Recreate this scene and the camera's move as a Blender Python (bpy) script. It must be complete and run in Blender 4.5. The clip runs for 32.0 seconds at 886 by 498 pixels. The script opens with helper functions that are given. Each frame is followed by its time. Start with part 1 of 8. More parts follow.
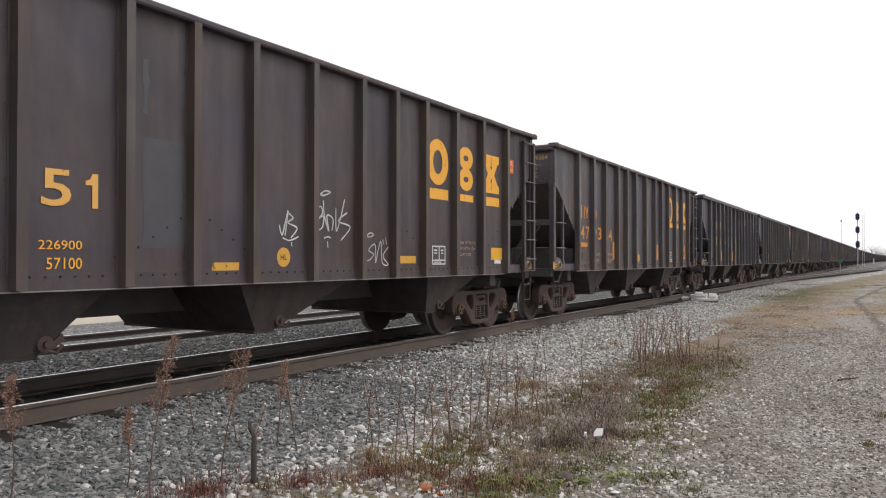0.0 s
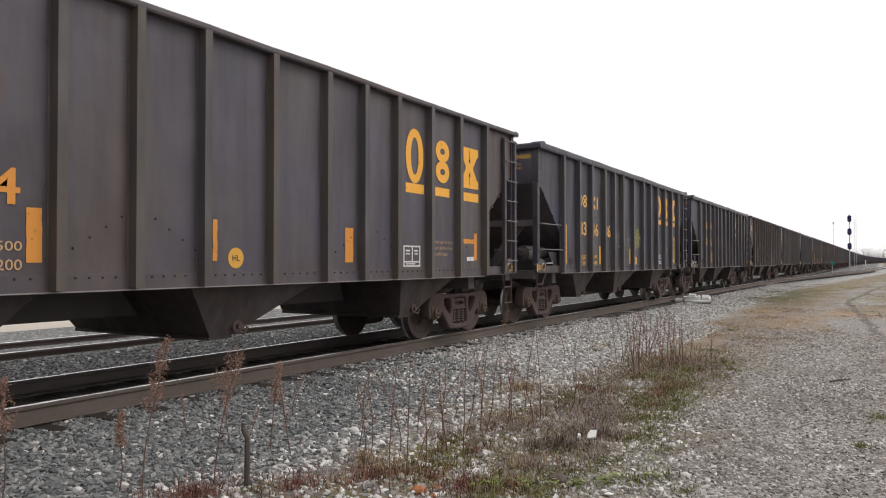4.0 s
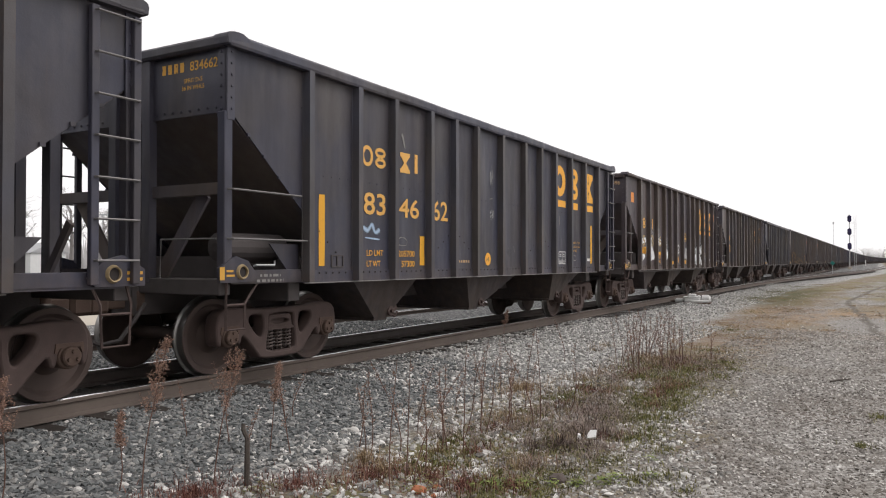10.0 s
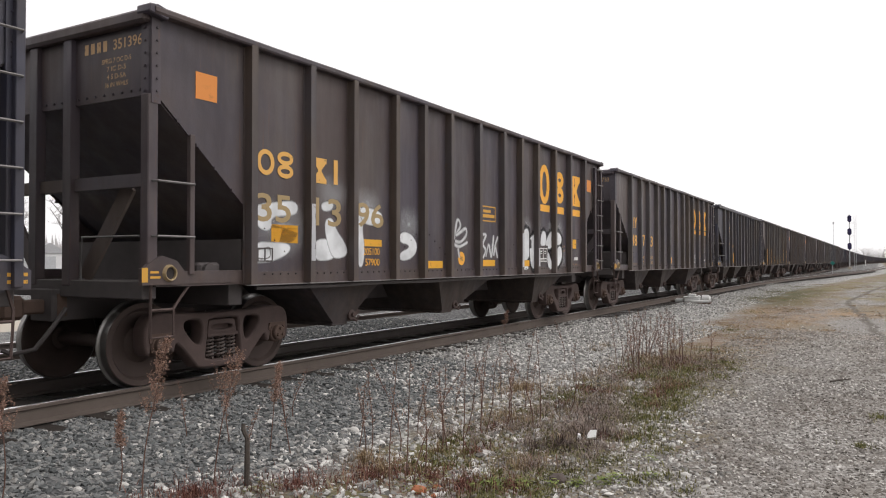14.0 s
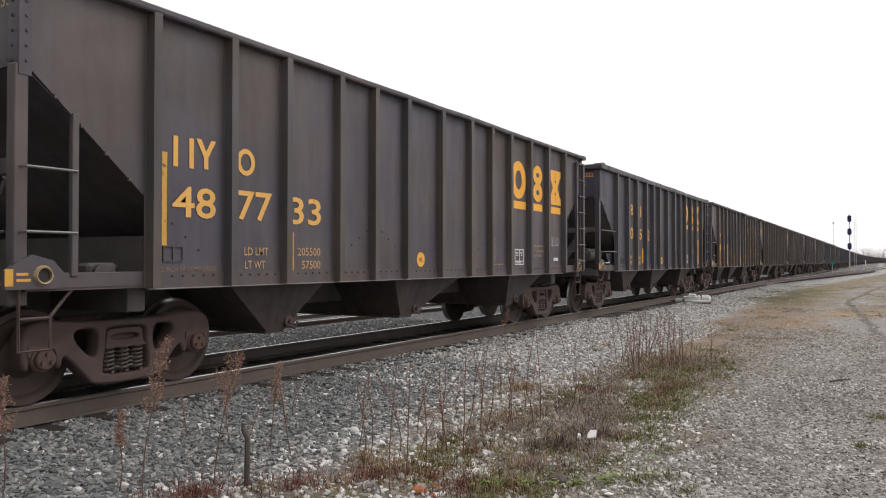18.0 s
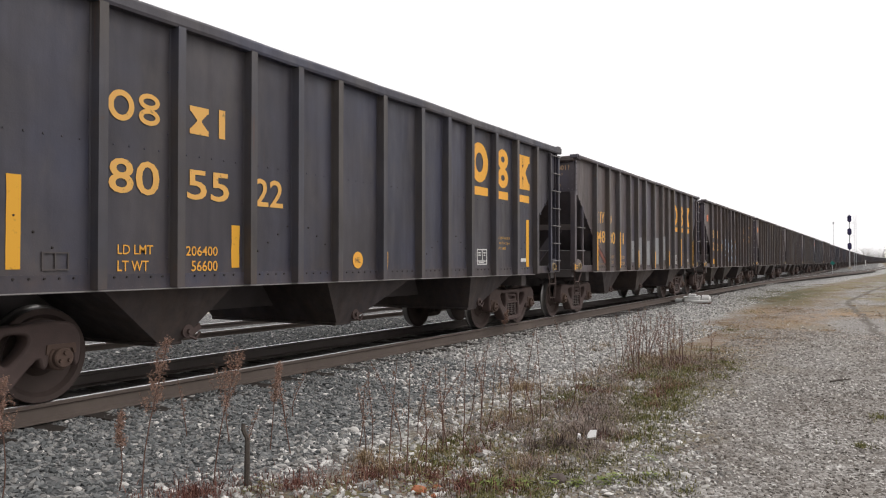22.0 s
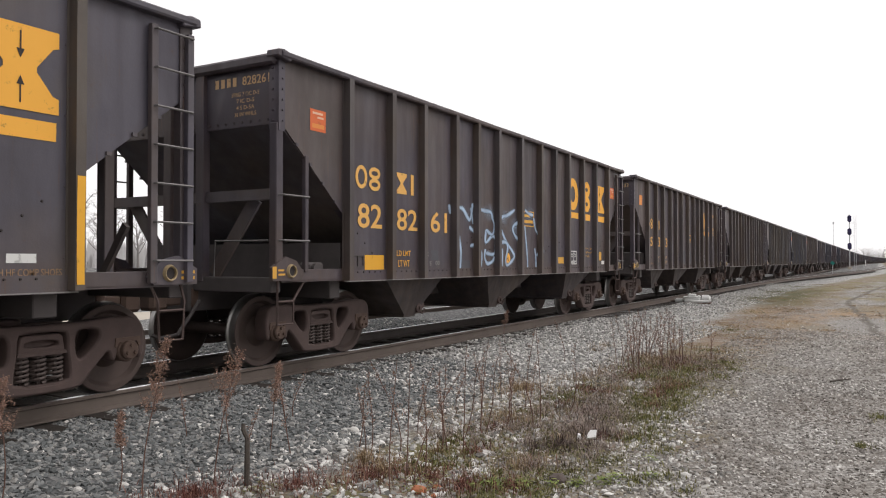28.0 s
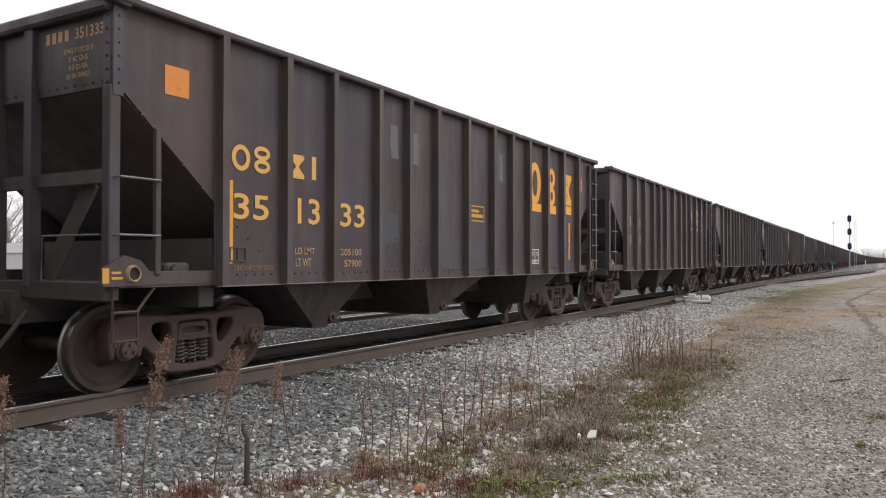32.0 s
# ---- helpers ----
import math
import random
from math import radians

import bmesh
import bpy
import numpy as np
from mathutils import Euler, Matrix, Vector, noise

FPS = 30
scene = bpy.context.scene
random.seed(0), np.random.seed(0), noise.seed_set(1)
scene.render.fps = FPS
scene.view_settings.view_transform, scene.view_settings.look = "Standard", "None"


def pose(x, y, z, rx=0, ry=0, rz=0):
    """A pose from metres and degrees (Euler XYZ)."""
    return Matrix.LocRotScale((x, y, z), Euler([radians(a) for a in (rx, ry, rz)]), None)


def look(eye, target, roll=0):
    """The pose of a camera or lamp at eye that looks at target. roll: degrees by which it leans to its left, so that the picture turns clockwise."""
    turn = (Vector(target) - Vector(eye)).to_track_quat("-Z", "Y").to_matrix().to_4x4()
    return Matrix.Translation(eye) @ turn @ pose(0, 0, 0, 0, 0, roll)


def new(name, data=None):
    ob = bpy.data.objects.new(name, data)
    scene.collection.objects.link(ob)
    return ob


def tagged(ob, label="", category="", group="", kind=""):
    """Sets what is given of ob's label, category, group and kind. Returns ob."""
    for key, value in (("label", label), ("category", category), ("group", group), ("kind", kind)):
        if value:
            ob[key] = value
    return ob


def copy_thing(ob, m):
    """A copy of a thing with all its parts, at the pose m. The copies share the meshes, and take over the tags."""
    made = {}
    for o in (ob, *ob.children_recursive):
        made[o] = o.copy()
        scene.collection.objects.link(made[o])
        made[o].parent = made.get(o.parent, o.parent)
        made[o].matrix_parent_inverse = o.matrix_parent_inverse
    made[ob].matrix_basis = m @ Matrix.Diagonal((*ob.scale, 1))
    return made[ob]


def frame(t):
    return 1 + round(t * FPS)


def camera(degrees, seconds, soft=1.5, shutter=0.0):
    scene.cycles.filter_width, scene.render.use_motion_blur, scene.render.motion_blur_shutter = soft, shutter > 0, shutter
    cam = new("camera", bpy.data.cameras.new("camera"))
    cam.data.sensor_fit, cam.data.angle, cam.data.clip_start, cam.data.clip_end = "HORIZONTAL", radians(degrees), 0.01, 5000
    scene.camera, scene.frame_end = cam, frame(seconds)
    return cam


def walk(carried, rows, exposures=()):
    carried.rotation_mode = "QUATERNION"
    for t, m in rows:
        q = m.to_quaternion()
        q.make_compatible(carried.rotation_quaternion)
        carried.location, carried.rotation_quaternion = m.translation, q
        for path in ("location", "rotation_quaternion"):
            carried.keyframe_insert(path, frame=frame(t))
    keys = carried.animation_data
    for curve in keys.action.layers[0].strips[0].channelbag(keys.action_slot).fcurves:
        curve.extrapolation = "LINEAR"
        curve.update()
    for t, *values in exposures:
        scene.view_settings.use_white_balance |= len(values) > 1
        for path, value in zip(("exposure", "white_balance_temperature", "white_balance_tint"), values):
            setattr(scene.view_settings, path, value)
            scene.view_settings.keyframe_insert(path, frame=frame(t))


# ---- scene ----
import itertools

# Plan: z = 0 is the rail head, +y runs along the main track away from the eye, x = TRACK is its centre line.
TRACK = -7.703
EYE = (0.0, 0.0, 1.356)
FOCAL = 1335.0
cam = camera(60.85, 32.0, soft=1.1)


def eye(dx=0.0, dy=0.0):
    """The resting pose, nudged on its tripod by a small pan and tilt."""
    return pose(*EYE, 90.914 + math.degrees(dy / FOCAL), 0, 30.05 + math.degrees(dx / FOCAL))


walk(cam, [(0.0, eye(11, -3.2)), (0.1, eye(11, -1)), (0.2, eye(11.5, 4.6)), (0.3, eye(11.5, 4.8)), (0.4, eye(12.5, 4.4)),
           (0.5, eye(16.3, 4.6)), (0.6, eye(15, 4)), (0.7, eye(6, 2)), (0.8, eye(0.5, 0.3)), (0.9, eye()), (1.0, eye()), (32.0, eye())],
     [(0.0, 0.05, 6580, 12), (32.0, 0.05, 6580, 12)])

# ---- world: a closed white overcast ----
world = bpy.data.worlds.new("overcast")
scene.world = world
world.use_nodes = True
wn, wl = world.node_tree.nodes, world.node_tree.links
wn.clear()
sky = wn.new("ShaderNodeTexSky")
sky.sky_type, sky.sun_disc = "NISHITA", False
sky.sun_elevation, sky.sun_rotation = radians(48), radians(57)
dull = wn.new("ShaderNodeHueSaturation")
dull.inputs["Saturation"].default_value, dull.inputs["Value"].default_value = 0.12, 0.06
cloud = wn.new("ShaderNodeMix")
cloud.data_type = "RGBA"
cloud.inputs["Factor"].default_value = 0.82
cloud.inputs["B"].default_value = (1.15, 1.145, 1.15, 1)
back = wn.new("ShaderNodeBackground")
back.inputs["Strength"].default_value = 1.0
wout = wn.new("ShaderNodeOutputWorld")
wl.new(sky.outputs[0], dull.inputs["Color"])
wl.new(dull.outputs[0], cloud.inputs["A"])
wl.new(cloud.outputs["Result"], back.inputs[0])
wl.new(back.outputs[0], wout.inputs[0])

sun = new("sun", bpy.data.lights.new("sun", "SUN"))
sun.data.energy, sun.data.angle, sun.data.color = 1.05, radians(25), (1.0, 0.97, 0.94)
sun.matrix_world = look((0, 0, 40), (-30, -20, 0))

# ---- materials ----
class Nodes:
    """A small builder of node materials."""

    def __init__(self, name, rough=0.7, metal=0.0, spec=0.4):
        self.spread = False
        self.m = bpy.data.materials.new(name)
        self.m.use_nodes = True
        self.t = self.m.node_tree
        self.b = self.t.nodes["Principled BSDF"]
        self.b.inputs["Roughness"].default_value, self.b.inputs["Metallic"].default_value = rough, metal
        self.b.inputs["Specular IOR Level"].default_value = spec

    def add(self, kind, **inputs):
        n = self.t.nodes.new("ShaderNode" + kind)
        for k, v in inputs.items():
            self.put(n.inputs[k.replace("_", " ")], v)
        return n

    def put(self, socket, v):
        if isinstance(v, bpy.types.NodeSocket):
            self.t.links.new(v, socket)
        elif isinstance(v, tuple) and len(v) == 3 and socket.type == "RGBA":
            socket.default_value = (*v, 1)
        else:
            socket.default_value = v

    def where(self, scale=(1, 1, 1), world=False):
        src = self.add("NewGeometry").outputs["Position"] if world else self.add("TexCoord").outputs["Object"]
        if self.spread:
            shift = self.math("MULTIPLY", self.add("ObjectInfo").outputs["Random"], 60.0)
            at, src = src, self.t.nodes.new("ShaderNodeVectorMath")
            self.put(src.inputs[0], at)
            src.operation = "ADD"
            self.put(src.inputs[1], self.add("CombineXYZ", X=shift, Y=shift).outputs[0])
            src = src.outputs[0]
        return self.add("Mapping", Vector=src, Scale=scale).outputs[0]

    def noise(self, scale, detail=4, vec=None, rough=0.55):
        return self.add("TexNoise", Scale=scale, Detail=detail, Roughness=rough, Vector=vec or self.where()).outputs["Fac"]

    def steps(self, fac, *stops):
        n = self.add("ValToRGB", Fac=fac)
        e = n.color_ramp.elements
        while len(e) < len(stops):
            e.new(0.5)
        for s, (p, c) in zip(e, stops):
            s.position, s.color = p, (*c, 1) if isinstance(c, tuple) else (c, c, c, 1)
        return n.outputs["Color"]

    def mix(self, fac, a, b, blend="MIX"):
        n = self.t.nodes.new("ShaderNodeMix")
        n.data_type, n.blend_type = "RGBA", blend
        self.put(n.inputs["Factor"], fac)
        self.put(n.inputs[6], a)
        self.put(n.inputs[7], b)
        return n.outputs[2]

    def math(self, op, a, b=0.0, clamp=False):
        n = self.t.nodes.new("ShaderNodeMath")
        n.operation, n.use_clamp = op, clamp
        self.put(n.inputs[0], a)
        self.put(n.inputs[1], b)
        return n.outputs[0]

    def bump(self, height, strength=0.3, distance=0.01):
        self.t.links.new(self.add("Bump", Height=height, Strength=strength, Distance=distance).outputs[0], self.b.inputs["Normal"])

    def done(self, color, rough=None):
        self.put(self.b.inputs["Base Color"], color)
        if rough is not None:
            self.put(self.b.inputs["Roughness"], rough)
        return self.m


def plain(name, color, rough=0.7, metal=0.0, vary=0.25, scale=6.0, bump=0.0, spec=0.4):
    """A one-colour surface with soft blotches, fine grain and a little relief."""
    n = Nodes(name, rough, metal, spec)
    big, fine = n.noise(scale), n.noise(scale * 14, 3)
    dark = tuple(c * (1 - vary) for c in color)
    light = tuple(min(1, c * (1 + vary)) for c in color)
    c = n.mix(big, dark, light)
    c = n.mix(n.math("MULTIPLY", fine, 0.35), c, tuple(v * 0.7 for v in color))
    if bump:
        n.bump(fine, bump, 0.005)
    return n.done(c)


def car_paint(name, color, rust=0.25, rough=0.5):
    """Weathered hopper paint: faded blotches, soot streaks down the sheet, rust specks."""
    n = Nodes(name, rough, 0.0, 0.50)
    n.spread = True
    color = tuple(v * 0.91 for v in color)
    tint = n.noise(0.55, 4, n.where((1, 1, 0.7)), 0.6)
    wide = n.noise(0.7, 5)
    dent = n.noise(1.9, 2, n.where((1, 1, 0.6)))
    run = n.noise(1.0, 6, n.where((22, 22, 0.9)), 0.65)
    stain = n.noise(0.45, 5, n.where((2.2, 2.2, 1)), 0.65)
    streak = n.noise(1.0, 5, n.where((4.5, 4.5, 0.4)), 0.6)
    grain = n.noise(60, 3)
    spot = n.noise(7, 6, None, 0.7)
    c = n.mix(n.steps(wide, (0.3, 0.0), (0.72, 1.0)), tuple(v * 0.74 for v in color), tuple(v * 1.28 for v in color))
    # warmer and cooler coats fading into one another
    c = n.mix(0.9, c, n.mix(n.steps(tint, (0.40, 0.0), (0.60, 1.0)), (1.08, 0.99, 0.84), (0.88, 0.97, 1.20)), "MULTIPLY")
    c = n.mix(n.math("MULTIPLY", n.steps(streak, (0.42, 0.0), (0.75, 1.0)), 0.36), c, tuple(v * 0.62 for v in color))
    c = n.mix(n.math("MULTIPLY", n.steps(streak, (0.2, 1.0), (0.4, 0.0)), 0.15), c, tuple(v * 1.35 + 0.008 for v in color))
    c = n.mix(n.math("MULTIPLY", n.steps(spot, (0.62, 0.0), (0.74, 1.0)), rust), c, (0.10, 0.048, 0.026))
    c = n.mix(n.math("MULTIPLY", n.math("MULTIPLY", n.steps(run, (0.60, 0.0), (0.70, 1.0)), n.steps(stain, (0.45, 0.0), (0.65, 1.0))), min(1.0, rust * 2.2)), c, (0.125, 0.058, 0.036))
    c = n.mix(n.math("MULTIPLY", n.steps(stain, (0.52, 0.0), (0.68, 1.0)), 0.35), c, (0.13, 0.112, 0.098))
    # road dust and rust splash along the lower edge
    low = n.add("SeparateXYZ", Vector=n.add("TexCoord").outputs["Object"]).outputs["Z"]
    splash = n.math("ADD", n.add("MapRange", Value=low, From_Min=1.75, From_Max=1.1).outputs[0], n.math("SUBTRACT", n.math("MULTIPLY", spot, 1.6), 1.35), True)
    c = n.mix(n.math("MULTIPLY", splash, 0.45 + 0.3 * min(1.0, rust)), c, (0.132, 0.090, 0.070))
    c = n.mix(n.math("MULTIPLY", grain, 0.25), c, tuple(v * 0.6 for v in color))
    n.bump(n.math("ADD", n.math("ADD", wide, n.math("MULTIPLY", dent, 1.6)), n.math("MULTIPLY", grain, 0.05)), 0.55, 0.05)
    return n.done(c, n.steps(streak, (0.3, rough - 0.12), (0.7, rough + 0.18)))


def worn_paint(name, color, wear=0.5, under=(0.05, 0.045, 0.04), spray=False):
    """Stencil paint or reflective tape that has chipped and dirtied."""
    n = Nodes(name, 0.6, 0.0, 0.3)
    chip, dirt = n.noise(11, 6, None, 0.7), n.noise(2.2, 4)
    c = n.mix(n.math("MULTIPLY", dirt, 0.28), color, tuple(v * 0.62 for v in color))
    if spray:
        # thin spray: full in the middle of a line, misty at its edges
        cover = n.add("Attribute")
        cover.attribute_name = "cover"
        mist = n.math("MULTIPLY", cover.outputs["Fac"], n.math("SUBTRACT", 1.25, n.math("MULTIPLY", n.noise(5, 5, None, 0.7), wear)), True)
        n.put(n.b.inputs["Alpha"], mist)
        c = n.mix(n.steps(n.noise(2.6, 3), (0.40, 0.0), (0.65, 0.8)), c, tuple(v * 0.6 + 0.02 for v in color))
        return n.done(c)
    c = n.mix(n.math("MULTIPLY", n.steps(chip, (0.60, 0.0), (0.66, 1.0)), wear), c, under)
    return n.done(c)


M = {}
M["paint_brown"] = car_paint("brown_black_paint", (0.080, 0.0615, 0.067), 0.6)
M["paint_blue"] = car_paint("blue_black_paint", (0.056, 0.0535, 0.071), 0.12)
M["paint_grey"] = car_paint("faded_grey_paint", (0.099, 0.083, 0.090), 0.5)
M["rib_paint_brown"] = car_paint("rust_worn_brown_rib", (0.090, 0.071, 0.065), 0.95)
M["rib_paint_blue"] = car_paint("rust_worn_blue_rib", (0.082, 0.076, 0.082), 0.5)
M["rib_paint_grey"] = car_paint("rust_worn_grey_rib", (0.100, 0.086, 0.080), 0.9)
M["patch_blue"] = plain("repaint_patch", (0.080, 0.080, 0.092), 0.55)
M["patch_grey"] = plain("grey_repaint_patch", (0.27, 0.28, 0.29), 0.6)
M["patch_grey2"] = plain("bare_steel_patch", (0.15, 0.15, 0.155), 0.5)
M["stripe_red"] = worn_paint("faded_red_stripe", (0.26, 0.10, 0.075), 0.8, spray=True)
M["slope"] = car_paint("sooty_slope_paint", (0.132, 0.110, 0.107), 0.6, 0.7)
# chute colour set darker than the body: the recess shade is in it
M["chute"] = car_paint("dusty_shaded_chute_paint", (0.038, 0.033, 0.036), 0.35, 0.75)
M["ring"] = plain("worn_bronze_rim", (0.40, 0.30, 0.17), 0.5, 0.2, 0.4, 25)
M["under"] = plain("sooty_underframe", (0.094, 0.082, 0.081), 0.8, 0.0, 0.35, 4, 0.3)
M["truck"] = plain("dusty_cast_steel", (0.094, 0.065, 0.059), 0.8, 0.0, 0.35, 7, 0.4)
M["rusty"] = plain("rusty_steel", (0.115, 0.076, 0.060), 0.85, 0.0, 0.4, 8, 0.4)
M["wheel"] = plain("wheel_plate", (0.092, 0.066, 0.058), 0.7, 0.2, 0.3, 5, 0.2)
M["tread"] = plain("polished_tread", (0.30, 0.29, 0.28), 0.35, 0.9, 0.2, 9)
M["spring"] = plain("coil_steel", (0.095, 0.073, 0.066), 0.55, 0.2, 0.3, 20)
M["yellow"] = worn_paint("yellow_stencil", (0.94, 0.465, 0.07), 0.35)
M["yellow_number"] = worn_paint("pale_yellow_stencil", (0.84, 0.47, 0.13), 0.5)
M["grip"] = plain("worn_bare_iron", (0.17, 0.162, 0.16), 0.45, 0.4, 0.35, 9)
M["bolt"] = plain("dark_bolt", (0.040, 0.033, 0.032), 0.8, 0.0, 0.3, 20)
# pale colour that stands for light caught on the sill's lower edge
M["lip"] = plain("lit_sill_edge", (0.27, 0.255, 0.25), 0.5, 0.2, 0.4, 3)
M["yellow_worn"] = worn_paint("worn_yellow_stencil", (0.72, 0.39, 0.07), 0.9)
M["orange"] = worn_paint("orange_stencil", (0.72, 0.30, 0.06), 0.6)
M["square"] = worn_paint("orange_square", (0.80, 0.30, 0.075), 0.25)
M["ash"] = plain("pale_print", (0.80, 0.52, 0.36), 0.7)
M["square_red"] = worn_paint("red_orange_square", (0.74, 0.17, 0.06), 0.25)
M["tape"] = worn_paint("amber_tape", (0.84, 0.43, 0.045), 0.3)
M["yellow_dim"] = worn_paint("dimmed_stencil", (0.42, 0.31, 0.16), 0.8)
M["white"] = worn_paint("white_stencil", (0.72, 0.72, 0.70), 0.4)
M["dim_white"] = worn_paint("faint_white_stencil", (0.28, 0.27, 0.26), 0.8)
M["tan_letters"] = worn_paint("tan_stencil", (0.56, 0.36, 0.19), 0.7)
M["spray_white"] = worn_paint("white_spray", (0.72, 0.73, 0.74), 0.6, spray=True)
M["spray_fill"] = worn_paint("silver_white_spray", (0.86, 0.88, 0.90), 0.45, spray=True)
M["spray_rib"] = worn_paint("white_spray_on_rib", (0.55, 0.56, 0.58), 0.8)
M["spray_black"] = worn_paint("black_spray", (0.030, 0.028, 0.032), 0.3, spray=True)
M["faded_mark"] = worn_paint("faded_stencil", (0.30, 0.19, 0.11), 0.9)
M["spray_dim"] = worn_paint("faint_white_spray", (0.30, 0.29, 0.28), 0.8, spray=True)
M["spray_grey"] = worn_paint("grey_spray", (0.24, 0.24, 0.245), 0.8, spray=True)
M["spray_blue"] = worn_paint("pale_blue_spray", (0.46, 0.60, 0.78), 0.6, spray=True)
M["spray_yellow"] = worn_paint("yellow_green_spray", (0.36, 0.36, 0.10), 0.7, spray=True)
M["rail_side"] = plain("brown_rail_side", (0.142, 0.114, 0.098), 0.85, 0.0, 0.25, 3, 0.3)
# darker copy of the rail side for left rails; the train's shade is painted in
M["rail_shaded"] = plain("shaded_rail_side", (0.095, 0.078, 0.070), 0.6, 0.0, 0.3, 4, 0.3)
M["rail_head"] = plain("bright_rail_head", (0.62, 0.62, 0.63), 0.28, 1.0, 0.12, 5)
M["tie"] = plain("tarred_oak_tie", (0.042, 0.034, 0.029), 0.9, 0.0, 0.35, 6, 0.5)
M["galv"] = plain("galvanised_steel", (0.50, 0.51, 0.52), 0.55, 0.3, 0.2, 5, 0.1)
M["machine"] = plain("pale_grey_enamel", (0.78, 0.78, 0.77), 0.5, 0.0, 0.12, 5, 0.1)
M["mast"] = plain("aluminium_mast", (0.55, 0.56, 0.57), 0.5, 0.4, 0.15, 5)
M["signal_blue"] = plain("violet_black_signal_head", (0.030, 0.022, 0.085), 0.5)
M["teal"] = plain("teal_sign", (0.02, 0.22, 0.19), 0.6)
M["concrete"] = plain("pale_concrete", (0.48, 0.43, 0.36), 0.9, 0.0, 0.12, 0.6, 0.2)


# ---- mesh helpers ----
def part(name, bm, material, parent=None, label=""):
    """Link a bmesh as one mesh object under a thing or a part."""
    me = bpy.data.meshes.new(name)
    bmesh.ops.recalc_face_normals(bm, faces=bm.faces)
    bm.to_mesh(me)
    bm.free()
    me.materials.append(material)
    ob = new(name, me)
    if parent:
        ob.parent = parent
    if label:
        ob["label"] = label
    return ob


def thing(name, label, category, group="", kind=""):
    return tagged(new(name), label, category, group, kind)


def box(bm, x0, x1, y0, y1, z0, z1, bevel=0.0):
    v = bmesh.ops.create_cube(bm, size=1.0)["verts"]
    for p in v:
        p.co = Vector(((x0 + x1) / 2 + p.co.x * (x1 - x0), (y0 + y1) / 2 + p.co.y * (y1 - y0), (z0 + z1) / 2 + p.co.z * (z1 - z0)))
    if bevel:
        es = list({e for p in v for e in p.link_edges})
        bmesh.ops.bevel(bm, geom=es, offset=bevel, segments=1, affect="EDGES")
    return bm


def plate(bm, pts, x0, x1):
    """A polygon given in (y, z), extruded from x0 to x1."""
    a = [bm.verts.new((x0, y, z)) for y, z in pts]
    b = [bm.verts.new((x1, y, z)) for y, z in pts]
    bm.faces.new(a)
    bm.faces.new(b[::-1])
    for i in range(len(pts)):
        j = (i + 1) % len(pts)
        bm.faces.new((a[i], a[j], b[j], b[i]))
    return bm


def tube(bm, pts, r, n=6, taper=1.0):
    """A round bar along a polyline."""
    pts = [Vector(p) for p in pts]
    rings = []
    for i, p in enumerate(pts):
        d = (pts[min(i + 1, len(pts) - 1)] - pts[max(i - 1, 0)]).normalized()
        side = d.cross(Vector((0, 0, 1)) if abs(d.z) < 0.9 else Vector((1, 0, 0))).normalized()
        up = side.cross(d)
        k = r * (1 + (taper - 1) * i / (len(pts) - 1))
        rings.append([bm.verts.new(p + k * (math.cos(a) * side + math.sin(a) * up)) for a in (2 * math.pi * j / n for j in range(n))])
    for a, b in zip(rings, rings[1:]):
        for j in range(n):
            bm.faces.new((a[j], a[(j + 1) % n], b[(j + 1) % n], b[j]))
    bm.faces.new(rings[0][::-1])
    bm.faces.new(rings[-1])
    return bm


def spun(bm, profile, n=24, axis="x", at=(0, 0, 0)):
    """A profile of (along, radius) turned about an axis."""
    rings = []
    for along, r in profile:
        ring = []
        for j in range(n):
            c, s = r * math.cos(2 * math.pi * j / n), r * math.sin(2 * math.pi * j / n)
            co = {"x": (along, c, s), "y": (c, along, s), "z": (c, s, along)}[axis]
            ring.append(bm.verts.new(Vector(co) + Vector(at)))
        rings.append(ring)
    for a, b in zip(rings, rings[1:]):
        for j in range(n):
            bm.faces.new((a[j], a[(j + 1) % n], b[(j + 1) % n], b[j]))
    bm.faces.new(rings[0])
    bm.faces.new(rings[-1][::-1])
    return bm


def sweep(bm, profile, path):
    """A closed profile of (across, up) carried along a path of (x, y, z), kept upright."""
    rings = []
    path = [Vector(p) for p in path]
    for i, p in enumerate(path):
        d = path[min(i + 1, len(path) - 1)] - path[max(i - 1, 0)]
        d.z = 0
        d.normalize()
        side = Vector((d.y, -d.x, 0))
        rings.append([bm.verts.new(p + side * a + Vector((0, 0, u))) for a, u in profile])
    n = len(profile)
    for a, b in zip(rings, rings[1:]):
        for j in range(n):
            bm.faces.new((a[j], a[(j + 1) % n], b[(j + 1) % n], b[j]))
    bm.faces.new(rings[0])
    bm.faces.new(rings[-1][::-1])
    return bm


def bend(s):
    """Where the main line's centre lies at s metres along it: straight, then a very wide curve."""
    return TRACK + max(0.0, s - 250.0) ** 2 / 21000.0


def rng(seed):
    return random.Random(seed)



# ---- ground ----
def ground_height(x, y):
    """Ballast crown under the tracks, a low shoulder, and the gravel lot."""
    off = x - bend(y)
    lot = -0.30 + 0.035 * noise.noise((x * 0.35, y * 0.22, 0)) + 0.012 * noise.noise((x * 1.7, y * 1.4, 3))
    if off > 0:
        k = min(1, max(0, (off - 1.3) / 1.9))
    else:
        k = min(1, max(0, (-off - 7.4) / 2.0))
    k = k * k * (3 - 2 * k)
    crown = -0.205 + 0.02 * noise.noise((x * 0.9, y * 0.8, 7))
    return crown * (1 - k) + lot * k


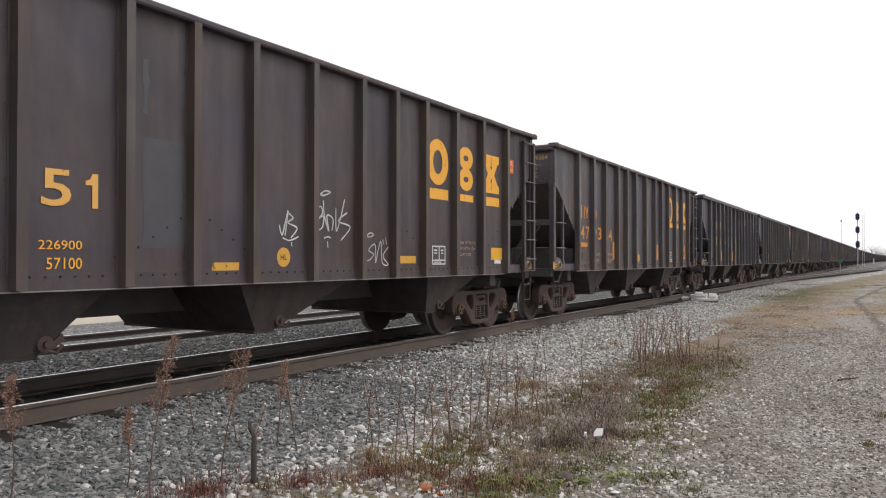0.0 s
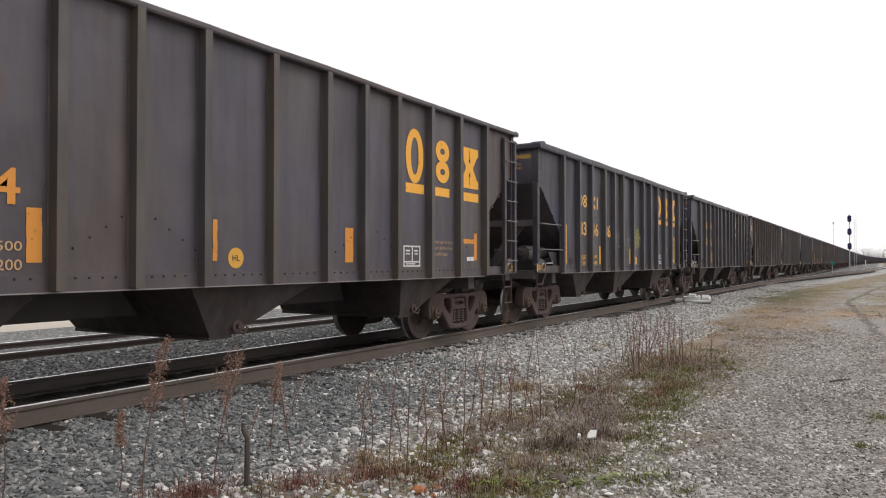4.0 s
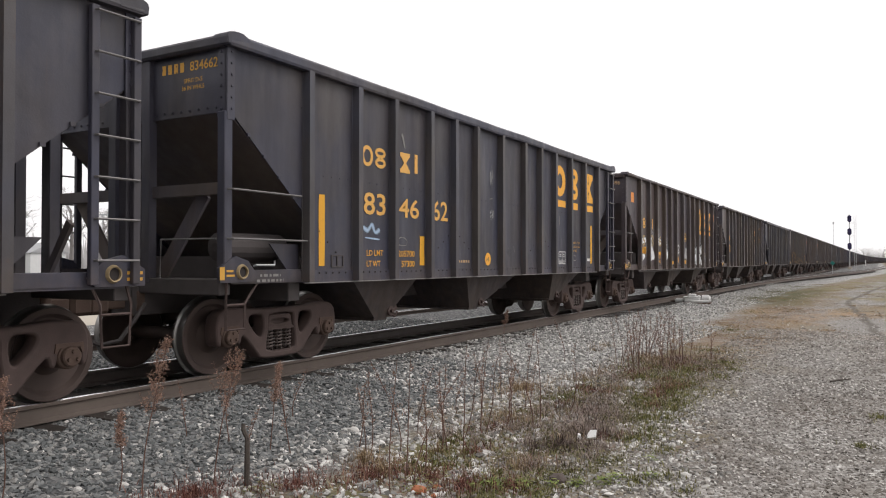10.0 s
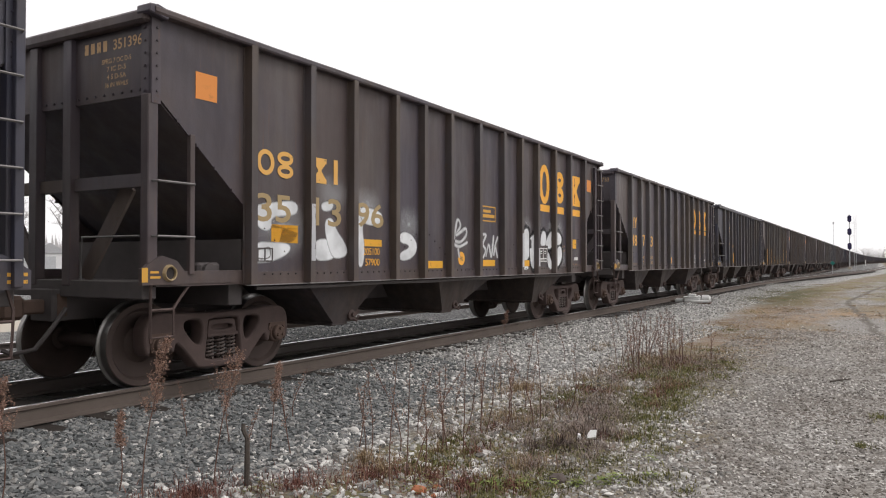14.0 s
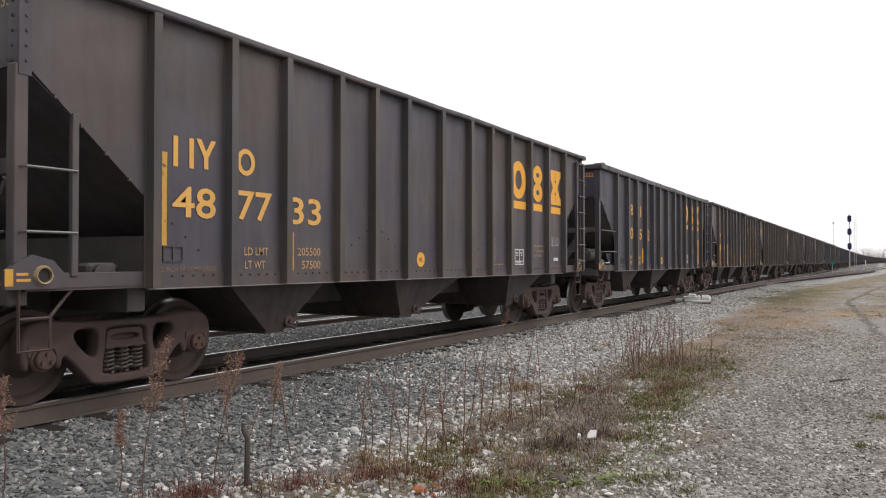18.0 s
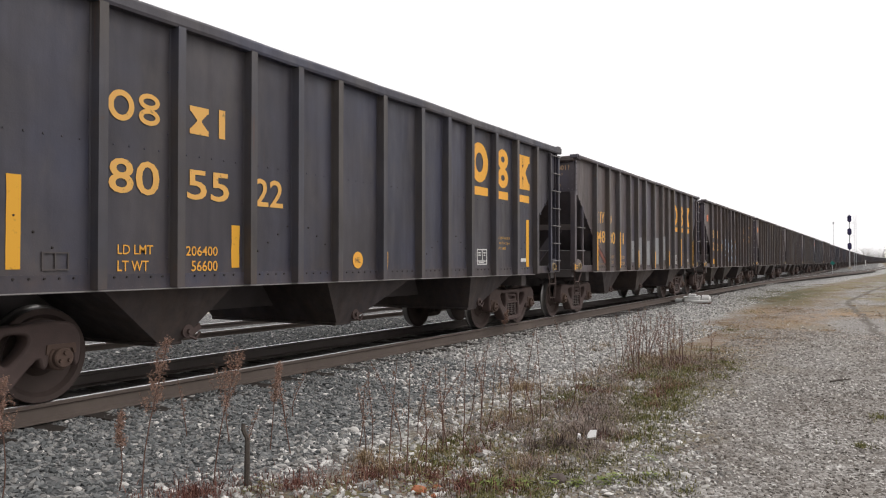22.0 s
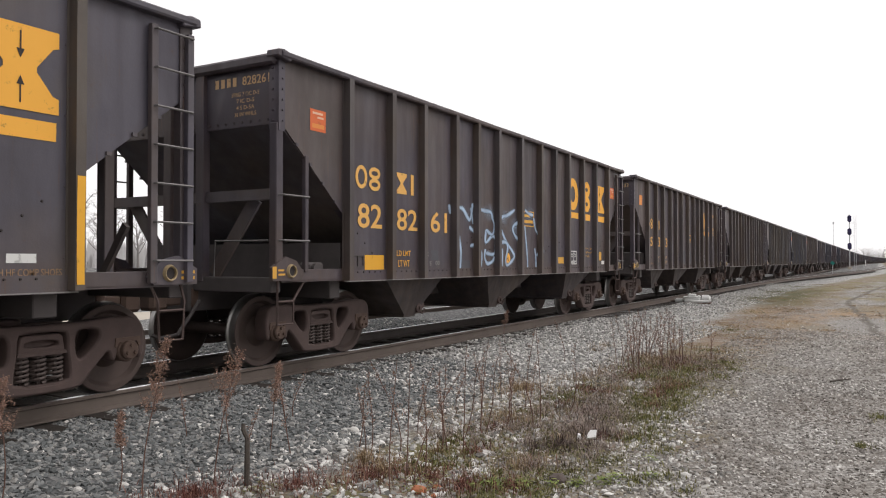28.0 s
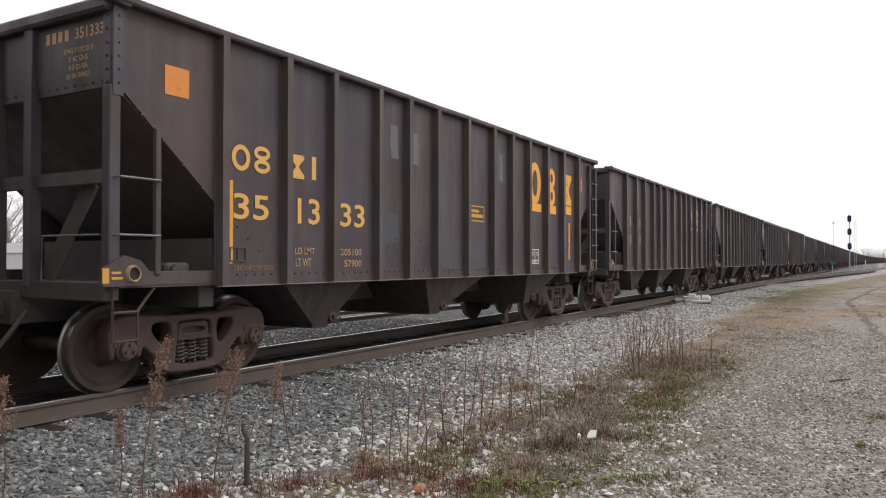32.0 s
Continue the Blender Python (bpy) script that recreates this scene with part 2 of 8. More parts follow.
def axis(stops):
    out = []
    for a, b, step in stops:
        n = max(1, round((b - a) / step))
        out += [a + (b - a) * i / n for i in range(n)]
    return out + [stops[-1][1]]


def ground_material():
    n = Nodes("gravel_ground", 0.92, 0.0, 0.2)
    pos = n.where(world=True)
    xyz = n.add("SeparateXYZ", Vector=pos)
    x, y = xyz.outputs["X"], xyz.outputs["Y"]
    wob = n.noise(0.45, 5, pos, 0.6)
    wob2 = n.noise(1.9, 5, pos, 0.65)
    off = n.math("ADD", n.math("SUBTRACT", x, TRACK), n.math("MULTIPLY", n.math("SUBTRACT", wob, 0.5), 2.6))
    # the ballast shoulder widens along the diverging siding
    off = n.math("SUBTRACT", off, n.add("MapRange", Value=y, From_Min=52.0, From_Max=125.0, To_Max=5.4).outputs[0])
    # stones
    vor = n.add("TexVoronoi", Vector=pos, Scale=24.0)
    cell = vor.outputs["Color"]
    grey = n.add("RGBToBW", Color=cell).outputs[0]
    fine = n.add("TexVoronoi", Vector=pos, Scale=42.0)
    fgrey = n.add("RGBToBW", Color=fine.outputs["Color"]).outputs[0]
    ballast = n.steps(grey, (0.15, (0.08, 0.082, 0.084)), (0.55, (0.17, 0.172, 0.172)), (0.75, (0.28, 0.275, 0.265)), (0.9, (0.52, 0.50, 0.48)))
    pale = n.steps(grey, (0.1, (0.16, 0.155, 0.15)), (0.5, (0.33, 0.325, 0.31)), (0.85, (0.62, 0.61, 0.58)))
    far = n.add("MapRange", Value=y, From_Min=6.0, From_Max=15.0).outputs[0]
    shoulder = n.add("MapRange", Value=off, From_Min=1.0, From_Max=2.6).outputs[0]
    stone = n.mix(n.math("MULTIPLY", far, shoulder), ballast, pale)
    lot = n.steps(fgrey, (0.1, (0.18, 0.168, 0.154)), (0.5, (0.31, 0.293, 0.272)), (0.8, (0.44, 0.422, 0.40)), (0.95, (0.62, 0.61, 0.59)))
    lot = n.mix(n.math("MULTIPLY", n.steps(n.noise(1.3, 6, pos, 0.7), (0.42, 0.0), (0.62, 1.0)), n.add("MapRange", Value=y, From_Min=8.0, From_Max=20.0, To_Min=0.75, To_Max=0.3).outputs[0]), lot, (0.15, 0.128, 0.108))
    onlot = n.add("MapRange", Value=off, From_Min=3.4, From_Max=4.2).outputs[0]
    c = n.mix(onlot, stone, lot)
    # ballast between the running rails: oil, and the train's shade painted into the colour
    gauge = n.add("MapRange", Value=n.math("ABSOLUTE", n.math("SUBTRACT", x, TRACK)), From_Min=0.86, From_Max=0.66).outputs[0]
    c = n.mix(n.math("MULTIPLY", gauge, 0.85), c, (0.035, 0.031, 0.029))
    # moss and dry thatch along the edge between ballast and lot
    strip = n.math("MULTIPLY", n.add("MapRange", Value=off, From_Min=3.5, From_Max=4.3).outputs[0],
                   n.add("MapRange", Value=off, From_Min=6.4, From_Max=5.5).outputs[0], True)
    near = n.add("MapRange", Value=y, From_Min=16.0, From_Max=12.0).outputs[0]
    green = n.math("MULTIPLY", n.math("MULTIPLY", strip, near), n.steps(wob2, (0.40, 0.0), (0.56, 0.85)))
    thatch = n.math("MULTIPLY", strip, n.steps(n.noise(3.1, 5, pos), (0.38, 0.0), (0.52, 0.85)))
    c = n.mix(thatch, c, (0.24, 0.175, 0.125))
    c = n.mix(green, c, (0.15, 0.14, 0.06))
    # dry grass farther along the lot, with two worn wheel lanes
    away = n.add("MapRange", Value=y, From_Min=14.0, From_Max=24.0).outputs[0]
    worn = n.steps(n.noise(0.55, 6, n.where((1.0, 0.45, 1.0), True), 0.68), (0.43, 0.0), (0.60, 0.9))
    dry = n.math("MULTIPLY", n.math("MULTIPLY", away, onlot), worn, True)
    c = n.mix(dry, c, n.mix(n.steps(n.noise(0.22, 3, pos), (0.45, 0.0), (0.6, 1.0)), n.mix(n.add("MapRange", Value=y, From_Min=28.0, From_Max=40.0).outputs[0], (0.36, 0.25, 0.155), (0.22, 0.195, 0.095)), (0.20, 0.165, 0.095)))
    # a patch of short green grass beside the siding
    sward = n.math("MULTIPLY", n.add("MapRange", Value=y, From_Min=27.0, From_Max=35.0).outputs[0], n.add("MapRange", Value=y, From_Min=56.0, From_Max=44.0).outputs[0])
    sward = n.math("MULTIPLY", n.math("MULTIPLY", sward, n.add("MapRange", Value=off, From_Min=2.0, From_Max=2.8).outputs[0]), n.add("MapRange", Value=off, From_Min=5.6, From_Max=4.4).outputs[0])
    c = n.mix(n.math("MULTIPLY", sward, n.steps(wob2, (0.36, 0.3), (0.52, 0.95))), c, (0.105, 0.098, 0.045))
    # a muddy wheel lane curving through the lot
    lane = n.math("ADD", n.add("MapRange", Value=y, From_Min=16.0, From_Max=33.0, To_Min=0.3, To_Max=-1.05).outputs[0], n.add("MapRange", Value=y, From_Min=37.0, From_Max=58.0, To_Max=1.3).outputs[0])
    rut = n.math("ABSOLUTE", n.math("SUBTRACT", n.math("ADD", x, n.math("MULTIPLY", n.math("SUBTRACT", wob, 0.5), 0.5)), lane))
    rut = n.math("MULTIPLY", n.add("MapRange", Value=rut, From_Min=0.16, From_Max=0.05).outputs[0], n.add("MapRange", Value=y, From_Min=14.0, From_Max=18.0).outputs[0])
    rut = n.math("MULTIPLY", rut, n.add("MapRange", Value=y, From_Min=62.0, From_Max=52.0).outputs[0])
    c = n.mix(n.math("MULTIPLY", rut, 0.8), c, (0.13, 0.115, 0.10))
    crumb = n.noise(16, 4, pos, 0.7)
    c = n.mix(n.math("MULTIPLY", n.steps(crumb, (0.48, 0.0), (0.62, 1.0)), 0.28), c, n.mix(0.55, c, (0.09, 0.08, 0.07)))
    n.bump(n.math("ADD", vor.outputs["Distance"], n.math("MULTIPLY", fgrey, 0.3)), 0.7, 0.03)
    return n.done(c)


def build_ground():
    xs = axis([(-1600, -200, 200), (-200, -40, 20), (-40, -16, 3), (-16, 6, 0.22), (6, 30, 2), (30, 200, 20), (200, 1600, 200)])
    ys = axis([(-400, -40, 40), (-40, 0, 4), (0, 22, 0.22), (22, 60, 1.0), (60, 300, 10), (300, 2600, 115)])
    nx = len(xs)
    verts = [(x, y, ground_height(x, y)) for y in ys for x in xs]
    faces = [(j * nx + i, j * nx + i + 1, (j + 1) * nx + i + 1, (j + 1) * nx + i) for j in range(len(ys) - 1) for i in range(nx - 1)]
    me = bpy.data.meshes.new("ground")
    me.from_pydata(verts, [], faces)
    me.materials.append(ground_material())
    me.shade_smooth()
    tagged(new("ground", me), "grey gravel and ballast ground with dry grass and moss", "ground", kind="structure")


build_ground()

# ---- tracks ----
RAIL = [(-0.07, -0.185), (0.07, -0.185), (0.07, -0.168), (0.012, -0.15), (0.009, -0.05), (0.035, -0.036), (0.036, -0.010), (0.028, -0.001),
        (-0.028, -0.001), (-0.036, -0.010), (-0.035, -0.036), (-0.009, -0.05), (-0.012, -0.15), (-0.07, -0.168)]
HEAD = [(-0.026, -0.002), (0.026, -0.002), (0.024, 0.001), (-0.024, 0.001)]


def build_track(name, label, centre, start, end, z, tie_from, tie_to, tie_rest):
    """Two rails with polished heads on wooden ties."""
    track = thing(name, label, "railway track", kind="structure")
    ys = axis([(start, 60, 8), (60, end, 20)] if start < 60 else [(start, end, 8)])
    for side in (-0.7525, 0.7525):
        path = [(centre(s) + side, s, z) for s in ys]
        part("rail", sweep(bmesh.new(), RAIL, path), M["rail_side" if side > 0 else "rail_shaded"], track)
        part("rail_head", sweep(bmesh.new(), HEAD, path), M["rail_head"], track, "bright polished running surface of the rail")
    r = rng(5)
    me = box(bmesh.new(), -1.3, 1.3, -0.11, 0.11, -0.36, -0.188, 0.012)
    first = part("tie", me, M["tie"], track)
    first.location = (centre(tie_from), tie_from, z)
    y = tie_from
    while y < tie_to:
        y += 0.55
        t = new("tie", first.data)
        t.parent, t.location, t.rotation_euler = track, (centre(y) + r.uniform(-0.05, 0.05), y, z + r.uniform(-0.015, 0.0)), (0, 0, r.uniform(-0.02, 0.02))
    rest = bmesh.new()
    while y < tie_rest:
        y += 0.55
        box(rest, centre(y) - 1.3, centre(y) + 1.3, y - 0.11, y + 0.11, z - 0.36, z - 0.19)
    ob = part("ties", rest, M["tie"], track)
    tagged(ob, kind="stuff")
    return track


def siding(s):
    """The diverging route leaves through the switch and drifts toward the lot."""
    return bend(s) + float(np.interp(s, (30, 50, 62, 75, 90, 105, 120, 150, 200, 300, 560), (0.02, 0.2, 0.65, 1.5, 2.75, 4.1, 5.3, 7.0, 8.6, 10.5, 15)))


build_track("main_track", "brown steel rails with bright heads on ballast", bend, -140, 1000, 0.0, 1.0, 60, 160)
build_track("second_track", "rusty steel rails of a parallel track on grey ballast", lambda s: TRACK - 4.95, -60, 700, -0.09, 4.0, 40, 90)
build_track("siding_track", "brown rails of a siding diverging from a switch", siding, 33, 560, 0.0, 45, 70, 130)

# ---- hopper cars ----
CAR_END = 13.65


def along(y):
    """Lengthwise place on a car: its ends overhang the ribbed body unevenly."""
    if y < 1.4:
        return y + 0.11 * min(1.0, 1.0 - y / 1.4)
    if y > 12.25:
        return y + 0.035 * min(1.0, (y - 12.25) / 1.4)
    return y


RIBS = (1.43, 2.44, 3.32, 4.33, 5.12, 5.95, 6.97, 7.96, 8.76, 9.57, 10.52, 11.45, 12.42)
SHEET = 1.57
TRUCKS = (1.545, 12.46)


def both(fn):
    for s in (1, -1):
        fn(s)


def share(name, ob, parent, loc=(0, 0, 0), rot=(0, 0, 0)):
    """Another piece on the same mesh."""
    o = new(name, ob.data)
    o.parent, o.location, o.rotation_euler = parent, loc, rot
    return o


def build_wheelset():
    bm = bmesh.new()
    prof = [(0.60, 0.085), (0.62, 0.13), (0.66, 0.15), (0.69, 0.20), (0.685, 0.36), (0.665, 0.40), (0.663, 0.470), (0.672, 0.484), (0.69, 0.484), (0.70, 0.466),
            (0.715, 0.458), (0.795, 0.452), (0.803, 0.444), (0.803, 0.392), (0.79, 0.382), (0.755, 0.355), (0.742, 0.20), (0.80, 0.145), (0.83, 0.135), (0.835, 0.09)]
    both(lambda s: spun(bm, [(s * a, r) for a, r in prof], 32))
    spun(bm, [(-1.10, 0.075), (1.10, 0.075)], 12)
    return bm


def tread_faces(me):
    """The rolling band and the flange are bare steel."""
    me.materials.append(M["tread"])
    for p in me.polygons:
        c = p.center
        if (c.y ** 2 + c.z ** 2) ** 0.5 > 0.449 and abs(c.x) > 0.655:
            p.material_index = 1
    me.shade_smooth()
    me.set_sharp_from_angle(angle=radians(35))


def rounded(pts, times=2):
    """Corner-cut a closed polygon."""
    for _ in range(times):
        out = []
        for (a, b), (c, d) in zip(pts, pts[1:] + pts[:1]):
            out += [(a * 0.75 + c * 0.25, b * 0.75 + d * 0.25), (a * 0.25 + c * 0.75, b * 0.25 + d * 0.75)]
        pts = out
    return pts


def casting(outline, holes, thick, bevel=0.014):
    """A cast plate in the (y, z) plane with windows through it and rounded arrises."""
    cu = bpy.data.curves.new("casting", "CURVE")
    cu.dimensions, cu.fill_mode, cu.extrude, cu.bevel_depth, cu.bevel_resolution = "2D", "BOTH", thick / 2 - bevel, bevel, 1
    cu.offset = -bevel
    for pts in [outline] + holes:
        sp = cu.splines.new("POLY")
        sp.points.add(len(pts) - 1)
        for p, (a, b) in zip(sp.points, pts):
            p.co = (a, b, 0, 1)
        sp.use_cyclic_u = True
    ob = bpy.data.objects.new("casting", cu)
    me = bpy.data.meshes.new_from_object(ob)
    bm = bmesh.new()
    bm.from_mesh(me)
    for v in bm.verts:
        v.co = (v.co.z, v.co.x, v.co.y)
    bpy.data.meshes.remove(me)
    bpy.data.objects.remove(ob)
    bpy.data.curves.remove(cu)
    return bm


def build_side_frame():
    half = [(0.10, 0.768), (0.45, 0.772), (0.70, 0.795), (0.90, 0.800), (1.02, 0.770), (1.085, 0.68), (1.10, 0.54), (1.085, 0.40), (1.045, 0.355), (1.015, 0.37), (1.005, 0.55),
            (0.785, 0.55), (0.775, 0.40), (0.745, 0.355), (0.705, 0.365), (0.69, 0.45), (0.655, 0.455), (0.43, 0.215), (0.375, 0.150), (0.10, 0.135)]
    outline = rounded(half + [(-y, z) for y, z in half[::-1]], 1)
    tri = [(0.315, 0.685), (0.46, 0.705), (0.575, 0.685), (0.575, 0.60), (0.42, 0.43), (0.335, 0.42)]
    mid = [(-0.265, 0.225), (-0.265, 0.34), (-0.235, 0.52), (-0.235, 0.64), (-0.215, 0.70), (0.215, 0.70), (0.235, 0.64), (0.235, 0.52), (0.265, 0.34), (0.265, 0.225)]
    bm = casting(outline, [rounded(tri), rounded([(-y, z) for y, z in tri[::-1]]), rounded(mid, 1)], 0.20, 0.024)
    # spring seat
    plate(bm, [(-0.28, 0.165), (0.28, 0.165), (0.28, 0.228), (-0.28, 0.228)], -0.12, 0.096)
    return bm


def build_bolster_end():
    """The bolster's end in the middle window, with a long pocket and a ledge."""
    bm = casting([(-0.215, 0.50), (-0.225, 0.53), (-0.205, 0.655), (-0.17, 0.68), (0.17, 0.68), (0.205, 0.655), (0.225, 0.53), (0.215, 0.50)],
                 [rounded([(-0.17, 0.565), (-0.16, 0.625), (0.16, 0.625), (0.17, 0.565)], 1)], 0.12, 0.012)
    plate(bm, [(-0.24, 0.492), (0.24, 0.492), (0.23, 0.525), (-0.23, 0.525)], -0.05, 0.075)
    return bm


def build_spring():
    n = 64
    pts = [(0.062 * math.cos(2 * math.pi * i / 10.5), 0.062 * math.sin(2 * math.pi * i / 10.5), 0.24 + 0.25 * i / n) for i in range(n + 1)]
    bm = tube(bmesh.new(), pts, 0.0155, 6)
    return tube(bm, [(0, 0, 0.225), (0, 0, 0.50)], 0.02, 8)


def build_truck(car, y):
    bm = bmesh.new()
    box(bm, -0.985, 0.985, -0.20, 0.20, 0.535, 0.70, 0.02)
    box(bm, -0.35, 0.35, -0.24, 0.24, 0.60, 0.78, 0.02)
    truck = part("truck", bm, M["truck"], car, "dusty brown cast steel truck with coil springs")
    truck.location = (0, y, 0)
    frame_a = part("side_frame", build_side_frame(), M["truck"], truck)
    frame_a.location = (0.985, 0, 0)
    share("side_frame", frame_a, truck, (-0.985, 0, 0))
    knob = part("bolster_end", build_bolster_end(), M["truck"], truck)
    knob.location = (1.0, 0, 0)
    share("bolster_end", knob, truck, (-1.0, 0, 0))
    sp = None
    for x in (1.0, -1.0):
        for yy in (-0.165, 0.0, 0.165):
            if sp is None:
                sp = part("coil_spring", build_spring(), M["spring"], truck)
                o = sp
            else:
                o = share("coil_spring", sp, truck)
            o.location = (x * 0.995, yy, 0)
    cap = bmesh.new()
    # cup, seal ring, end cap with three bolts, and the saddle that carries the frame
    spun(cap, [(-0.12, 0.120), (0.055, 0.122), (0.07, 0.112), (0.075, 0.096), (0.115, 0.094), (0.125, 0.082), (0.128, 0.0)], 20)
    plate(cap, [(-0.150, 0.04), (-0.128, 0.03), (-0.105, 0.085), (0.105, 0.085), (0.128, 0.03), (0.150, 0.04), (0.140, 0.128), (-0.140, 0.128)], -0.13, 0.078)
    for b in range(3):
        ang = math.pi / 2 + b * 2 * math.pi / 3
        spun(cap, [(0.12, 0.021), (0.150, 0.019)], 6, at=(0, 0.050 * math.cos(ang), 0.050 * math.sin(ang)))
    bearing = None
    for s in (1, -1):
        for yy in (-0.889, 0.889):
            if bearing is None:
                bearing = part("bearing", cap, M["rusty"], truck, "reddish rusty roller bearing")
                o = bearing
            else:
                o = share("bearing", bearing, truck)
                o["label"] = "reddish rusty roller bearing"
            o.location, o.rotation_euler = (s * 1.02, yy, 0.457), (0, 0, 0 if s > 0 else math.pi)
    ws = None
    for yy in (-0.889, 0.889):
        if ws is None:
            ws = part("wheelset", build_wheelset(), M["wheel"], truck, "brown steel wheels with bright worn treads")
            tread_faces(ws.data)
            o = ws
        else:
            o = share("wheelset", ws, truck)
            o["label"] = ws["label"]
        o.location = (0, yy, 0.457)
    bm = bmesh.new()
    both(lambda s: box(bm, -0.75, 0.75, s * 0.36 - 0.04, s * 0.36 + 0.04, 0.34, 0.44, 0.01))
    part("brake_beam", bm, M["under"], truck)
    return truck


def frustum(bm, top, bottom, z1, z0):
    """A chute between two rectangles (x half width, y0, y1)."""
    t = [bm.verts.new((sx * top[0], y, z1)) for sx, y in ((-1, top[1]), (1, top[1]), (1, top[2]), (-1, top[2]))]
    b = [bm.verts.new((sx * bottom[0], y, z0)) for sx, y in ((-1, bottom[1]), (1, bottom[1]), (1, bottom[2]), (-1, bottom[2]))]
    bm.faces.new(b)
    for i in range(4):
        bm.faces.new((t[i], t[(i + 1) % 4], b[(i + 1) % 4], b[i]))
    return bm


def build_latch():
    bm = bmesh.new()
    spun(bm, [(-0.02, 0.075), (0.05, 0.075), (0.055, 0.03), (0.09, 0.03)], 12)
    plate(bm, [(-0.02, -0.05), (0.05, -0.07), (0.20, 0.02), (0.17, 0.08)], 0.0, 0.03)
    plate(bm, [(-0.14, 0.03), (-0.02, 0.07), (0.0, 0.14), (-0.10, 0.16)], -0.02, 0.02)
    tube(bm, [(0.03, -0.02, -0.04), (0.05, 0.10, -0.09), (0.05, 0.16, -0.02)], 0.018, 6)
    return bm


def build_ladder(car, y0, y1, side, zs, top):
    """Two flat stiles and round rungs, standing off the side."""
    x = side * (SHEET + 0.05)
    bm = box(bmesh.new(), -0.03, 0.03, -0.04, 0.04, 1.14, top, 0.006)
    st = part("ladder_stile", bm, M["paint_now"], car)
    st.location = (x, y0, 0)
    share("ladder_stile", st, car, (x, y1, 0))
    bm = bmesh.new()
    tube(bm, [(-0.02, -0.02, 0), (0.05, 0.0, 0.0), (0.05, y1 - y0, -0.0), (-0.02, y1 - y0 + 0.02, 0.0)], 0.012, 6)
    rung = None
    for z in zs:
        if rung is None:
            rung = part("rung", bm, M["grip"], car)
            o = rung
        else:
            o = share("rung", rung, car)
        o.location, o.scale = (x + side * 0.012, y0, z), (side, 1, 1)


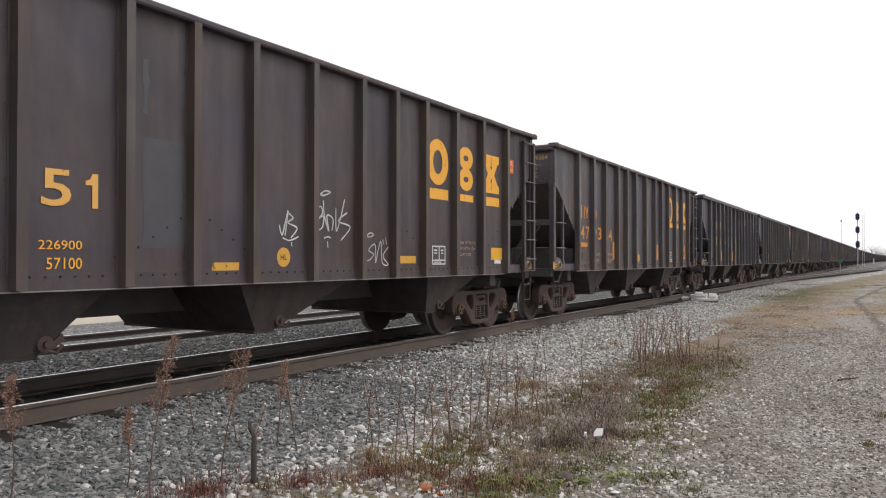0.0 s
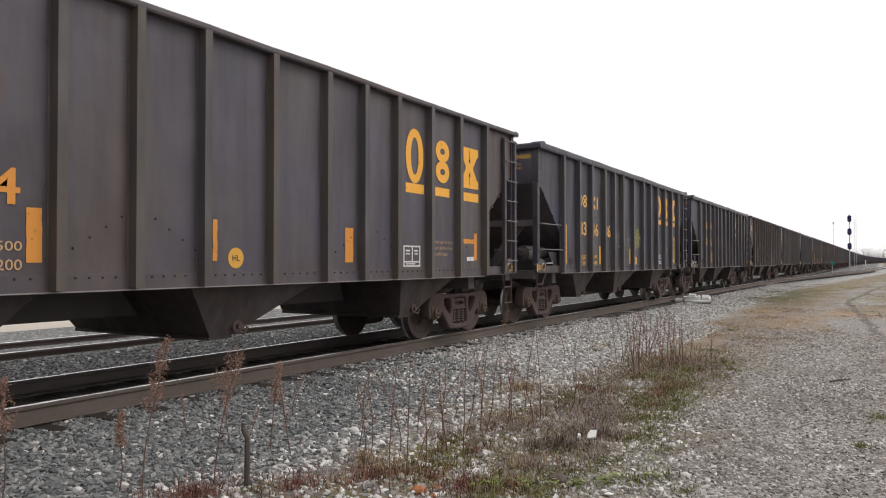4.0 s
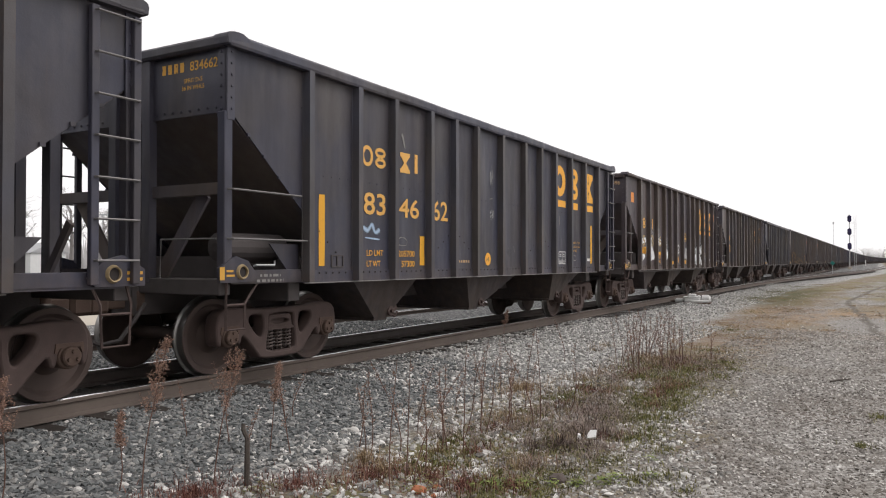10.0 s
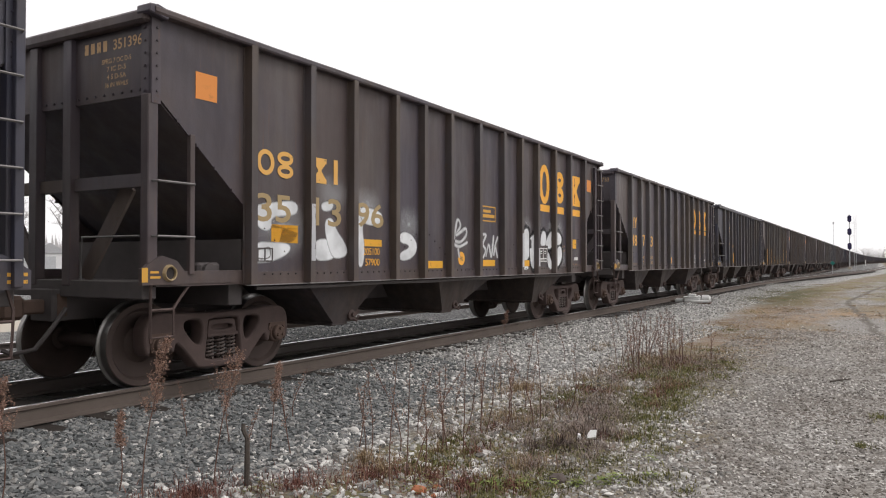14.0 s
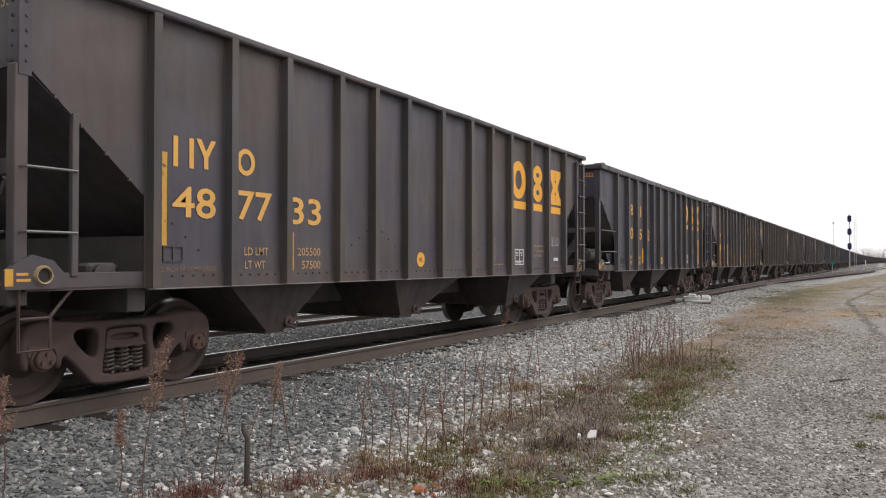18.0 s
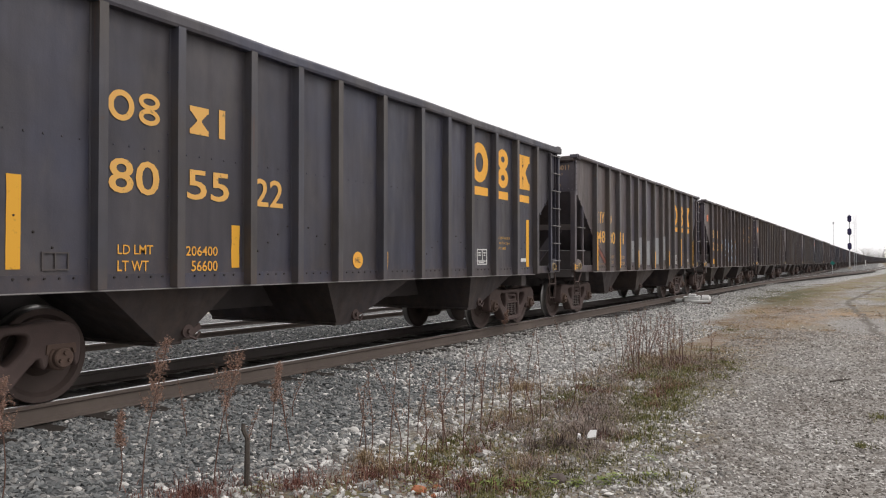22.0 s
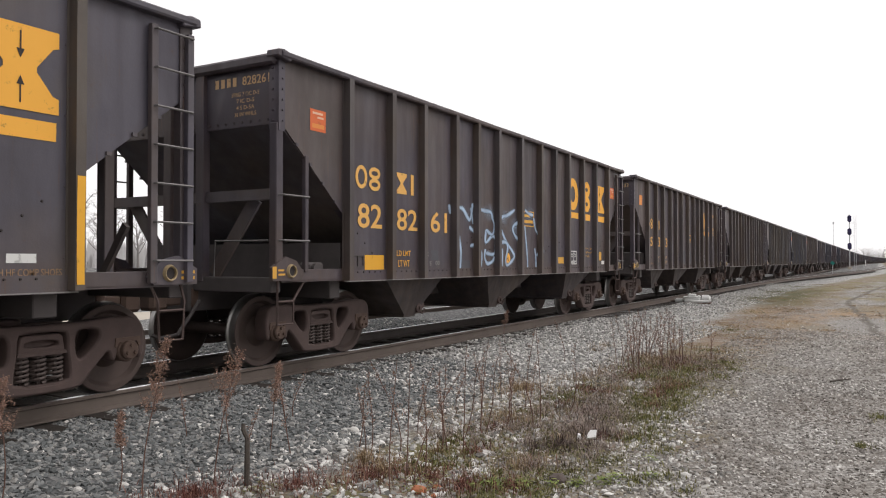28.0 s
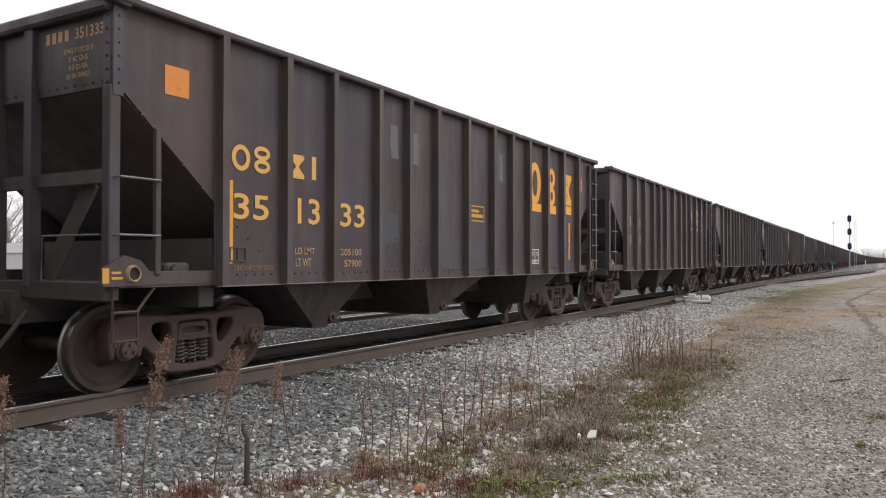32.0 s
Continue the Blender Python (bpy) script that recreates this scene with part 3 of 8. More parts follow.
def build_end(car, flip, style):
    """All that stands at one end; flip mirrors it to the tail."""
    Y = (lambda y: along(CAR_END - y)) if flip else along
    P = M["paint_now"]

    def yz(pts):
        return [(Y(y), z) for y, z in pts]

    bm = plate(bmesh.new(), yz([(0.03, 2.99), (0.055, 2.99), (0.055, 3.74), (0.03, 3.74)]), -1.55, 1.55)
    part("end_sheet", bm, P, car)
    bm = bmesh.new()
    for k in range(21):
        spun(bm, [(Y(0.032), 0.017), (Y(0.012), 0.011)], 6, "y", at=(-1.4 + 0.14 * k, 0, 3.05))
    tagged(part("end_rivets", bm, P, car), kind="stuff")
    # corner angles with bolt heads
    for s in (1, -1):
        bm = bmesh.new()
        box(bm, s * 1.44, s * 1.585, *sorted((Y(0.0), Y(0.026))), 2.93, 3.74)
        box(bm, s * 1.575, s * 1.592, *sorted((Y(0.002), Y(0.12))), 2.90, 3.74)
        for k in range(6):
            z = 3.02 + 0.125 * k
            spun(bm, [(s * 1.588, 0.016), (s * 1.606, 0.011)], 6, at=(0, Y(0.07), z))
            spun(bm, [(Y(0.0), 0.016), (Y(-0.018), 0.011)], 6, "y", at=(s * 1.50, 0, z))
        part("corner_angle", bm, P, car)
        post = box(bmesh.new(), s * 1.47, s * 1.585, *sorted((Y(-0.03), Y(0.10))), 1.22, 2.99, 0.01)
        part("corner_post", post, P, car)
        bm = plate(bmesh.new(), yz([(0.08, 2.99), (0.13, 3.0), (2.42, 1.24), (2.36, 1.20)]), s * 1.44, s * 1.566)
        for k in range(4):
            y, z = 0.34 + 0.27 * k, 2.755 - 0.215 * k
            box(bm, s * 1.566, s * 1.592, *sorted((Y(y), Y(y + 0.05))), z, z + 0.035)
        part("slope_flange", bm, P, car)
        # sill plate and push-pole socket at the corner
        bm = box(bmesh.new(), s * 1.47, s * 1.565, *sorted((Y(0.1), Y(1.42))), 1.105, 1.255, 0.006)
        box(bm, s * 1.40, s * 1.565, *sorted((Y(0.1), Y(1.42))), 1.10, 1.125)
        part("platform_sill", bm, P, car)
        bm = plate(bmesh.new(), yz([(-0.10, 1.12), (0.42, 1.12), (0.50, 1.20), (0.34, 1.36), (0.14, 1.41), (0.02, 1.36), (-0.06, 1.30), (-0.10, 1.28)]), s * 1.55, s * 1.60)
        bracket = part("corner_bracket", bm, P, car)
        n, bm = 18, bmesh.new()
        ring = [(0.0, 0.062), (0.03, 0.062), (0.034, 0.072), (0.0, 0.088)]
        rings = [[bm.verts.new((s * (1.598 + a), Y(0.24) + r * math.cos(2 * math.pi * j / n), 1.235 + r * math.sin(2 * math.pi * j / n))) for j in range(n)] for a, r in ring]
        for a, b in zip(rings, rings[1:] + rings[:1]):
            for j in range(n):
                bm.faces.new((a[j], a[(j + 1) % n], b[(j + 1) % n], b[j]))
        part("socket_ring", bm, M["ring"], bracket, "worn bright rim of the push-pole socket")
        # flat near-black disc: the shade inside the socket, put in as colour
        bm = spun(bmesh.new(), [(s * 1.601, 0.062), (s * 1.603, 0.06)], 16, at=(0, Y(0.24), 1.235))
        part("socket_hole", bm, M["bolt"], bracket)
        # stirrup step
        bm = bmesh.new()
        x = s * 1.54
        if flip:
            tube(bm, [(x, Y(0.42), 1.12), (x, Y(0.33), 0.95), (x, Y(0.31), 0.56), (x, Y(0.03), 0.56), (x, Y(0.01), 0.95), (x, Y(0.06), 1.12)], 0.016, 5)
            tube(bm, [(x, Y(0.32), 0.86), (x, Y(0.02), 0.86)], 0.014, 5)
        else:
            tube(bm, [(x, Y(0.05), 1.12), (x, Y(0.05), 0.60), (x, Y(0.35), 0.60), (x, Y(0.35), 0.88), (x, Y(0.58), 1.12)], 0.018, 5)
            tube(bm, [(x, Y(0.05), 0.87), (x, Y(0.35), 0.87)], 0.016, 5)
        part("stirrup_step", bm, M["truck"], car)
    # slope sheet from the end sheet down to the first chute
    bm = plate(bmesh.new(), yz([(0.06, 2.985), (0.06, 3.0), (2.45, 1.16), (2.45, 1.145)]), -1.545, 1.545)
    part("slope_sheet", bm, M["slope"], car, "sooty rust-brown sloping end floor")
    # end framing
    for x in (-0.30, 0.30):
        bm = box(bmesh.new(), x - 0.07, x + 0.07, *sorted((Y(-0.03), Y(0.09))), 1.10, 3.72, 0.008)
        part("end_post", bm, P, car)
    if not flip:
        bm = plate(bmesh.new(), yz([(0.02, 2.10), (0.05, 2.10), (0.05, 2.22), (0.02, 2.22)]), -1.5, 1.5)
        box(bm, -1.5, 1.5, *sorted((Y(0.02), Y(0.13))), 2.09, 2.105)
        part("end_brace", bm, M["slope"], car)
    for s in (1, -1):
        bm = bmesh.new()
        a, b = Vector((s * 0.40, Y(0.12), 1.18)), Vector((s * 1.12, Y(0.12), 2.12) if not flip else (s * 0.80, Y(0.12), 1.74))
        d = (b - a).normalized().cross(Vector((0, 1, 0))) * (0.09 if not flip else 0.045)
        v = [bm.verts.new(q) for q in (a - d, a + d, b + d, b - d)]
        f = bm.faces.new(v)
        e = bmesh.ops.extrude_face_region(bm, geom=[f])["geom"]
        for q in e:
            if isinstance(q, bmesh.types.BMVert):
                q.co.y = Y(0.16)
        part("diagonal_brace", bm, M["slope"], car)
    bm = box(bmesh.new(), -1.50, 1.50, *sorted((Y(1.40), Y(1.425))), 1.13, 1.42 if style == "cap" else 1.60)
    part("cross_web", bm, M["under"], car)
    for s in (1, -1) if style == "cap" else ():
        bm = plate(bmesh.new(), yz([(0.84, 1.56), (1.39, 1.56), (1.39, 1.12), (1.30, 1.12)]), s * 1.47, s * 1.49)
        part("gusset", bm, P, car)
    bm = box(bmesh.new(), -1.50, 1.50, *sorted((Y(-0.02), Y(0.16))), 0.98, 1.16, 0.01)
    part("end_sill", bm, M["under"], car)
    bm = box(bmesh.new(), -1.42, 1.42, *sorted((Y(1.28), Y(1.50))), 0.86, 1.12, 0.01)
    part("body_bolster", bm, M["under"], car)
    bm = box(bmesh.new(), -1.38, 1.38, *sorted((Y(0.2), Y(2.1))), 1.118, 1.130)
    part("shear_plate", bm, M["under"], car)
    # coupler
    bm = bmesh.new()
    box(bm, -0.065, 0.065, *sorted((Y(0.1), Y(-0.40))), 0.80, 0.95, 0.02)
    box(bm, -0.14, 0.12, *sorted((Y(-0.34), Y(-0.60))), 0.75, 1.00, 0.04)
    box(bm, -0.20, 0.20, *sorted((Y(0.08), Y(-0.06))), 0.76, 1.02, 0.02)
    part("coupler", bm, M["rusty"], car, "rusty knuckle coupler")
    bm = tube(bmesh.new(), [(0.30, Y(-0.02), 0.86), (0.31, Y(-0.15), 0.70), (0.28, Y(-0.34), 0.46), (0.18, Y(-0.52), 0.42), (0.1, Y(-0.57), 0.46)], 0.024, 6)
    part("air_hose", bm, M["under"], car, "black rubber air hose")


def build_car(style, paint):
    """A three-bay steel coal hopper, nose at y = 0, rail head at z = 0."""
    M["paint_now"] = M[paint]
    P = M[paint]
    high = 3.77 if style == "thin" else 3.70
    car = thing("hopper_car", "weathered dark steel coal hopper car on the track", "hopper car", "coal train")
    for s in (1, -1):
        pts = [(0.0, 3.77), (0.0, 2.98), (0.10, 2.98), (1.38, 1.96), (1.40, 1.13), (12.46, 1.13), (12.47, 2.11), (13.55, 2.98), (CAR_END, 2.98), (CAR_END, 3.77)]
        part("side_sheet", plate(bmesh.new(), [(along(a), b) for a, b in pts], s * (SHEET - 0.012), s * SHEET), P, car)
        # seams, bolt rows along the sill and up the ridge sheets inside
        bm = bmesh.new()
        y = 1.55
        while y < 12.2:
            if min(abs(y - r) for r in RIBS) > 0.1:
                spun(bm, [(s * SHEET, 0.014), (s * (SHEET + 0.021), 0.010)], 6, at=(0, y, 1.205))
            y += 0.135
        soft = bmesh.new()
        for r in RIBS:
            for k in range(4):
                for e in (-0.085, 0.085):
                    spun(soft, [(s * SHEET, 0.011), (s * (SHEET + 0.009), 0.008)], 5, at=(0, r + e, 1.38 + 0.62 * k))
        for y0, z0, run, rise in ((4.50, 1.47, 0.165, 0.10), (5.87, 1.47, -0.165, 0.10), (8.20, 1.47, 0.165, 0.10), (9.64, 1.47, -0.165, 0.10), (2.03, 1.47, -0.17, 0.131), (11.62, 1.47, 0.17, 0.131)):
            for k in range(4):
                y = y0 + run * k
                if min(abs(y - r) for r in RIBS) > 0.08:
                    spun(bm, [(s * SHEET, 0.014), (s * (SHEET + 0.010), 0.009)], 6, at=(0, y, z0 + rise * k))
        if style == "cap":
            y = 1.6
            while y < 12.2:
                if min(abs(y - r) for r in RIBS) > 0.1:
                    spun(soft, [(s * SHEET, 0.012), (s * (SHEET + 0.008), 0.008)], 5, at=(0, y, 2.44))
                y += 0.17
        tagged(part("seam_rivets", soft, P, car), kind="stuff")
        tagged(part("rivets", bm, M["bolt"], car), kind="stuff")
        chord = bmesh.new()
        prof = [(-0.045, 3.69), (0.095, 3.69), (0.105, 3.72), (0.100, 3.80), (0.07, 3.83), (-0.02, 3.83), (-0.045, 3.80)] if style != "thin" else \
            [(-0.045, 3.755), (0.098, 3.755), (0.110, 3.775), (0.110, 3.815), (0.08, 3.835), (-0.02, 3.835), (-0.045, 3.82)]
        ys = [along(-0.02 + (CAR_END + 0.04) * i / 14) for i in range(15)]
        r = rng(len(paint) + s)
        sweep(chord, [(s * a, z) for a, z in prof], [(s * SHEET + s * 0.006 * r.uniform(-1, 1), y, 0.006 * r.uniform(-1, 1)) for y in ys])
        part("top_chord", chord, P, car)
        sill = bmesh.new()
        box(sill, s * (SHEET - 0.10), s * (SHEET + 0.012), 1.38, 12.46, 1.085, 1.115)
        box(sill, s * (SHEET + 0.001), s * (SHEET + 0.010), 1.42, 12.45, 1.10, 1.235)
        part("side_sill", sill, P, car)
        lip = box(bmesh.new(), s * (SHEET + 0.002), s * (SHEET + 0.022), 1.40, 12.46, 1.078, 1.090)
        part("sill_lip", lip, M["lip"], car, "lower edge of the sill painted pale as if lit")
        for e in (0, 1):
            y = along(-0.02 if e == 0 else CAR_END + 0.02)
            d = 1 if e == 0 else -1
            cap = bmesh.new()
            if style == "cap":
                dome = [(y + d * (0.115 - 0.175 * math.cos(math.pi * k / 8)), 3.785 + 0.066 * math.sin(math.pi * k / 8) ** 0.7) for k in range(9)]
                plate(cap, [(y - d * 0.05, 3.70)] + dome + [(y + d * 0.27, 3.70)], s * (SHEET - 0.12), s * (SHEET + 0.103))
            else:
                plate(cap, [(y - d * 0.07, 3.76), (y + d * 0.16, 3.72), (y + d * 0.20, 3.82), (y + d * 0.05, 3.855), (y - d * 0.06, 3.84)], s * (SHEET - 0.10), s * (SHEET + 0.095))
            bmesh.ops.bevel(cap, geom=list(cap.edges), offset=0.012, segments=1, affect="EDGES")
            part("corner_cap", cap, P, car)
    rib_bm = bmesh.new()
    pts = [(-0.075, 0.0), (-0.05, 0.0), (-0.040, 0.098), (0.040, 0.098), (0.05, 0.0), (0.075, 0.0), (0.075, 0.006), (0.056, 0.007), (0.048, 0.107), (-0.048, 0.107), (-0.056, 0.007), (-0.075, 0.006)]
    lo = [rib_bm.verts.new((x, y, 1.10)) for y, x in pts]
    hi = [rib_bm.verts.new((x, y, high)) for y, x in pts]
    for i in range(len(pts)):
        j = (i + 1) % len(pts)
        rib_bm.faces.new((lo[i], lo[j], hi[j], hi[i]))
    for q in ((1, 2, 9, 10), (2, 3, 8, 9), (3, 4, 7, 8)):
        rib_bm.faces.new([lo[k] for k in q])
        rib_bm.faces.new([hi[k] for k in q][::-1])
    rib = None
    for y in RIBS if style != "cap" else RIBS[:5] + (5.895, 6.915, 7.94) + RIBS[8:]:
        for s in (1, -1):
            if rib is None:
                rib = part("rib", rib_bm, M["rib_" + paint], car)
                o = rib
            else:
                o = share("rib", rib, car)
            o.location, o.rotation_euler = (s * SHEET, y, 0), (0, 0, 0 if s > 0 else math.pi)
    for flip in (False, True):
        build_end(car, flip, style)
        y = along(-0.02 if not flip else CAR_END + 0.02)
        d = 1 if not flip else -1
        bm = bmesh.new()
        box(bm, -SHEET, SHEET, *sorted((y - d * 0.055, y + d * 0.07)), 3.685, 3.815, 0.028)
        part("end_chord", bm, P, car)
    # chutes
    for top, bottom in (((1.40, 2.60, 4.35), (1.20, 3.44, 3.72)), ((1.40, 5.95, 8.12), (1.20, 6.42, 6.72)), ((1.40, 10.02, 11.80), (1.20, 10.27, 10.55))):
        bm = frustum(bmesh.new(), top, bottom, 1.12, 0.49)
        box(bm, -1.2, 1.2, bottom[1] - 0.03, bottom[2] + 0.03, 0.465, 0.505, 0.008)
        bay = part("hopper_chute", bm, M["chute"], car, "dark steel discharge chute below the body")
        for s in (1, -1):
            la = part("gate_latch", build_latch(), M["truck"], bay)
            la.location, la.rotation_euler = (s * 1.21, bottom[2] + 0.06, 0.60), (0, 0, 0 if s > 0 else math.pi)
    bm = box(bmesh.new(), -0.19, 0.19, 0.0, CAR_END, 0.72, 1.06, 0.01)
    part("centre_sill", bm, M["under"], car)
    for y0, y1 in ((4.35, 5.95), (8.12, 10.02)):
        bm = plate(bmesh.new(), [(y0, 1.13), ((y0 + y1) / 2, 1.75), (y1, 1.13)], -1.5, 1.5)
        part("ridge_sheet", bm, M["slope"], car)
    for y in TRUCKS:
        build_truck(car, y)
    # hand holds: ladders at the tail of the near side and the nose of the far side
    zs = [1.36 + 0.375 * k for k in range(7)]
    build_ladder(car, along(13.19), along(13.62), 1, zs, 3.66)
    build_ladder(car, along(0.03), along(0.46), -1, zs, 3.66)
    if style == "thin":
        bm = box(bmesh.new(), 1.53, 1.585, 0.60, 0.665, 1.22, 2.66, 0.006)
        part("grab_post", bm, P, car)
        reach = 0.64
    else:
        reach = 1.42
    for z in (2.14, 1.60):
        bm = bmesh.new()
        end = min(reach, 1.30 if z > 2 else reach)
        tube(bm, [(1.58, along(0.02), z), (1.64, along(0.05), z), (1.64, end - 0.03, z), (1.58, end, z)], 0.013, 6)
        part("grab_iron", bm, M["grip"], car)
    bm = bmesh.new()
    tube(bm, [(1.45, along(-0.02), 1.60), (0.62, along(-0.06), 1.60), (0.60, along(-0.06), 1.16)], 0.013, 6)
    part("grab_iron", bm, M["grip"], car)
    if style == "cap":
        bm = bmesh.new()
        spun(bm, [(-0.55, 0.05), (-0.50, 0.17), (0.50, 0.17), (0.55, 0.05)], 16, "y", at=(1.05, 1.0, 1.52))
        part("air_tank", bm, M["under"], car, "sooty cylindrical air reservoir")
        bm = tube(bmesh.new(), [(1.56, 0.55, 1.30), (1.60, 0.55, 1.31), (1.60, 0.85, 1.31), (1.60, 0.85, 1.36)], 0.012, 5)
        part("valve_handle", bm, M["galv"], car)
    else:
        bm = box(bmesh.new(), 1.22, 1.40, 0.88, 1.20, 1.13, 1.34, 0.03)
        spun(bm, [(1.40, 0.08), (1.45, 0.08)], 12, at=(0, 1.0, 1.25))
        tube(bm, [(1.3, 0.6, 1.2), (1.3, 0.9, 1.22), (1.25, 1.29, 1.3)], 0.025, 6)
        part("brake_valve", bm, M["under"], car)
    return car


def far_car(paint):
    """The same hopper for the far end of the train, in fewer pieces."""
    P = M[paint]
    car = thing("hopper_car", "weathered dark steel coal hopper car far down the train", "hopper car", "coal train")
    for s in (1, -1):
        pts = [(0.0, 3.80), (0.0, 2.98), (1.38, 1.96), (1.40, 1.10), (12.26, 1.10), (12.28, 1.96), (CAR_END, 2.98), (CAR_END, 3.80)]
        part("side_sheet", plate(bmesh.new(), pts, s * (SHEET - 0.05), s * SHEET), P, car)
        bm = bmesh.new()
        for y in RIBS:
            box(bm, s * SHEET, s * (SHEET + 0.105), y - 0.05, y + 0.05, 1.10, 3.70)
        part("ribs", bm, P, car)
        bm = box(bmesh.new(), s * 1.44, s * 1.58, -0.02, 0.12, 1.12, 3.0)
        box(bm, s * 1.44, s * 1.58, CAR_END - 0.10, CAR_END + 0.02, 1.12, 3.0)
        box(bm, s * 1.46, s * 1.57, 0.0, CAR_END, 1.10, 1.25)
        part("sill", bm, P, car)
    bm = plate(bmesh.new(), [(0.0, 3.78), (0.0, 2.98), (2.45, 1.12), (11.2, 1.12), (CAR_END, 2.98), (CAR_END, 3.78), (CAR_END - 0.06, 3.78), (CAR_END - 0.06, 3.0), (11.2, 1.2), (2.45, 1.2), (0.06, 3.0), (0.06, 3.78)], -1.54, 1.54)
    part("slope_sheet", bm, M["slope"], car)
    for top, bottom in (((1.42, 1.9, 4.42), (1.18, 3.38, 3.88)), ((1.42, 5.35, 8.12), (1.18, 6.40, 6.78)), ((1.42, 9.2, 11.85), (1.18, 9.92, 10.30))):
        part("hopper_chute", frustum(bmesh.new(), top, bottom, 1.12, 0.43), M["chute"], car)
    bm = box(bmesh.new(), -0.19, 0.19, -0.6, CAR_END + 0.6, 0.74, 1.06)
    part("centre_sill", bm, M["under"], car)
    for y in TRUCKS:
        bm = bmesh.new()
        for s in (1, -1):
            plate(bm, [(y - 1.07, 0.62), (y - 0.5, 0.78), (y + 0.5, 0.78), (y + 1.07, 0.62), (y + 0.95, 0.36), (y + 0.35, 0.13), (y - 0.35, 0.13), (y - 0.95, 0.36)], s * 0.93, s * 1.07)
            for w in (-0.889, 0.889):
                spun(bm, [(s * 0.68, 0.46), (s * 0.80, 0.455)], 16, at=(0, y + w, 0.457))
        part("truck", bm, M["truck"], car)
    return car



# ---- paint marks on the cars ----
FACE = SHEET + 0.005
GLYPHS = {}


def glyph_mesh(text, bold):
    """Outline of a text in the built-in font, as points and faces in its own plane."""
    if (text, bold) not in GLYPHS:
        cu = bpy.data.curves.new("stencil", "FONT")
        cu.body, cu.resolution_u, cu.offset = text, 3, bold
        ob = new("stencil", cu)
        me = bpy.data.meshes.new_from_object(ob.evaluated_get(bpy.context.evaluated_depsgraph_get()))
        GLYPHS[text, bold] = ([v.co.copy() for v in me.vertices], [tuple(p.vertices) for p in me.polygons])
        bpy.data.objects.remove(ob)
        bpy.data.meshes.remove(me)
        bpy.data.curves.remove(cu)
    return GLYPHS[text, bold]


def flat_part(name, pts, faces, material, parent, label=""):
    me = bpy.data.meshes.new(name)
    me.from_pydata(pts, [], faces)
    me.materials.append(M[material])
    ob = new(name, me)
    ob.parent = parent
    if label:
        ob["label"] = label
    return ob


def fitted(text, u0, u1, z0, z1, bold):
    co, faces = glyph_mesh(text, bold)
    ax, bx = min(v.x for v in co), max(v.x for v in co)
    ay, by = min(v.y for v in co), max(v.y for v in co)
    return [((v.x - ax) / (bx - ax) * (u1 - u0) + u0, (v.y - ay) / (by - ay) * (z1 - z0) + z0) for v in co], faces


def digits(c, text, u0, u1, z0, z1, material, name="number"):
    if text == "1":
        shape = [(0.0, 0.66), (0.0, 0.78), (0.36, 0.84), (0.52, 1.0), (0.95, 1.0), (0.95, 0.0), (0.5, 0.0), (0.5, 0.66)]
        pts, faces = [(u0 + a * (u1 - u0), z0 + b * (z1 - z0)) for a, b in shape], [(0, 1, 2, 7), (2, 3, 4, 7), (4, 5, 6, 7)]
    else:
        pts, faces = fitted(text, u0, u1, z0, z1, 0.013 if name == "number" else 0.006)
    if name == "number" and material == "yellow":
        material = "yellow_number"
    flat_part(name, [(FACE + 0.003, u, z) for u, z in pts], faces, material, c)


def tape(c, u0, u1, z0, z1, material, name="reflective_tape"):
    """A strip of tape or paint with slightly ragged edges."""
    r = rng(round(u0 * 100))
    n = 5
    k = 0.0015 if name == "square_mark" or u1 - u0 > 0.2 and name != "repaint_patch" else 0.02 if name == "repaint_patch" else 0.005
    j = lambda: r.uniform(-k, k)
    pts = [(FACE - (0.003 if name == "repaint_patch" else 0), u0 + j(), z0 + (z1 - z0) * i / n) for i in range(n + 1)]
    pts += [(pts[0][0], u1 + j(), z1 - (z1 - z0) * i / n) for i in range(n + 1)]
    mark = flat_part(name, pts, [tuple(range(len(pts)))], material, c)
    if name == "square_mark" and material == "square_red":
        # three lines of faded print and a paler foot
        w, h = u1 - u0, z1 - z0
        for a0, a1, b0, b1 in ((0.14, 0.80, 0.78, 0.88), (0.45, 0.85, 0.60, 0.69), (0.12, 0.88, 0.14, 0.34)):
            flat_part("print_line", [(FACE + 0.003, u0 + w * p, z0 + h * q) for p, q in ((a0, b0), (a1, b0), (a1, b1), (a0, b1))], [(0, 1, 2, 3)], "ash" if b0 > 0.5 else "square", mark)
    return mark


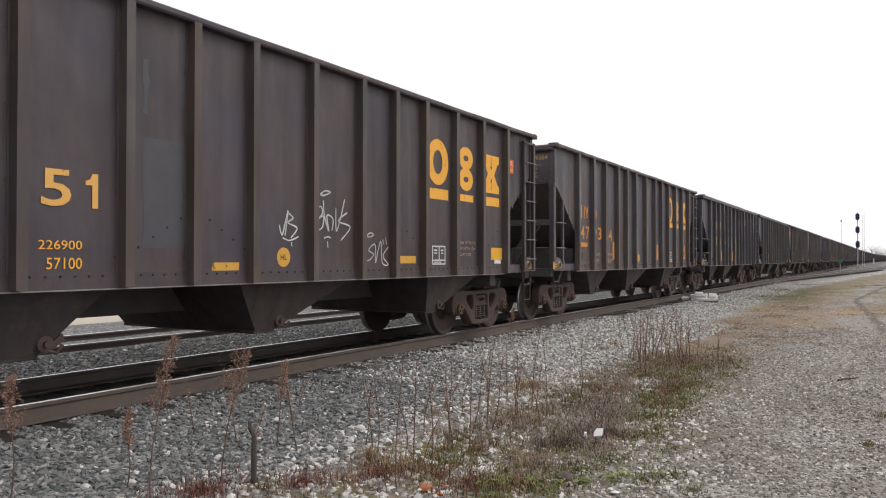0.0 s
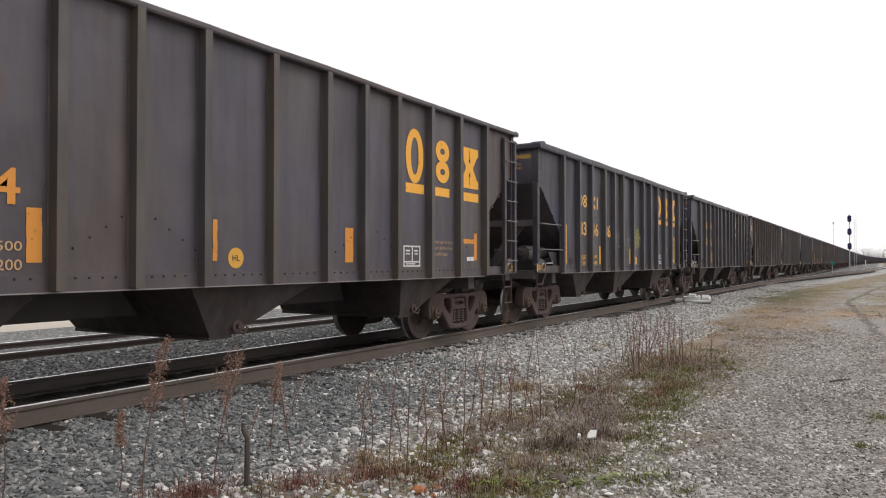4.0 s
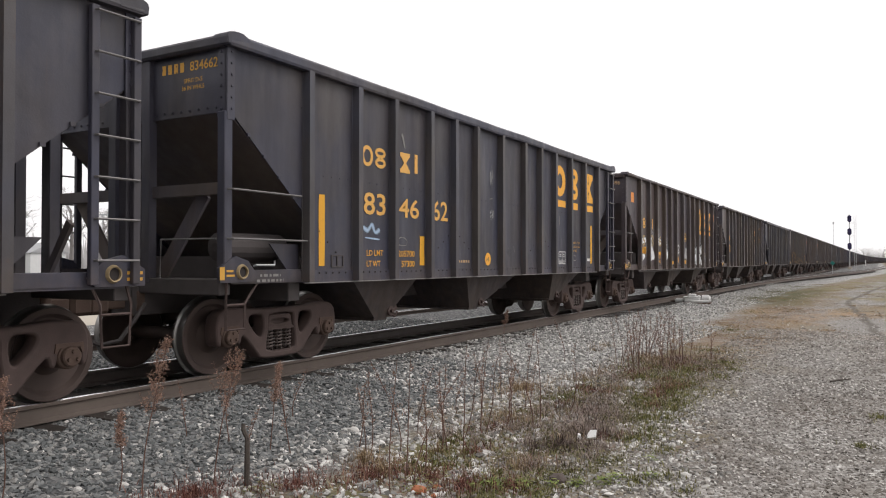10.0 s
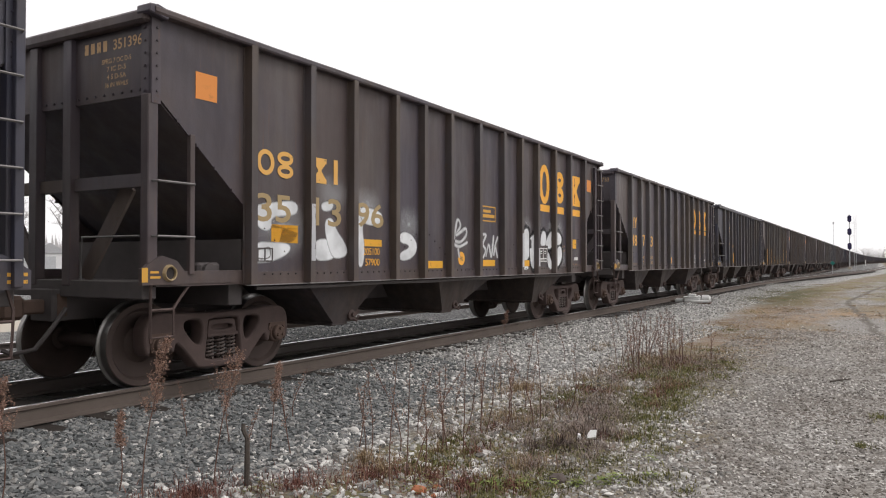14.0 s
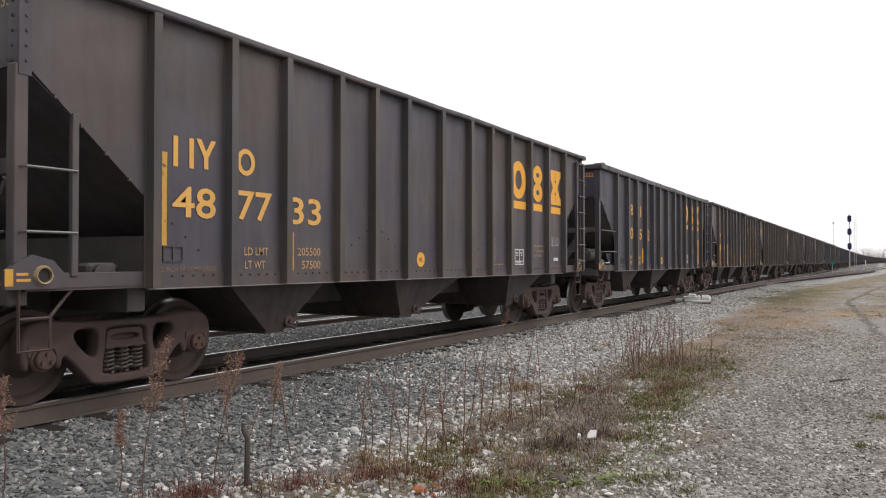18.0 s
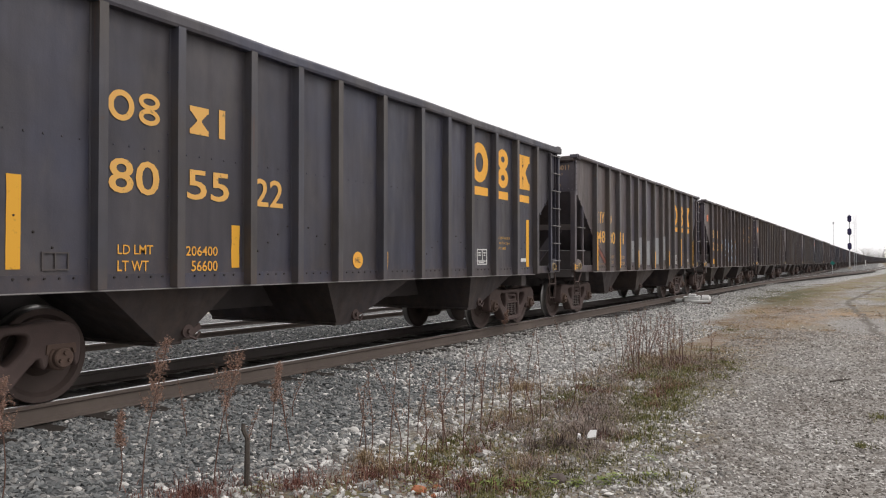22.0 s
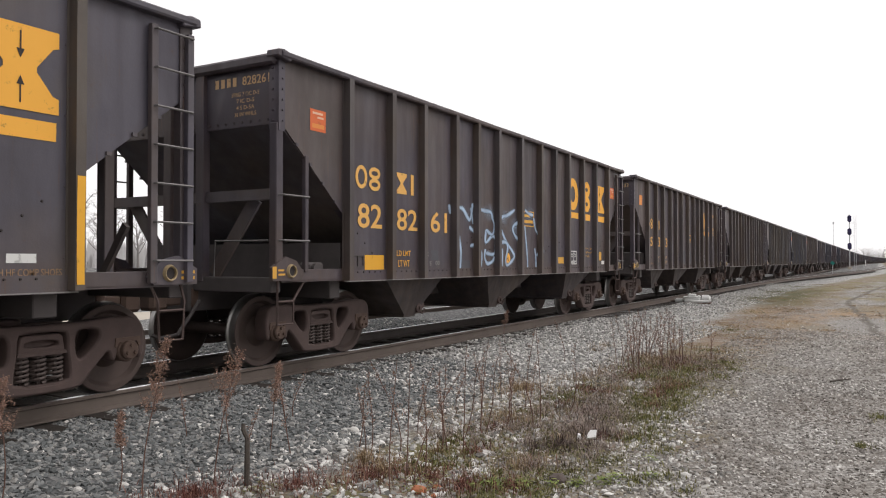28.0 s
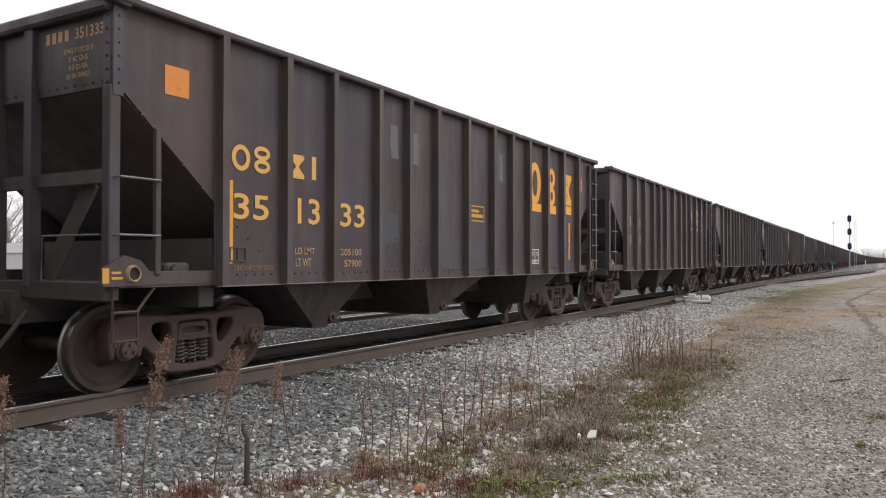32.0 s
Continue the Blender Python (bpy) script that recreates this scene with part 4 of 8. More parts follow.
def emblem(c, kind, u0, u1, z0, z1, material):
    """The owner's mark as plain shapes: a ring, two stacked rings, a waisted block, bars."""
    cu, cz, a, b = (u0 + u1) / 2, (z0 + z1) / 2, (u1 - u0) / 2, (z1 - z0) / 2
    x = FACE + 0.002
    big = (z1 - z0) > 0.4
    if not big and material == "yellow":
        material = "yellow_number"
    b *= {"ring": 1.16, "twin": 1.09}.get(kind, 1.0) if big else 1.0

    def ring(cy, ry, k, m=28):
        out = [(x, cu + a * math.cos(2 * math.pi * i / m), cy + ry * math.sin(2 * math.pi * i / m)) for i in range(m)]
        out += [(x, cu + a * k * math.cos(2 * math.pi * i / m), cy + (ry - a * (1 - k) * 0.92) * math.sin(2 * math.pi * i / m)) for i in range(m)]
        return out, [(i, (i + 1) % m, m + (i + 1) % m, m + i) for i in range(m)]

    k = (0.43 if kind == "ring" else 0.36) if big else 0.58
    if kind == "ring":
        pts, faces = ring(cz, b, k)
    elif kind == "twin":
        pts, faces = ring(cz + b * 0.48, b * 0.52, k)
        p2, f2 = ring(cz - b * 0.48, b * 0.52, k)
        faces += [tuple(i + len(pts) for i in f) for f in f2]
        pts += [(q[0] + 0.001, q[1], q[2]) for q in p2]
    elif kind == "waist":
        w = 0.42 if big else 0.26
        quarter = [(1, 1), (1, 0.62), (0.84, 0.57), (w, 0.06)]
        right = quarter + [(p, -q) for p, q in quarter[::-1]]
        shape = right + [(-p, -q) for p, q in right]
        pts, faces = [(x, cu + p * a, cz + q * b) for p, q in shape], [tuple(range(len(shape)))]
        if big and material == "yellow":
            for d in (1, -1):
                arrow = [(-0.02, 0.84), (0.02, 0.84), (0.02, 0.42), (0.10, 0.42), (0.0, 0.20), (-0.10, 0.42), (-0.02, 0.42)]
                flat_part("arrow_mark", [(x + 0.004, cu + p * a, cz + d * q * b) for p, q in arrow], [(0, 1, 2, 6), (3, 4, 5)], "bolt", c, "small dark stencilled arrow")
    elif kind == "vee":
        shape = [(-1, 1), (-0.5, 1), (0, 0.2), (0.5, 1), (1, 1), (0.22, -0.2), (0.22, -1), (-0.22, -1), (-0.22, -0.2)]
        pts, faces = [(x, cu + p * a, cz + q * b) for p, q in shape], [(0, 1, 2, 8), (2, 3, 4, 5), (2, 5, 6, 7, 8)]
    elif kind == "tee":
        pts, faces = [(x, cu + p * a, cz + q * b) for p, q in ((-0.3, -1), (0.3, -1), (0.3, 1), (-0.3, 1))], [(0, 1, 2, 3)]
    else:
        shape = [(-1, -1), (-0.55, -1), (-0.55, 1), (-1, 1), (0.55, -1), (1, -1), (1, 1), (0.55, 1)]
        pts, faces = [(x, cu + p * a, cz + q * b) for p, q in shape], [(0, 1, 2, 3), (4, 5, 6, 7)]
    flat_part("emblem", pts, faces, material, c, "large yellow painted emblem" if big else "")


def data_box(c, u0, u1, z0, z1):
    """White outlined data panel with two dark windows and rows of unreadable print."""
    pts, faces = [], []

    def bar(a0, a1, b0, b1):
        n = len(pts)
        for a, b in ((a0, b0), (a1, b0), (a1, b1), (a0, b1)):
            pts.append((FACE, u0 + a * (u1 - u0), z0 + b * (z1 - z0)))
        faces.append((n, n + 1, n + 2, n + 3))

    for q in ((0, 1, 0, 0.07), (0, 1, 0.93, 1), (0, 0.06, 0.07, 0.93), (0.94, 1, 0.07, 0.93), (0.06, 0.94, 0.2, 0.27), (0.49, 0.55, 0.27, 0.93),
              (0.13, 0.38, 0.72, 0.80), (0.13, 0.38, 0.58, 0.64), (0.63, 0.85, 0.72, 0.80), (0.65, 0.84, 0.58, 0.64), (0.15, 0.7, 0.11, 0.16)):
        bar(*q)
    return flat_part("data_panel", pts, faces, "white", c, "white stencilled data panel")


def round_mark(c, u, z, material):
    """Yellow inspection dot with two dark letters."""
    m = 20
    dot = flat_part("inspection_dot", [(FACE, u + 0.115 * math.cos(2 * math.pi * i / m), z + 0.115 * math.sin(2 * math.pi * i / m)) for i in range(m)], [tuple(range(m))], material, c, "round yellow inspection dot")
    pts, faces = fitted("HL", u - 0.055, u + 0.055, z - 0.035, z + 0.035, 0.01)
    flat_part("letters", [(FACE + 0.003, a, b) for a, b in pts], faces, "under", dot)


def size_lines(c, u0, u1, z0, z1, material):
    h = (z1 - z0) / 5
    for k, (text, w) in enumerate((("EXW 10-7 H 12-4", 1.0), ("EW 10-7 H 12-4", 0.98), ("CU FT 3433", 0.72))):
        top = z1 - 2 * k * h
        digits(c, text, u0, u0 + (u1 - u0) * w, top - h, top, material, "size_stencil")


def small_bars(c, u0, u1, z0, z1, material):
    """A line of print too small to read."""
    r = rng(round(u0 * 77))
    pts, faces, u = [], [], u0
    while u < u1:
        w = r.uniform(0.03, 0.11)
        n = len(pts)
        pts += [(FACE, u, z0 + 0.01), (FACE, min(u + w, u1), z0 + 0.01), (FACE, min(u + w, u1), z1 - 0.01), (FACE, u, z1 - 0.01)]
        faces.append((n, n + 1, n + 2, n + 3))
        u += w + 0.025
    flat_part("print_line", pts, faces, material, c)


def sign_frame(c, u0, u1, z0, z1):
    """A thin yellow frame with two bars of print."""
    pts, faces = [], []
    t = 0.022
    for a0, a1, b0, b1 in ((u0, u1, z0, z0 + t), (u0, u1, z1 - t, z1), (u0, u0 + t, z0, z1), (u1 - t, u1, z0, z1),
                           (u0 + 0.06, u1 - 0.2, z1 - 0.12, z1 - 0.07), (u0 + 0.05, u1 - 0.05, z0 + 0.07, z0 + 0.13)):
        n = len(pts)
        pts += [(FACE + 0.0005 * len(faces), a0, b0), (FACE + 0.0005 * len(faces), a1, b0), (FACE + 0.0005 * len(faces), a1, b1), (FACE + 0.0005 * len(faces), a0, b1)]
        faces.append((n, n + 1, n + 2, n + 3))
    flat_part("framed_notice", pts, faces, "yellow_worn", c)


LAYER = itertools.count()


def stroke(c, material, width, *way):
    """One sprayed line with soft round ends and uneven width."""
    lean = way[0][0] * 9
    lift = FACE + 0.001 + 0.0003 * (next(LAYER) % 12)
    knots = [Vector(p) for p in way]
    line = []
    for i in range(len(knots) - 1):
        p0, p1, p2, p3 = (knots[max(0, min(len(knots) - 1, i + d))] for d in (-1, 0, 1, 2))
        for k in range(6):
            u = k / 6
            line.append(0.5 * (2 * p1 + (p2 - p0) * u + (2 * p0 - 5 * p1 + 4 * p2 - p3) * u * u + (3 * p1 - p0 - 3 * p2 + p3) * u ** 3))
    line.append(knots[-1])
    pts = []
    for i, p in enumerate(line):
        d = (line[min(i + 1, len(line) - 1)] - line[max(i - 1, 0)])
        d = d.normalized() if d.length else Vector((1, 0))
        n = Vector((-d.y, d.x)) * width * (0.62 if width >= 0.03 else 0.42) * (1 + 0.14 * math.sin(0.7 * i + lean) + 0.05 * math.sin(2.3 * i)) * (0.55 if i in (0, len(line) - 1) else 1)
        pts += [(lift + 0.00005 * i, *(p + k * n)) for k in ((2.5, 0.55, -0.55, -2.5) if width >= 0.03 else (1.7, 0.7, -0.7, -1.7))]
    faces = [(4 * i + k, 4 * i + k + 1, 4 * i + k + 5, 4 * i + k + 4) for i in range(len(line) - 1) for k in range(3)]
    ob = flat_part("graffiti_stroke", pts, faces, material, c)
    cover(ob, [0.0 if i % 4 in (0, 3) else 1.0 for i in range(len(pts))])


def cover(ob, values):
    """How thick the spray lies at each point."""
    ob.data.attributes.new("cover", "FLOAT", "POINT").data.foreach_set("value", values)


def spray_fill(c, material, *outline, rim=False):
    """A filled sprayed letter limb, soft along its outline."""
    lift = FACE + 0.0005 + 0.0003 * (next(LAYER) % 6) + (0.0045 if rim else 0)
    pts = [Vector(p) for p in rounded([tuple(p) for p in outline], 2 if not rim else 1)]
    m = len(pts)
    if rim:
        stroke(c, "spray_black", 0.075, *pts[::2], pts[0])
    sign = sum(a.x * b.y - b.x * a.y for a, b in zip(pts, pts[1:] + pts[:1]))
    edge = []
    for i, p in enumerate(pts):
        d = pts[(i + 1) % m] - pts[i - 1]
        n = Vector((d.y, -d.x)).normalized() * 0.03 * (1 if sign > 0 else -1)
        edge.append(p + n)
    ob = flat_part("graffiti_fill", [(lift, *p) for p in pts] + [(lift, *p) for p in edge], [tuple(range(m))] + [(i, (i + 1) % m, m + (i + 1) % m, m + i) for i in range(m)], material, c)
    cover(ob, [1.0] * m + [0.0] * m)


def spray_mist(c, u, z, ru, rz, material="spray_fill"):
    """A faint cloud of overspray."""
    m, pts = 24, [(FACE, u, z)]
    for k in (0.5, 1.0):
        pts += [(FACE, u + k * ru * math.cos(2 * math.pi * i / m), z + k * rz * math.sin(2 * math.pi * i / m)) for i in range(m)]
    faces = [(0, 1 + i, 1 + (i + 1) % m) for i in range(m)] + [(1 + i, 1 + (i + 1) % m, 1 + m + (i + 1) % m, 1 + m + i) for i in range(m)]
    cover(flat_part("overspray", pts, faces, material, c), [0.34] + [0.16] * m + [0.0] * m)


def fill_back(c, u0, u1, z0, z1):
    """Dark ground left bare around a data panel."""
    tape(c, u0, u1, z0, z1, "under", "repaint_patch").location.x = 0.0095


def rib_tape(c, rib, z0, z1, material):
    """A strip stuck on the outer face of one rib."""
    x = SHEET + 0.111
    n = 6
    w = lambda k: 0.038 + 0.003 * math.sin(7 * k + rib)
    pts = [(x, RIBS[rib] - w(i), z0 + (z1 - z0) * i / n) for i in range(n + 1)] + [(x, RIBS[rib] + w(i + 3), z1 - (z1 - z0) * i / n) for i in range(n + 1)]
    flat_part("reflective_tape", pts, [tuple(range(len(pts)))], material, c)


def placard_holder(c, u, z):
    """A thin steel frame for a routing card."""
    bm = bmesh.new()
    for u0, u1, z0, z1 in ((0, 0.25, 0, 0.014), (0, 0.25, 0.146, 0.16), (0, 0.014, 0.014, 0.146), (0.236, 0.25, 0.014, 0.146), (0.115, 0.129, 0.014, 0.146)):
        box(bm, SHEET, SHEET + 0.014, u + u0, u + u1, z + z0, z + z1)
    part("placard_holder", bm, M["under"], c)


def end_marks(c, number, shapes, material):
    """Initials as plain bars, the number and small lines of print on the end sheet."""
    y = along(0.026)

    def quad(x0, x1, z0, z1):
        return [(x0, y, z0), (x1, y, z0), (x1, y, z1), (x0, y, z1)]

    if number:
        x = 0.52
        for k in range(shapes):
            flat_part("end_initial", quad(x, x + 0.062, 3.50, 3.61), [(0, 1, 2, 3)], material, c)
            x += 0.10
        p, f = fitted(number, 0.98, 1.42, 3.50, 3.61, 0.012)
        flat_part("end_number", [(a, y, b) for a, b in p], f, material, c)
    lines = ("SPRG D-5", "36 IN WHLS") if number[:2] in ("83", "80") else ("SPRG 7 OC D-5", "7 IC D-5", "4 S D-5A", "36 IN WHLS")
    for k, text in enumerate(lines):
        half, z = 0.016 * len(text) + 0.02, 3.37 - 0.082 * k
        p, f = fitted(text, 1.03 - half, 1.03 + half, z, z + 0.05, 0.006)
        flat_part("end_print", [(a, y, b) for a, b in p], f, material, c)
    placard_holder(c, 1.93 if number[:2] in ("83", "80") else 1.575, 1.275 if number[:1] == "8" else 1.35)
    pts, faces = [], []
    for k, (u0, u1, z0, z1) in enumerate(((0.005, 0.075, 1.15, 1.29), (0.10, 0.20, 1.235, 1.258), (0.10, 0.22, 1.185, 1.208))):
        n = len(pts)
        pts += [(1.602 + 0.001 * k, u0, z0), (1.602 + 0.001 * k, u1, z0), (1.602 + 0.001 * k, u1, z1), (1.602 + 0.001 * k, u0, z1)]
        faces.append((n, n + 1, n + 2, n + 3))
    flat_part("corner_label", pts, faces, "yellow_worn", c, "worn amber corner label")
    pts = [(1.603, along(CAR_END - a), b) for a, b in ((0.10, 1.17), (-0.07, 1.17), (-0.07, 1.20), (0.10, 1.20), (0.10, 1.23), (-0.07, 1.23), (-0.07, 1.26), (0.10, 1.26))]
    flat_part("corner_label", pts, [(0, 1, 2, 3), (4, 5, 6, 7)], "yellow_worn", c, "worn amber corner label")


def dress_plain(c, seed):
    """Marks of the cars that stay too far off to read."""
    r = rng(seed)
    m = r.choice(("tan_letters", "faded_mark"))
    for kind, u in (("ring", 9.6), ("twin", 10.66), ("waist", 11.5)):
        emblem(c, kind, u, u + 0.6, 2.70, 3.35, m)
        tape(c, u, u + 0.6, 2.5, 2.63, m, "underline")
    data_box(c, 9.8, 10.2, 1.27, 1.57)
    for u in (1.6, 1.9, 2.6, 2.9):
        emblem(c, "tee", u, u + 0.25, 2.35, 2.63, m)
        emblem(c, "tee", u, u + 0.25, 1.83, 2.10, m)
    if r.random() < 0.3:
        tape(c, 0.70, 1.0, 3.02, 3.3, "square_red", "square_mark")
    tape(c, 11.95, 12.05, 1.3, 2.0, "tan_letters")



def dress_car_a(c):
    digits(c, "5", 3.533, 3.808, 1.81, 2.13, "yellow")
    digits(c, "1", 3.942, 4.072, 1.81, 2.12, "yellow")
    digits(c, "226900", 3.513, 3.913, 1.44, 1.52, "yellow", "load_stencil")
    digits(c, "57100", 3.583, 3.913, 1.27, 1.37, "yellow", "load_stencil")
    tape(c, 5.402, 5.786, 1.214, 1.321, "yellow_worn")
    round_mark(c, 6.495, 1.38, "yellow_worn")
    tape(c, 4.545, 5.190, 1.466, 2.528, "patch_blue", "repaint_patch")
    tape(c, 4.963, 5.144, 2.901, 3.605, "patch_blue", "repaint_patch")
    tape(c, 4.545, 4.600, 2.752, 3.281, "patch_blue", "repaint_patch")
    emblem(c, "ring", 9.695, 10.355, 2.58, 3.21, "yellow")
    emblem(c, "twin", 10.705, 11.195, 2.54, 3.22, "yellow")
    emblem(c, "waist", 11.565, 12.205, 2.54, 3.22, "yellow")
    tape(c, 9.683, 10.357, 2.305, 2.472, "yellow", "underline")
    tape(c, 10.712, 11.212, 2.329, 2.444, "yellow", "underline")
    tape(c, 11.563, 12.216, 2.308, 2.467, "yellow", "underline")
    tape(c, 12.494, 12.833, 2.979, 3.237, "square_red", "square_mark")
    data_box(c, 9.855, 10.265, 1.27, 1.57)
    size_lines(c, 10.715, 11.275, 1.41, 1.66, "tan_letters")
    tape(c, 11.883, 12.334, 1.342, 1.563, "tape")
    tape(c, 12.021, 12.276, 1.277, 1.342, "white")
    tape(c, 8.914, 9.380, 1.295, 1.405, "yellow_worn")
    stroke(c, "spray_white", 0.02, (6.415, 1.76), (6.465, 1.64), (6.515, 1.78), (6.565, 1.93), (6.515, 1.63))
    stroke(c, "spray_white", 0.02, (6.545, 1.92), (6.655, 1.85), (6.565, 1.79), (6.725, 1.73), (6.615, 1.61))
    stroke(c, "spray_white", 0.018, (6.475, 1.61), (6.595, 1.58), (6.755, 1.63))
    stroke(c, "spray_white", 0.018, (6.625, 1.56), (6.635, 1.51))
    stroke(c, "spray_white", 0.02, (7.055, 1.96), (7.165, 2.02), (7.195, 1.93), (7.095, 1.85), (7.215, 1.90), (7.195, 1.76), (7.085, 1.71))
    stroke(c, "spray_white", 0.02, (7.215, 2.10), (7.235, 1.91), (7.325, 1.71), (7.285, 1.91), (7.405, 1.87), (7.385, 1.72))
    stroke(c, "spray_white", 0.02, (7.465, 2.02), (7.475, 1.72), (7.575, 1.93), (7.645, 2.14))
    stroke(c, "spray_white", 0.02, (7.705, 1.97), (7.515, 1.85), (7.765, 1.78), (7.565, 1.60))
    stroke(c, "spray_white", 0.018, (7.155, 2.17), (7.245, 2.22), (7.355, 2.21), (7.215, 2.16), (7.155, 2.17))
    stroke(c, "spray_white", 0.018, (7.225, 1.62), (7.295, 1.64), (7.365, 1.63))
    stroke(c, "spray_white", 0.018, (7.295, 1.59), (7.305, 1.50))
    stroke(c, "spray_white", 0.018, (8.115, 1.56), (8.135, 1.34), (8.295, 1.42), (8.175, 1.48), (8.325, 1.56), (8.335, 1.31), (8.395, 1.48), (8.465, 1.60), (8.495, 1.31), (8.645, 1.28), (8.515, 1.40), (8.645, 1.53))
    stroke(c, "spray_white", 0.015, (8.135, 1.68), (8.225, 1.72), (8.295, 1.69), (8.185, 1.66), (8.135, 1.68))
    stroke(c, "spray_white", 0.015, (8.515, 1.63), (8.535, 1.57))
    stroke(c, "spray_white", 0.015, (8.585, 1.66), (8.605, 1.57))
    end_marks(c, "", 0, "tan_letters")


def dress_car_b(c):
    emblem(c, "bar", 1.750, 1.990, 2.31, 2.61, "orange")
    emblem(c, "vee", 2.020, 2.270, 2.33, 2.60, "orange")
    emblem(c, "ring", 2.560, 2.830, 2.30, 2.59, "orange")
    digits(c, "4", 1.730, 1.970, 1.83, 2.13, "orange")
    digits(c, "7", 2.070, 2.300, 1.83, 2.13, "orange")
    digits(c, "9", 2.580, 2.820, 1.82, 2.13, "yellow_worn")
    digits(c, "3", 2.929, 3.188, 1.83, 2.14, "orange")
    digits(c, "6", 3.447, 3.705, 1.82, 2.13, "orange")
    digits(c, "4", 3.755, 4.024, 1.82, 2.12, "orange")
    tape(c, 1.560, 1.679, 1.757, 2.213, "orange")
    tape(c, 1.722, 2.192, 1.649, 1.747, "orange")
    digits(c, "LD LMT", 2.710, 3.079, 1.44, 1.52, "tan_letters", "load_stencil")
    digits(c, "LT WT", 2.710, 3.019, 1.28, 1.37, "tan_letters", "load_stencil")
    digits(c, "205500", 3.596, 4.043, 1.44, 1.52, "tan_letters", "load_stencil")
    digits(c, "57200", 3.686, 4.043, 1.28, 1.37, "tan_letters", "load_stencil")
    tape(c, 4.078, 4.215, 1.343, 1.803, "orange")
    tape(c, 6.104, 6.166, 1.358, 1.801, "orange")
    round_mark(c, 6.438, 1.39, "yellow_worn")
    tape(c, 8.400, 8.574, 1.338, 1.799, "orange")
    data_box(c, 9.812, 10.286, 1.27, 1.59)
    digits(c, "2 INCH HF COMP SHOES", 1.609, 2.310, 1.24, 1.30, "faded_mark", "shoe_stencil")
    tape(c, 11.599, 12.063, 1.656, 1.735, "orange")
    tape(c, 12.068, 12.176, 1.369, 1.838, "orange")
    size_lines(c, 10.681, 11.295, 1.44, 1.68, "tan_letters")
    tape(c, 11.806, 12.065, 1.357, 1.426, "white")
    emblem(c, "ring", 9.871, 10.375, 2.60, 3.32, "yellow")
    emblem(c, "twin", 10.751, 11.186, 2.65, 3.28, "yellow")
    emblem(c, "waist", 11.572, 12.225, 2.61, 3.31, "yellow")
    tape(c, 9.871, 10.394, 2.391, 2.538, "yellow", "underline")
    tape(c, 10.735, 11.197, 2.400, 2.540, "yellow", "underline")
    tape(c, 11.575, 12.231, 2.384, 2.532, "yellow", "underline")
    end_marks(c, "479364", 3, "tan_letters")


